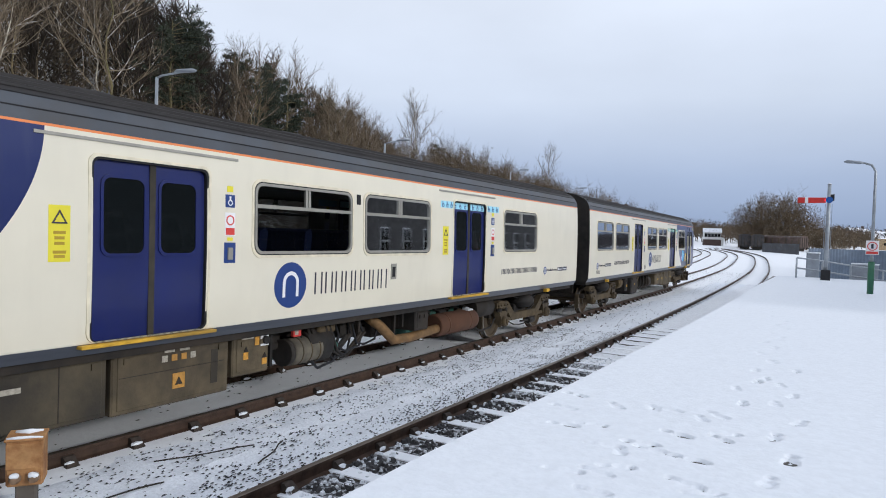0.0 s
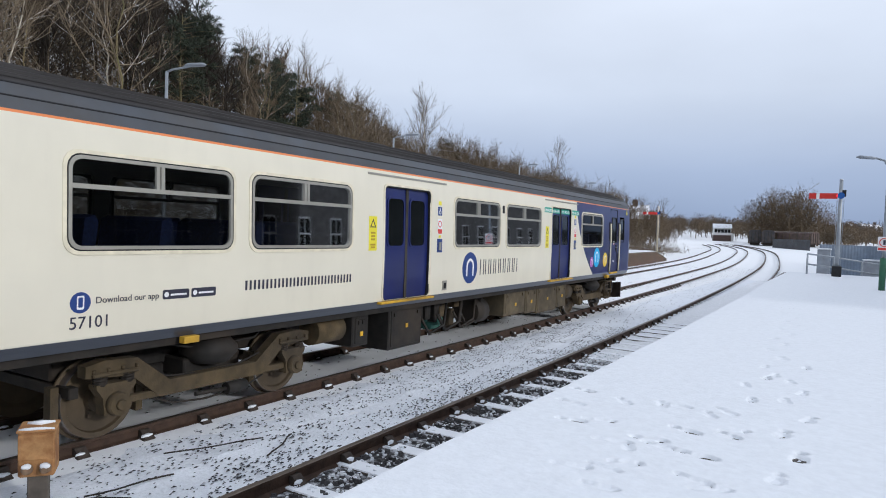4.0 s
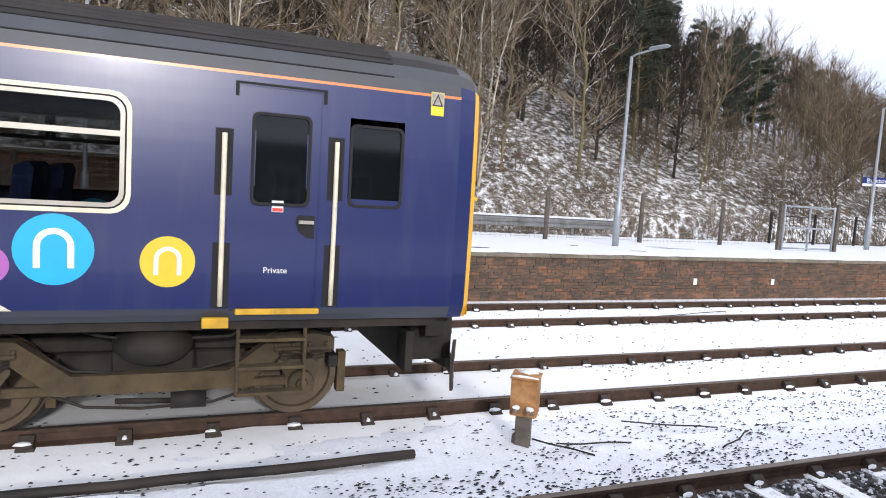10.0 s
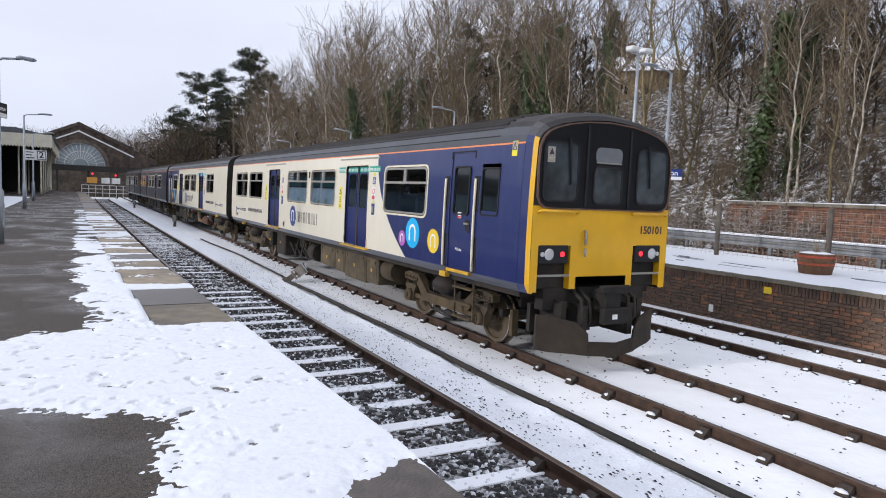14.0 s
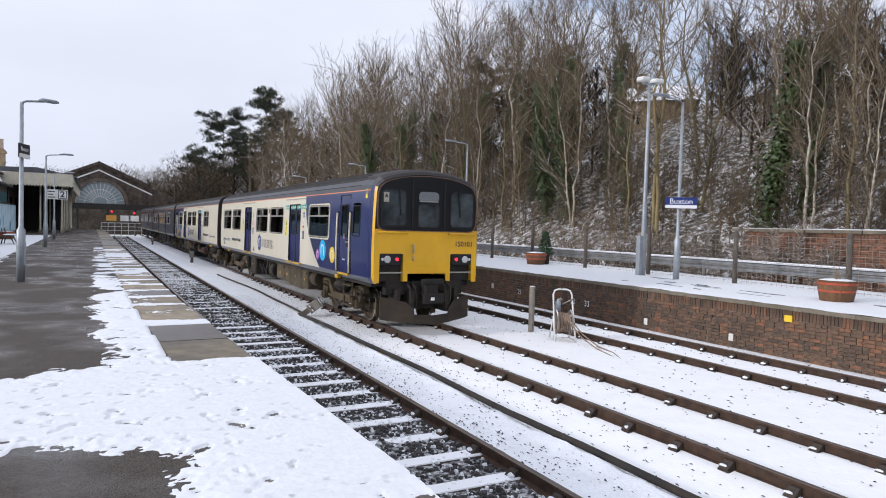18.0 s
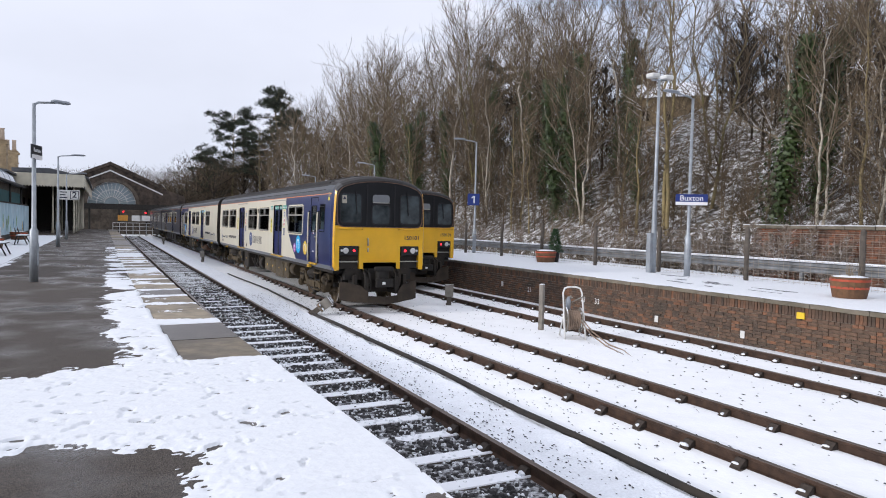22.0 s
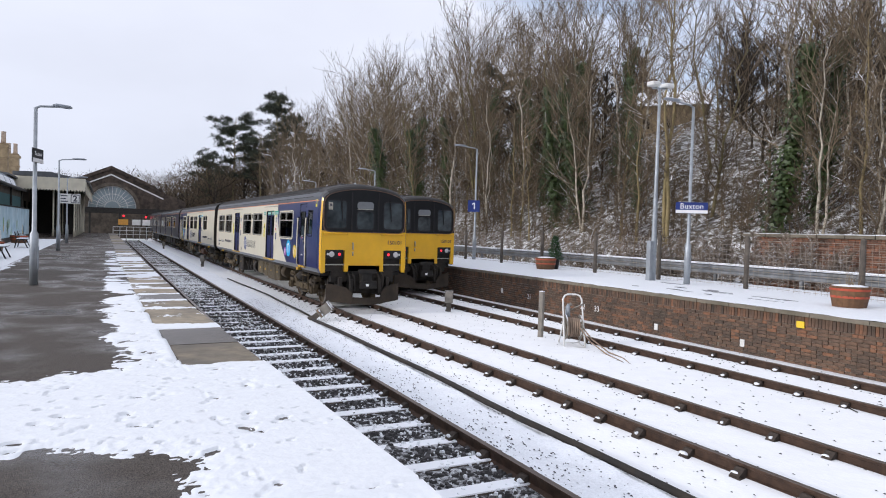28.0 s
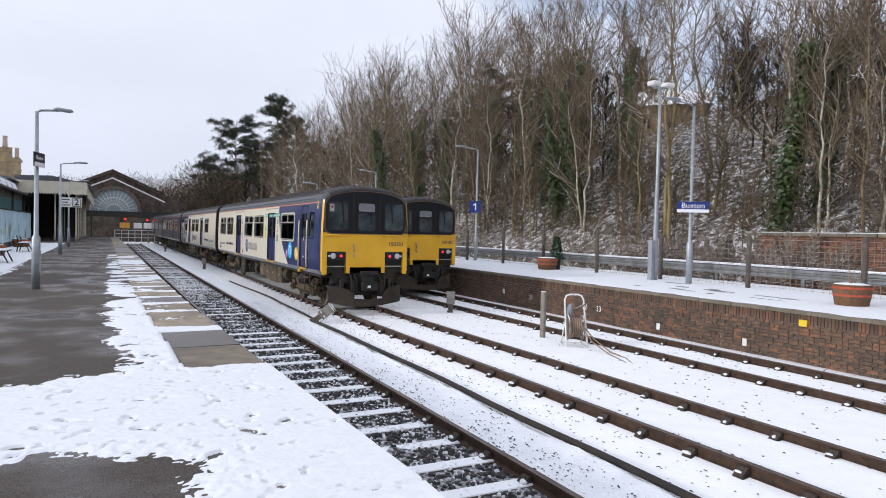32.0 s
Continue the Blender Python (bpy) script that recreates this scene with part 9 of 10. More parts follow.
# ---- the near platform's far half: hoarding, canopy, station ----
M_MURAL = material("painted_hoarding", (0.5, 0.64, 0.72), 0.6, vary=0.15, scale=0.8, grime=(0.22, 0.42, 0.52), grime_amt=0.7, grime_scale=0.9)
M_GRIT = material("sooty_gritstone", (0.13, 0.105, 0.08), 0.9, vary=0.3, scale=2.5, bump=0.5, bump_scale=6, grime=(0.05, 0.042, 0.035), grime_amt=0.8)
M_GABLE = material("soot_black_gritstone", (0.05, 0.038, 0.03), 0.9, vary=0.5, scale=2, bump=0.5, bump_scale=4, grime=(0.14, 0.1, 0.075), grime_amt=0.6, grime_scale=1.5, snow=0.5)
M_SANDST = material("buff_sandstone", (0.32, 0.24, 0.14), 0.9, vary=0.25, scale=2, bump=0.4, bump_scale=6, grime=(0.14, 0.1, 0.06), grime_amt=0.6)
M_SLATE = material("slate_roof", (0.09, 0.095, 0.105), 0.6, vary=0.2, scale=2, snow=0.9)
M_CREAMW = material("cream_valance", (0.66, 0.62, 0.5), 0.6, vary=0.08, scale=2)
# near-black trim colour, also painted for the shade under the canopy
M_DARKIN = material("dark_trim_and_shade", (0.03, 0.028, 0.025), 0.9, vary=0.3)
M_TEAL = material("teal_boards", (0.02, 0.1, 0.11), 0.6, vary=0.15, scale=2)


def hoarding():
    t = empty("hoarding", label="long hoarding painted with a pale blue landscape mural", category="hoarding")
    for k, y in enumerate(np.arange(21, 63, 2.4)):
        bm = bmesh.new()
        box(bm, -6.86, -6.8, y + 0.01, y + 2.39, NEAR_TOP + 0.35, 3.15, 0.004)
        part("panel", bm, M_MURAL, t)
        bm = bmesh.new()
        box(bm, -6.84, -6.8, y, y + 2.4, NEAR_TOP - 0.02, NEAR_TOP + 0.36)
        part("plinth", bm, M_DARKIN, t)
    rr = random.Random(8)
    for k in range(60):
        y, z, s_ = rr.uniform(21.5, 61), rr.uniform(1.25, 2.2), rr.uniform(0.1, 0.42)
        bm = bmesh.new()
        prism(bm, [(y + s_ * math.cos(a) * rr.uniform(0.5, 1.0), z + s_ * 1.3 * math.sin(a) * rr.uniform(0.6, 1.1)) for a in np.linspace(0, 5.6, 9)], "x", -6.803, -6.797)
        part("mural_shape", bm, rr.choice([material("mural_green", (0.16, 0.3, 0.1), 0.6), material("mural_ochre", (0.5, 0.4, 0.15), 0.6), material("mural_blue", (0.12, 0.3, 0.5), 0.6), M_WHITEP]), t)
    bm = bmesh.new()
    box(bm, -6.9, -6.76, 21, 63, 3.15, 3.24)
    part("capping", bm, M_DARKIN, t)
    return t


hoarding()


def bench(x, y):
    t = empty("platform_bench", pose(x, y, NEAR_TOP + 0.02), label="dark metal bench with snow on its seat", category="bench", group="platform benches")
    for s in (-1, 1):
        bm = bmesh.new()
        tube(bm, [(0.25, s * 0.7, 0), (0.05, s * 0.7, 0.45), (-0.25, s * 0.7, 0.45), (-0.35, s * 0.7, 0.9)], 0.03, 6)
        tube(bm, [(-0.25, s * 0.7, 0.45), (-0.35, s * 0.7, 0)], 0.03, 6)
        part("leg", bm, M_BLACKIRON, t)
    for k in range(4):
        bm = bmesh.new()
        box(bm, -0.25 + 0.12 * k, -0.15 + 0.12 * k, -0.85, 0.85, 0.46, 0.49)
        part("slat", bm, M_BLACKIRON, t)
    bm = bmesh.new()
    box(bm, -0.26, 0.24, -0.84, 0.84, 0.492, 0.535, 0.02)
    part("snow_layer", bm, M_SNOW, t)
    return t


bench(-4.9, 31.5)
bench(-5.2, 43.0)


def canopy():
    t = empty("platform_canopy", label="cream station canopy with a scalloped valance on iron columns", category="canopy")
    x0, x1, y0, y1 = -8.6, -2.9, 70.0, 103.0
    bm = bmesh.new()
    prism(bm, [(x0, 6.3), (x1 + 0.3, 5.9), (x1 + 0.3, 6.05), ((x0 + x1) / 2, 6.7), (x0, 6.6)], "y", y0, y1)
    part("roof", bm, M_SLATE, t)
    for k in range(24):
        w = (x1 - x0) / 24
        a = x0 + w * k
        bm = bmesh.new()
        prism(bm, [(a, 6.2), (a, 5.15), (a + w * 0.5, 4.98), (a + w, 5.15), (a + w, 6.2)], "y", y0 - 0.06, y0 - 0.02)
        part("valance_board", bm, M_CREAMW, t)
    for k in range(70):
        w = (y1 - y0) / 70
        a = y0 + w * k
        bm = bmesh.new()
        prism(bm, [(a, 6.1), (a, 5.0), (a + w * 0.5, 4.8), (a + w, 5.0), (a + w, 6.1)], "x", x1 + 0.02, x1 + 0.06)
        part("valance_board", bm, M_CREAMW, t)
    for y in np.arange(y0 + 1, y1, 5):
        for x in (-5.5, -3.8):
            bm = bmesh.new()
            tube(bm, [(x, y, NEAR_TOP), (x, y, NEAR_TOP + 0.8), (x, y, 4.8), (x, y, 5.9)], [0.12, 0.08, 0.07, 0.14], 10)
            part("column", bm, M_CREAMW, t)
    bm = bmesh.new()
    box(bm, x0, x1, y0, y1, 5.85, 5.9)
    part("soffit", bm, M_DARKIN, t)
    # dark sheet set in to give the deep shade below the roof
    bm = bmesh.new()
    box(bm, x0 + 0.02, -4.1, 86, 86.2, NEAR_TOP, 5.84)
    part("screen_wall", bm, M_DARKIN, t, "dark sheet for the deep shade under the canopy")
    return t


canopy()


M_BUFFPOT = material("buff_pot_clay", (0.42, 0.33, 0.25), 0.9, vary=0.2, scale=3, snow=0.9)


def station_house():
    t = empty("station_building", label="sooty gritstone station building with chimneys and snowy roofs", category="building")
    bm = bmesh.new()
    box(bm, -22, -8.6, 64, 104, 0, 5.9)
    part("wall", bm, M_GRIT, t)
    bm = bmesh.new()
    box(bm, -20, -7.4, 40, 64, 0, 4.6)
    part("wall", bm, M_GRIT, t)
    bm = bmesh.new()
    prism(bm, [(-20.3, 4.6), (-7.1, 4.6), (-7.1, 4.78), (-8.2, 4.95), (-19, 4.95), (-20.3, 4.78)], "y", 39.7, 64)
    part("roof", bm, M_SLATE, t)
    bm = bmesh.new()
    box(bm, -7.38, -7.34, 44, 63.5, 1.0, 4.1)
    part("boarded_front", bm, M_TEAL, t)
    bm = bmesh.new()
    prism(bm, [(-22.4, 5.9), (-8.2, 5.9), (-8.2, 6.05), (-15.3, 6.9)], "y", 63.6, 104)
    part("roof", bm, M_SLATE, t)
    for x, y, w, h in ((-10.45, 66, 0.95, 9.1), (-10.05, 74, 0.68, 9.3), (-10.1, 84, 0.6, 9.2)):
        bm = bmesh.new()
        box(bm, x - w, x + w, y - 0.6, y + 0.6, 5.5, h, 0.03)
        box(bm, x - w - 0.12, x + w + 0.12, y - 0.72, y + 0.72, h - 0.4, h - 0.15, 0.02)
        box(bm, x - w - 0.07, x + w + 0.07, y - 0.67, y + 0.67, h - 1.35, h - 1.22, 0.02)
        ch = part("chimney", bm, M_SANDST, t, "buff stone chimney stack")
        for o in (-0.55 * w, 0.45 * w):
            bm = bmesh.new()
            tube(bm, [(x + o, y, h), (x + o, y, h + 0.2), (x + o, y, h + 1.0), (x + o, y, h + 1.1)], [0.24, 0.2, 0.18, 0.23], 10)
            part("chimney_pot", bm, M_BUFFPOT, ch, "buff chimney pot with a snowy rim")
    for y in np.arange(66, 102, 4.5):
        bm = bmesh.new()
        box(bm, -8.62, -8.55, y, y + 1.4, 1.6, 4.2)
        part("window", bm, M_DARKGLASS, t)
    # snow-covered ridge lantern with ribs, and a stretch of bare glazing at its end
    ends = [(-11.5, 4.9), (-11.3, 5.4), (-10.5, 5.85), (-9.5, 5.98), (-8.5, 5.85), (-7.7, 5.4), (-7.5, 4.9)]
    bm = bmesh.new()
    prism(bm, ends, "y", 41, 62.5)
    part("ridge_lantern", bm, M_SNOW, t, "low glazed roof lantern under snow")
    for k in range(8):
        bm = bmesh.new()
        y = 41.2 + 3.0 * k
        prism(bm, [(x, z + 0.06) for x, z in ends] + [(x, z - 0.05) for x, z in ends[::-1]], "y", y, y + 0.12)
        part("lantern_rib", bm, M_GREYPAINT, t)
    bm = bmesh.new()
    prism(bm, [(-12.4, 4.9), (-8.4, 4.9), (-8.4, 5.0), (-10.4, 6.5), (-12.4, 5.0)], "y", 62.5, 64.4)
    part("roof", bm, M_SLATE, t)
    # eaves gutter, downpipe and a teal fascia board
    bm = bmesh.new()
    tube(bm, [(-7.05, 39.7, 4.62), (-7.05, 64, 4.62)], 0.09, 6)
    part("gutter", bm, M_DARKIN, t)
    for y in (48.0, 56.5, 63.4):
        bm = bmesh.new()
        tube(bm, [(-7.25, y, 4.6), (-7.25, y, 0.8)], 0.07, 6)
        part("downpipe", bm, M_DARKIN, t)
    return t


station_house()


def fan_gable():
    t = empty("fan_window_gable", label="stone gable with a large semicircular fan window", category="building")
    cx, cz, R = -0.35, 4.3, 3.15
    y0, y1 = 107.0, 108.0
    arc = [(cx + R * math.cos(a), cz + R * math.sin(a)) for a in np.linspace(0, math.pi, 25)]
    outer = [(9.5, cz)] + [(9.5, 5.6), (6.2, 6.8), (-0.55, 9.9), (-7.2, 6.9), (-7.2, cz)]
    bm = bmesh.new()
    for w in (y0, y1):
        right = [bm.verts.new((u, w, v)) for u, v in [(9.5, cz), (9.5, 5.6), (6.2, 6.8), (-0.55, 9.9)] + [arc[k] for k in range(13)][::-1]]
        bm.faces.new(right)
        left = [bm.verts.new((u, w, v)) for u, v in [(-0.55, 9.9), (-7.2, 6.9), (-7.2, cz)] + [arc[k] for k in range(12, 25)][::-1]]
        bm.faces.new(left)
    part("gable_wall", bm, M_GABLE, t)
    bm = bmesh.new()
    ring = [(cx + (R + 0.45) * math.cos(a), cz + (R + 0.45) * math.sin(a)) for a in np.linspace(0, math.pi, 25)]
    for k in range(24):
        vs = [bm.verts.new((u, w, v)) for w in (y0 - 0.12, y0 + 0.2) for u, v in (arc[k], ring[k], ring[k + 1], arc[k + 1])]
        for q in ((0, 1, 2, 3), (0, 4, 5, 1), (1, 5, 6, 2), (2, 6, 7, 3), (3, 7, 4, 0)):
            bm.faces.new([vs[i] for i in q])
    part("arch_ring", bm, M_GRIT, t, "dressed stone arch ring")
    for a, b in (((6.4, 6.75), (-0.55, 9.95)), ((-0.55, 9.95), (-7.4, 6.85))):
        bm = bmesh.new()
        (ax, az), (bx, bz) = a, b
        prism(bm, [(ax, az - 0.1), (bx, bz - 0.1), (bx, bz + 0.35), (ax, az + 0.35)], "y", y0 - 0.3, y1 + 0.2)
        part("gable_coping", bm, M_GABLE, t)
        bm = bmesh.new()
        prism(bm, [(ax, az - 1.0), (bx, bz - 1.0), (bx, bz - 0.8), (ax, az - 0.8)], "y", y0 - 0.14, y0 + 0.1)
        part("string_course", bm, M_WHITEP, t)
    bm = bmesh.new()
    bm.faces.new([bm.verts.new((u, y0 + 0.45, v)) for u, v in arc])
    part("fan_glass", bm, material("pale_fan_glass", (0.3, 0.36, 0.38), 0.15, vary=0.15, scale=0.6), t, "pale grey fan glazing")
    for k in range(1, 16):
        a = math.pi * k / 16
        bm = bmesh.new()
        p = Vector((math.cos(a), 0, math.sin(a)))
        tube(bm, [(cx + p.x * 1.0, y0 + 0.38, cz + p.z * 1.0), (cx + p.x * R, y0 + 0.38, cz + p.z * R)], 0.045, 4)
        part("glazing_bar", bm, M_WHITEP, t)
    for rr in (1.0, 2.0, 3.08):
        bm = bmesh.new()
        tube(bm, [(cx + rr * math.cos(a), y0 + 0.38, cz + rr * math.sin(a)) for a in np.linspace(0.02, math.pi - 0.02, 25)], 0.055, 4)
        part("glazing_ring", bm, M_WHITEP, t)
    bm = bmesh.new()
    box(bm, -7.2, 9.5, y0 - 0.4, y1, 3.5, 4.3)
    part("lintel_beam", bm, M_DARKIN, t)
    bm = bmesh.new()
    box(bm, -7.2, 9.5, y0 + 6, y0 + 6.4, -0.5, 4.3)
    part("back_wall", bm, M_GRIT, t)
    bm = bmesh.new()
    box(bm, 9.5, 16.0, y0, y1, -0.5, 4.2)
    part("side_wall", bm, M_GRIT, t)
    for x in (-3.2, 0.6, 4.2, 8.0):
        bm = bmesh.new()
        tube(bm, [(x, y0 - 0.2, -0.3), (x, y0 - 0.2, 3.6)], 0.14, 8)
        part("column", bm, M_DARKIN, t)
    return t


fan_gable()


def concourse_bits():
    t = empty("white_railing", label="white tubular railing at the buffer end of the track", category="railing")
    for k in range(9):
        bm = bmesh.new()
        tube(bm, [(-0.3 + 0.8 * k, 97.5, -0.2), (-0.3 + 0.8 * k, 97.5, 1.7)], 0.04, 5)
        part("upright", bm, M_WHITEP, t)
    for z in (0.7, 1.2, 1.68):
        bm = bmesh.new()
        tube(bm, [(-0.3, 97.5, z), (6.1, 97.5, z)], 0.04, 5)
        part("bar", bm, M_WHITEP, t)
    for x, z, m, nm in ((1.1, 3.2, M_TAIL, "red lamp glowing on the concourse"), (4.0, 3.1, M_TAIL, "red lamp glowing on the concourse")):
        bm = bmesh.new()
        tube(bm, [(x, 105.6, z), (x, 105.4, z)], 0.13, 10)
        tagged(link("signal_lamp", bm, m), nm, "lamp")
    for x, m in ((0.4, material("orange_banner", (0.6, 0.3, 0.05), 0.6)), (2.2, M_WHITEP), (3.3, M_WHITEP)):
        bm = bmesh.new()
        box(bm, x, x + 1.3, 105.6, 105.65, 1.9, 2.7, 0.01)
        tagged(link("notice_board", bm, m), "bright notice board on the concourse", "notice board")


concourse_bits()

# plain unseen wall closing the place behind the camera, added to darken window reflections
bm = bmesh.new()
box(bm, -9.6, -9.05, -50, 39, -1.8, 2.1, 0.02)
tagged(link("wall_back", bm, M_GRIT), "plain stone wall added out of view to darken window reflections", "wall", kind="structure")


def goods_building():
    """The stone building whose windows show in the train's glass."""
    t = empty("stone_building", label="long dark stone building out of view behind the platform, known by its reflection", category="building", kind="structure")
    # dark stone and the tall far stretch are added to darken window reflections
    stone = material("reflection_dark_stone", (0.085, 0.08, 0.074), 0.9, vary=0.3, scale=2, grime=(0.04, 0.038, 0.036), grime_amt=0.6)
    for ya, yb, h in ((-84, -18, 7.4), (-18, 16, 5.2)):
        bm = bmesh.new()
        box(bm, -28, -20, ya, yb, -2, h, 0.02)
        part("wall", bm, stone, t)
        bm = bmesh.new()
        prism(bm, [(-28.4, h), (-19.6, h), (-19.6, h + 0.1), (-24, h + 1.4)], "y", ya - 0.3, yb)
        part("roof", bm, M_SLATE, t)
    for k in range(29):
        y = -81 + 3.3 * k
        bm = bmesh.new()
        box(bm, -20.05, -19.97, y, y + 1.2, 2.0, 4.2, 0.01)
        w = part("window", bm, M_WHITEP, t)
        for a in (0.06, 0.63):
            for z in (2.06, 3.13):
                bm = bmesh.new()
                box(bm, -19.98, -19.96, y + a, y + a + 0.51, z, z + 1.0)
                part("pane", bm, M_DARKGLASS, w)
    return t


goods_building()


# ---- towards the junction ----
M_BUFF = material("buff_paint", (0.52, 0.45, 0.33), 0.7, vary=0.2, scale=4, grime=(0.3, 0.25, 0.18), grime_amt=0.5, snow=0.6)


def timber_stand():
    t = empty("timber_stand", pose(16.5, -48.8, FAR_TOP + 0.03, 0, 0, 20), label="pale timber stand beside the black fence", category="stand")
    for x in (-0.3, 0.3):
        bm = bmesh.new()
        box(bm, x - 0.07, x + 0.07, -0.07, 0.07, -0.1, 1.35, 0.01)
        part("post", bm, M_BUFF, t)
    for z in (0.45, 1.35):
        bm = bmesh.new()
        box(bm, -0.5, 0.5, -0.1, 0.1, z - 0.06, z + 0.08, 0.01)
        part("beam", bm, M_BUFF, t)
    return t


timber_stand()


def semaphore(x, y, z, h, facing, label, scale=1.0):
    t = empty("semaphore_signal", pose(x, y, z, 0, 0, facing), label=label, category="signal")
    bm = bmesh.new()
    tube(bm, [(0, 0, -0.4), (0, 0, h * 0.5), (0, 0, h)], [0.1, 0.09, 0.075], 10)
    part("post", bm, M_GALV if y > -50 else M_BUFF, t)
    bm = bmesh.new()
    tube(bm, [(0, 0, h), (0, 0, h + 0.06)], [0.1, 0.03], 8)
    part("finial", bm, M_SNOW, t)
    bm = bmesh.new()
    za = h - 0.75
    box(bm, -1.28 * scale, -0.12, -0.16, -0.13, za - 0.13, za + 0.13, 0.005)
    arm = part("arm", bm, material("signal_red", (0.62, 0.03, 0.02), 0.4, vary=0.08), t, "red semaphore arm")
    bm = bmesh.new()
    box(bm, -0.98 * scale, -0.85 * scale, -0.166, -0.124, za - 0.131, za + 0.131)
    part("white_stripe", bm, M_WPRINT, arm)
    bm = bmesh.new()
    tube(bm, [(0.02, -0.18, za + 0.02), (0.02, -0.1, za + 0.02)], 0.15, 12)
    part("blue_spectacle", bm, material("blue_glass", (0.02, 0.1, 0.35), 0.2), t)
    bm = bmesh.new()
    box(bm, 0.0, 0.22, -0.05, 0.15, za - 0.02, za + 0.3, 0.02)
    part("lamp_case", bm, M_BLACKIRON, t)
    bm = bmesh.new()
    tube(bm, [(-0.13, -0.17, za + 0.02), (-0.13, -0.15, za + 0.02)], 0.05, 8)
    part("red_lens", bm, M_TAIL, t)
    bm = bmesh.new()
    for s in (-0.14, 0.14):
        tube(bm, [(s, 0.16, 0), (s, 0.16, h - 0.9)], 0.014, 4)
    part("ladder_rail", bm, M_GALV, t)
    for k in range(int((h - 0.9) / 0.3)):
        bm = bmesh.new()
        tube(bm, [(-0.14, 0.16, 0.3 * k + 0.2), (0.14, 0.16, 0.3 * k + 0.2)], 0.01, 4)
        part("rung", bm, M_GALV, t)
    bm = bmesh.new()
    box(bm, -0.2, 0.2, -0.2, 0.1, 0.0, 0.5, 0.02)
    part("base_case", bm, M_BLACKIRON, t)
    return t


semaphore(-1.36, -36.1, NEAR_TOP, 4.5, 180, "grey semaphore signal post with its red arm level")
semaphore(15.8, -73.5, 0.0, 5.6, 190, "far semaphore signal post with its red arm level", 1.25)


def warning_post():
    t = empty("warning_post", pose(-2.8, -27.2, NEAR_TOP), label="lamp column with a green foot and a prohibition sign", category="lamp")
    bm = bmesh.new()
    tube(bm, [(0, 0, 0), (0, 0, 1.12)], 0.1, 10)
    part("foot", bm, material("green_paint", (0.03, 0.13, 0.07), 0.5, vary=0.15), t, "green-painted column foot")
    bm = bmesh.new()
    tube(bm, [(0, 0, 1.1), (0, 0, 4.2), (0.12, 0, 4.42), (0.35, 0, 4.5)], [0.055, 0.04, 0.04, 0.035], 8)
    part("column", bm, M_GALV, t)
    bm = bmesh.new()
    tube(bm, [(0.35, 0, 4.5), (0.5, 0, 4.52), (0.85, 0, 4.56), (0.95, 0, 4.56)], [0.03, 0.055, 0.06, 0.02], 8)
    part("lamp_head", bm, M_GREYPAINT, t)
    bm = bmesh.new()
    box(bm, -0.19, 0.19, 0.1, 0.12, 1.36, 1.84, 0.008)
    s = part("notice_plate", bm, M_WPRINT, t)
    bm = bmesh.new()
    ring_prism(bm, disc(0, 1.65, 0.15, 24), disc(0, 1.65, 0.122, 24), "y", 0.12, 0.13)
    box(bm, -0.17, 0.17, 0.12, 0.13, 1.385, 1.47)
    part("red_marks", bm, M_RED, s)
    bm = bmesh.new()
    box(bm, -0.035, 0.035, 0.12, 0.127, 1.57, 1.73)
    part("figure_bar", bm, M_INK, s)
    return t


warning_post()


def ramp_rail():
    t = empty("ramp_handrail", label="galvanised handrail beside the platform ramp", category="railing")
    pts = [(-0.1, -37.2, NEAR_TOP), (-1.2, -37.8, 0.68), (-2.4, -38.6, 0.5), (-3.8, -39.6, 0.3), (-5.4, -40.6, 0.1)]
    for p in pts:
        bm = bmesh.new()
        tube(bm, [(p[0], p[1], p[2] - 0.4), (p[0], p[1], p[2] + 1.0)], 0.045, 6)
        part("post", bm, M_GALV, t)
    for z in (0.5, 1.0):
        bm = bmesh.new()
        tube(bm, [(x, y, zz + z) for x, y, zz in pts], 0.04, 6)
        part("rail", bm, M_GALV, t)
    return t


ramp_rail()


def equipment_case(x, y, z, w, h, label):
    bm = bmesh.new()
    box(bm, x - w / 2, x + w / 2, y - 0.3, y + 0.3, z, z + h, 0.02)
    o = tagged(empty("equipment_cabinet", label=label, category="cabinet", group="lineside cabinets"))
    part("body", bm, M_GREYPAINT, o)
    bm = bmesh.new()
    box(bm, x - w / 2 - 0.04, x + w / 2 + 0.04, y - 0.34, y + 0.34, z + h, z + h + 0.07, 0.02)
    part("lid", bm, M_SNOW, o, "snow-covered lid")
    bm = bmesh.new()
    box(bm, x - w / 2 + 0.05, x + w / 2 - 0.05, y + 0.3, y + 0.325, z + 0.08, z + h - 0.08)
    part("door", bm, M_GREYPAINT, o)
    return o


equipment_case(-0.62, -44.0, 0.3, 0.66, 1.68, "grey lineside cabinet with a snowy lid")
equipment_case(-3.1, -42.0, -0.6, 1.2, 2.1, "grey lineside cabinet with a snowy lid")


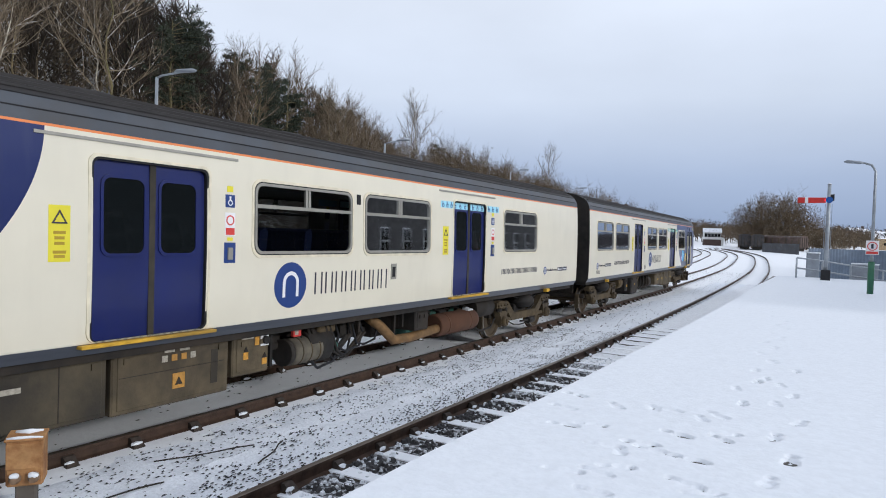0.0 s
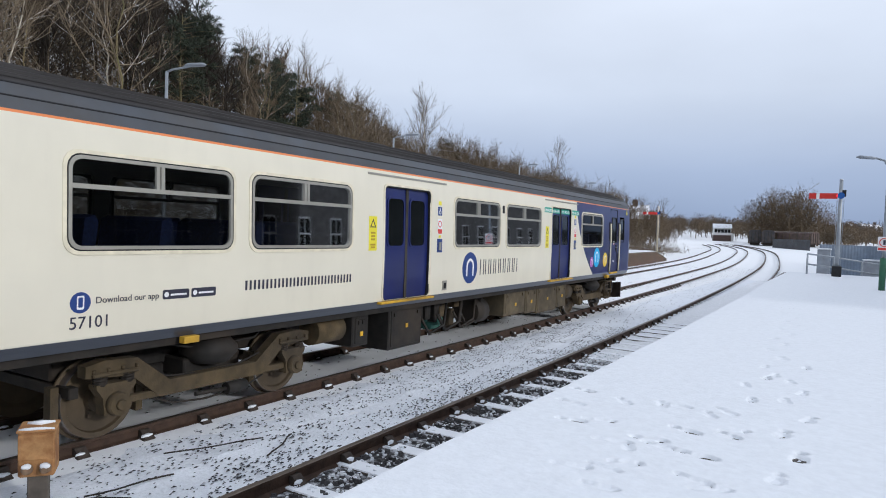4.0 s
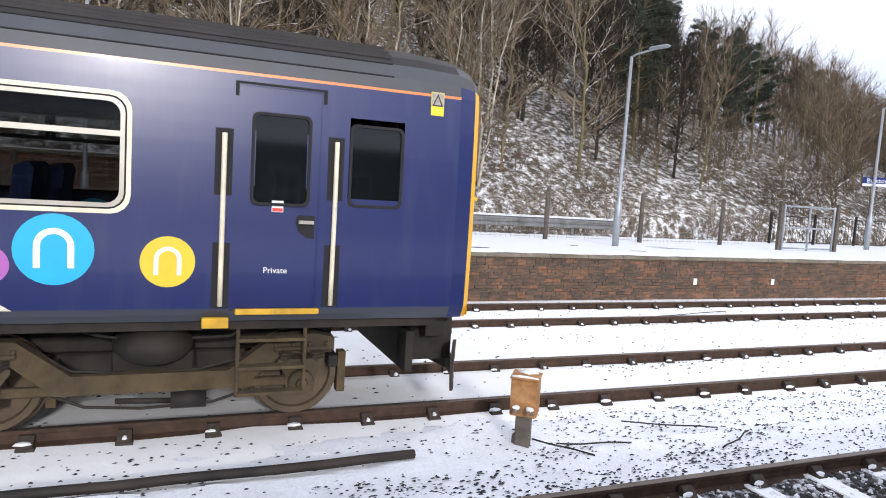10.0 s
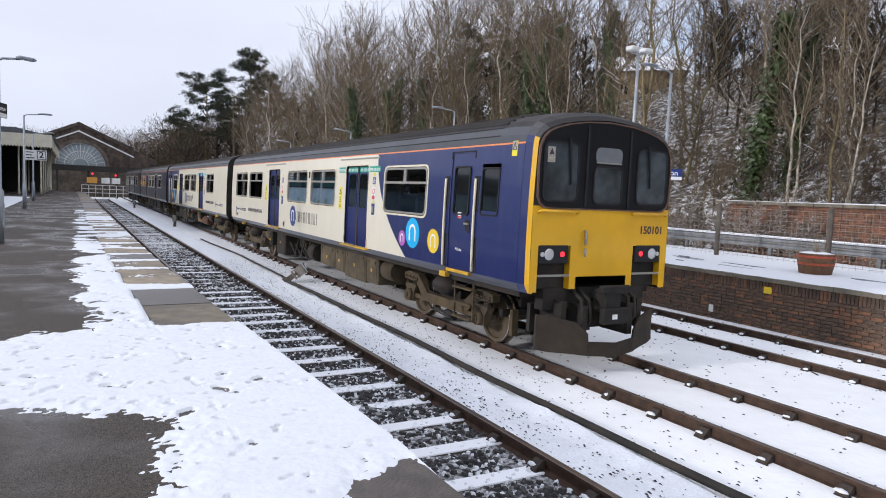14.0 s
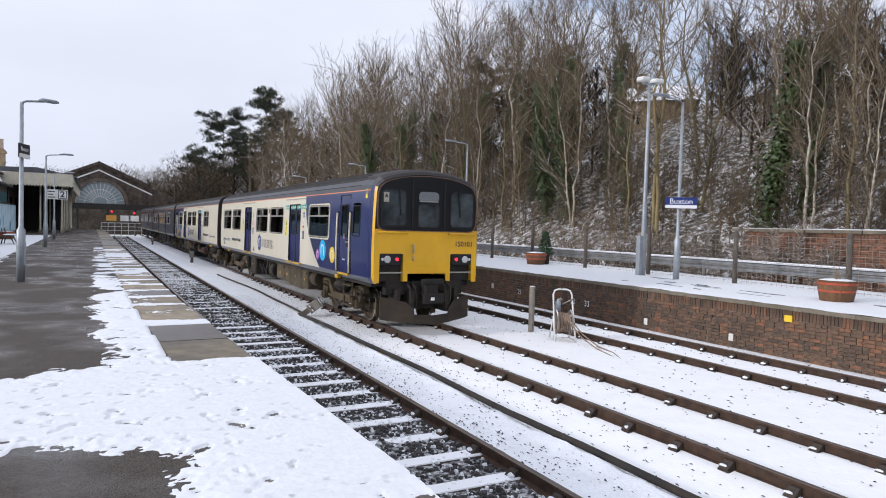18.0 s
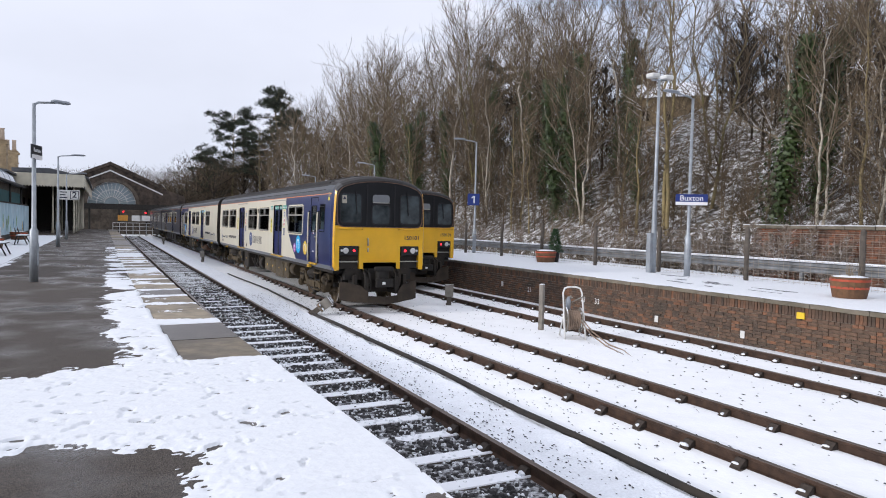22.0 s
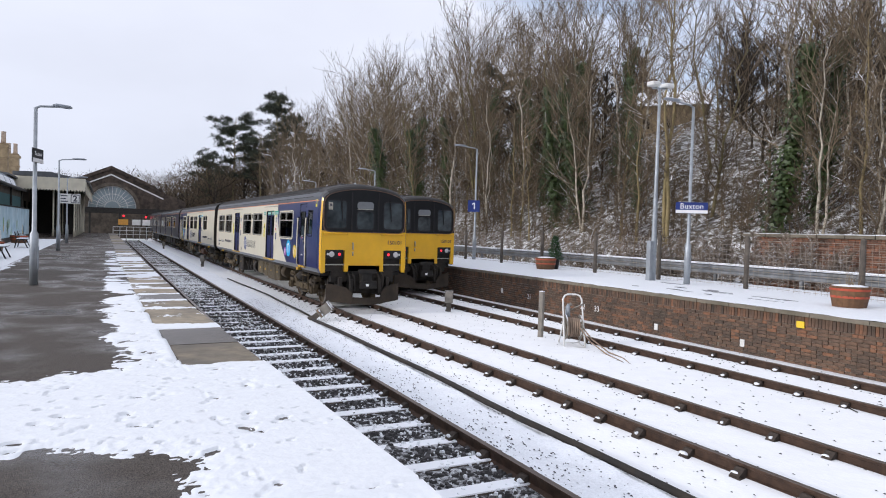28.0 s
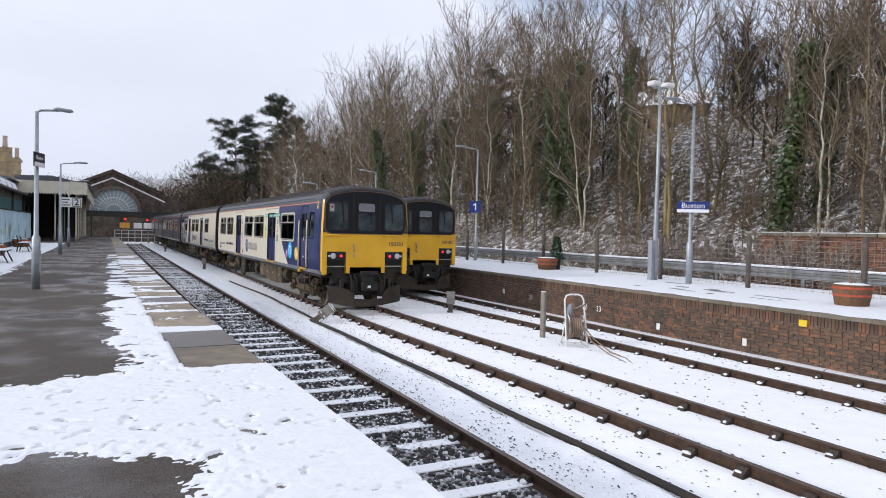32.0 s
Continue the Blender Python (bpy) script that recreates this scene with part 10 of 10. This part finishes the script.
def blue_shed():
    t = empty("corrugated_screen", label="long blue-grey corrugated metal screen beyond the platform", category="wall")
    m = material("blue_grey_sheeting", (0.17, 0.215, 0.28), 0.6, 0.1, vary=0.15, scale=1.5, grime=(0.12, 0.14, 0.165), grime_amt=0.5)
    dull = material("dull_grey_sheeting", (0.075, 0.08, 0.09), 0.8, vary=0.3, scale=0.6, grime=(0.05, 0.04, 0.032), grime_amt=0.7)
    runs = (((-24.7, -72.0), (0.1, -60.0)), ((4.6, -150.0), (12.6, -166.0)))
    for (xa, ya), (xb, yb) in runs:
        n = max(1, round(math.hypot(xb - xa, yb - ya) / 0.69))
        u = Vector((xb - xa, yb - ya)) / n
        out = Vector((-u.y, u.x)).normalized() * 0.025
        for k in range(n):
            p = Vector((xa, ya)) + u * k
            pr = [p + u * (i / 6) + (out if i % 2 else out * 0) for i in range(7)]
            bm = bmesh.new()
            prism(bm, [(q.x, q.y) for q in pr] + [(q.x - out.x * 1.6, q.y - out.y * 1.6) for q in pr[::-1]], "z", -1.8 if xa < 0 else -0.3, 2.25 if xa < 0 else 2.84)
            part("sheet", bm, m if xa < 0 else dull, t)
    return t


blue_shed()


def goods_wagon(x, y, yaw, paint, label, size=1.0):
    t = empty("hopper_wagon", pose(x, y, rise(y) - 0.15, 0, 0, yaw) @ Matrix.Diagonal((size, size, size, 1)), label=label, category="wagon", group="stabled wagons")
    bm = bmesh.new()
    line = [(-1.3, 0.75), (-1.42, 1.1), (-1.42, 3.35), (-1.2, 3.7), (-0.6, 3.85), (0.6, 3.85), (1.2, 3.7), (1.42, 3.35), (1.42, 1.1), (1.3, 0.75)]
    prism(bm, line, "y", -6, 6)
    part("body", bm, paint, t)
    for k in range(7):
        for s in (-1, 1):
            bm = bmesh.new()
            box(bm, *sorted((s * 1.41, s * 1.5)), -5.6 + 1.85 * k, -5.45 + 1.85 * k, 0.8, 3.3)
            part("rib", bm, M_MUCK, t)
    for x_ in (-0.75, 0.0, 0.75):
        bm = bmesh.new()
        box(bm, x_ - 0.05, x_ + 0.05, 6.0, 6.07, 0.8, 3.5)
        part("end_stanchion", bm, M_MUCK2, t)
    for x_ in (-0.85, 0.85):
        bm = bmesh.new()
        tube(bm, [(x_, 6.0, 0.95), (x_, 6.45, 0.95), (x_, 6.45, 0.95), (x_, 6.5, 0.95)], [0.09, 0.09, 0.22, 0.22], 10)
        part("buffer", bm, M_MUCK2, t)
    for y_ in (-4, 4):
        bm = bmesh.new()
        box(bm, -1.1, 1.1, y_ - 1.3, y_ + 1.3, 0.15, 0.75, 0.05)
        part("bogie", bm, M_MUCK2, t)
    return t


M_WAGON = material("dark_wagon_paint", (0.03, 0.03, 0.032), 0.7, vary=0.3, scale=1.0, grime=(0.1, 0.07, 0.055), grime_amt=0.5, snow=0.4)
M_WAGON2 = material("rusty_wagon_paint", (0.09, 0.06, 0.048), 0.8, vary=0.4, scale=0.8, grime=(0.04, 0.035, 0.032), grime_amt=0.7, snow=0.3)
goods_wagon(18.4, -186, 6, M_WAGON, "black goods wagon seen end-on, snow along its top")
goods_wagon(15.4, -185, 6, M_WAGON, "black goods wagon seen end-on, snow along its top")
goods_wagon(9.6, -183, 56, M_WAGON2, "rust-brown goods wagon standing across the sidings", 0.97)


def signal_box():
    t = empty("signal_box", pose(30.3, -212, 1.6, 0, 0, 14), label="white weatherboarded signal box on a brick base", category="building")
    bm = bmesh.new()
    box(bm, -4, 4, -2.2, 2.2, -0.5, 2.4)
    part("base", bm, M_BRICK_DARK, t)
    bm = bmesh.new()
    box(bm, -4, 4, -2.2, 2.2, 2.4, 5.0, 0.03)
    part("cabin", bm, M_WHITEP, t)
    bm = bmesh.new()
    prism(bm, [(-2.7, 5.0), (2.7, 5.0), (0, 6.6)], "x", -4.4, 4.4)
    part("roof", bm, M_SLATE, t)
    for k in range(5):
        bm = bmesh.new()
        box(bm, -3.7 + 1.5 * k, -2.4 + 1.5 * k, 2.2, 2.24, 3.3, 4.6)
        part("window", bm, M_DARKGLASS, t)
    bm = bmesh.new()
    box(bm, -5.2, -4.1, 1.0, 2.0, -0.5, 3.0)
    part("steps", bm, M_WHITEP, t)
    for o in t.children:
        o.data.transform(Matrix.Diagonal((0.6, 0.8, 0.8, 1)))
    return t


signal_box()


def far_house(x, y, z, w, d, h, spin, label):
    t = empty("house", pose(x, y, z, 0, 0, spin), label=label, category="house", group="houses beyond the line")
    bm = bmesh.new()
    box(bm, -w / 2, w / 2, -d / 2, d / 2, -1, h)
    part("wall", bm, M_SANDST, t)
    bm = bmesh.new()
    prism(bm, [(-d / 2 - 0.3, h), (d / 2 + 0.3, h), (0, h + d * 0.35)], "x", -w / 2 - 0.3, w / 2 + 0.3)
    part("roof", bm, M_SLATE, t)
    for k in range(3):
        for s in (-1, 1):
            bm = bmesh.new()
            box(bm, -w / 2 + w * (k + 0.35) / 3, -w / 2 + w * (k + 0.65) / 3, *sorted((s * d / 2, s * (d / 2 + 0.05))), h * 0.3, h * 0.6)
            part("window", bm, M_DARKGLASS, t)
    bm = bmesh.new()
    box(bm, -w * 0.3 - 0.45, -w * 0.3 + 0.45, -0.4, 0.4, h, h + d * 0.35 + 1.0)
    part("chimney", bm, M_BRICK_DARK, t)
    return t


far_house(47, -112, 1.5, 14, 8, 2.6, 25, "low stone house with a snowy roof")
far_house(37, -128, 1.5, 12, 8, 4.0, 15, "low stone house with a snowy roof")
far_house(40.4, 41.2, 10.3, 5.4, 4.6, 2.6, -46, "stone house with a snowy roof above the bank")
for x, y in ((-40, -420), (-70, -450), (-2, -330), (-9, -336), (-95, -400), (-55, -520), (-16, -328), (-24, -338), (-33, -330)):
    far_house(x, y, ground_z(x, y) + 0.6, 16, 9, 4, 90 + 3 * x if y > -340 else x, "distant house with a snowy roof")


def thaw_streaks():
    r = random.Random(15)
    m = material("wet_thawed_asphalt", (0.07, 0.072, 0.08), 0.6, vary=0.4, scale=9, grime=(0.5, 0.52, 0.56), grime_amt=0.7, grime_scale=6)
    for k in range(34):
        y, x = r.uniform(-14, 16), r.choice((12.6, 12.9, 13.6, 13.9, 14.6)) + r.uniform(-0.25, 0.25)
        ln, w = r.uniform(0.12, 0.55), r.uniform(0.03, 0.1)
        if abs(y - 9.4) < 1.0 or abs(y + 3.4) < 0.9:
            continue
        vs = []
        for i in range(12):
            a = i * math.pi / 6
            vs.append((x + w * math.cos(a) * r.uniform(0.5, 1.2), y + ln * math.sin(a) * r.uniform(0.7, 1.1)))
        zt = max(v.co.z for v in SNOW_FAR.data.vertices if abs(v.co.y - y) < 0.8 and abs(v.co.x - x) < 0.5) + 0.003
        tagged(raw("thawed_patch", [(a, b, zt) for a, b in vs] + [(x + (a - x) * 1.1, y + (b - y) * 1.1, zt - 0.05) for a, b in vs], [tuple(range(12))] + [(i, i + 12, (i + 1) % 12 + 12, (i + 1) % 12) for i in range(12)], m), "dark thawed streak in the platform snow", "thawed patch", "thawed patches", "structure")


thaw_streaks()

# ---- loose stones and the nearest bricks, last ----
def scatter(name, n, x0, x1, y0, y1, z, size, mat, label, seed, dens=None):
    r = random.Random(seed)
    vs, fs = [], []
    for _ in range(n):
        x, y = r.uniform(x0, x1), r.uniform(y0, y1)
        x += bend(y)
        if dens and r.random() > dens(x, y):
            continue
        s = size * r.uniform(0.5, 1.3)
        q = len(vs)
        a = r.uniform(0, 6.28)
        top = [(x + s * math.cos(a + k * 1.5708) * r.uniform(0.5, 1), y + s * math.sin(a + k * 1.5708) * r.uniform(0.5, 1), z + s * r.uniform(0.3, 0.8)) for k in range(4)]
        thin = 1.0 if size >= 0.02 else r.uniform(0.4, 0.9)
        bot = [(x + s * 1.2 * math.cos(a + k * 1.5708) * thin, y + s * 1.2 * math.sin(a + k * 1.5708) / thin, z - s * 0.5) for k in range(4)]
        if size < 0.02:
            vs += bot + [(x + s * r.uniform(-0.4, 0.4), y + s * r.uniform(-0.4, 0.4), z + s * r.uniform(0.25, 0.5))]
            fs += [(q + k, q + (k + 1) % 4, q + 4) for k in range(4)]
            continue
        vs += top + bot
        fs += [(q, q + 1, q + 2, q + 3)] + [(q + k, q + 4 + k, q + 4 + (k + 1) % 4, q + (k + 1) % 4) for k in range(4)]
    return tagged(raw(name, vs, fs, mat), label, "ballast stones", kind="stuff")


M_STONES = material("ballast_stone", (0.05, 0.048, 0.05), 0.9, vary=0.5, scale=8, snow=0.35)
M_STONES2 = material("grit_in_snow", (0.032, 0.032, 0.036), 0.9, vary=0.4, scale=8, snow=0.1)
scatter("ballast_stones", 16000, 0.5, 2.62, -12, 26, -0.14, 0.032, M_STONES, "dark ballast stones between the sleepers", 1, lambda x, y: 1.0 if ((y + 20) % 0.76) > 0.16 and ((y + 20) % 0.76) < 0.6 else 0.05)
scatter("ballast_stones", 24000, 2.75, 3.9, -18, 24, -0.15, 0.0125, M_STONES2, "dark grit showing through thin snow", 2, lambda x, y: max(0.0, 0.9 - 0.75 * (x - 2.75) + 0.5 * noise.noise((x * 2.5, y * 1.1, 4))) * (1.0 if y < -1 else 0.3))
scatter("ballast_stones", 11000, 3.85, 4.85, -18, 24, -0.16, 0.0125, M_STONES2, "dark grit showing through thin snow", 3, lambda x, y: 0.55 if y < -3.5 else 0.14)
scatter("ballast_stones", 1300, 5.1, 9.0, -20, 30, -0.125, 0.014, M_STONES2, "scattered grit on the snow between tracks", 4)
scatter("ballast_stones", 800, 9.2, 11.7, -20, 30, -0.125, 0.014, M_STONES2, "scattered grit on the snow by the wall", 5)


scatter("ballast_stones", 4500, 3.0, 11.6, -64, -16, -0.13, 0.019, M_STONES2, "scattered grit on the snow towards the junction", 8)
scatter("snow_specks", 15000, 0.62, 2.62, -14, 34, -0.13, 0.021, M_SNOW, "clumps of snow caught on the ballast", 6, lambda x, y: 0.45 + 0.5 * noise.noise((x * 1.5, y * 0.8, 3)))


# grit that also stands in for the black shadow streaks at the rails
for k, (xa, xb, amount) in enumerate(((5.0, 5.45, 2600), (6.2, 6.85, 3200), (8.9, 9.35, 2200), (10.2, 10.75, 2200))):
    scatter("ballast_stones", amount, xa, xb, -16, 24, -0.135, 0.014, M_STONES2, "grit along the foot of the rails, dark also for their shadow streaks", 20 + k, lambda x, y: 0.35 + 0.9 * noise.noise((x * 2, y * 0.7, 9)))


def nearest_bricks():
    r = random.Random(31)
    protos = {}
    for c in range(1, 12):
        z, y = -0.28 + c * 0.077, 6.5 - (0.115 if c % 2 else 0)
        while y < 11.3:
            w = 0.225 if r.random() < 0.75 else 0.11
            if w not in protos:
                bm = bmesh.new()
                box(bm, 0, 0.1, 0, w, 0, 0.066, 0.004)
                protos[w] = part("brick", bm, M_BRICKS[0], PLATFORM_FAR)
                o = protos[w]
            else:
                o = shared("brick", protos[w], PLATFORM_FAR)
            o.matrix_basis = pose(wall_x(y) - r.uniform(0.0, 0.013), y, z, 0, 0, r.uniform(-1, 1))
            y += w + 0.01
    y = 6.5
    bm = bmesh.new()
    box(bm, 0, 0.1, 0, 0.066, 0, min(0.865, FAR_TOP - 0.09) - 0.645, 0.004)
    first = part("brick", bm, M_BRICKS[0], PLATFORM_FAR)
    while y < 11.3:
        o = first if y == 6.5 else shared("brick", first, PLATFORM_FAR)
        o.matrix_basis = pose(wall_x(y) - r.uniform(0.0, 0.012), y, 0.645, 0, 0, r.uniform(-1, 1))
        y += 0.076


nearest_bricks()

motions()
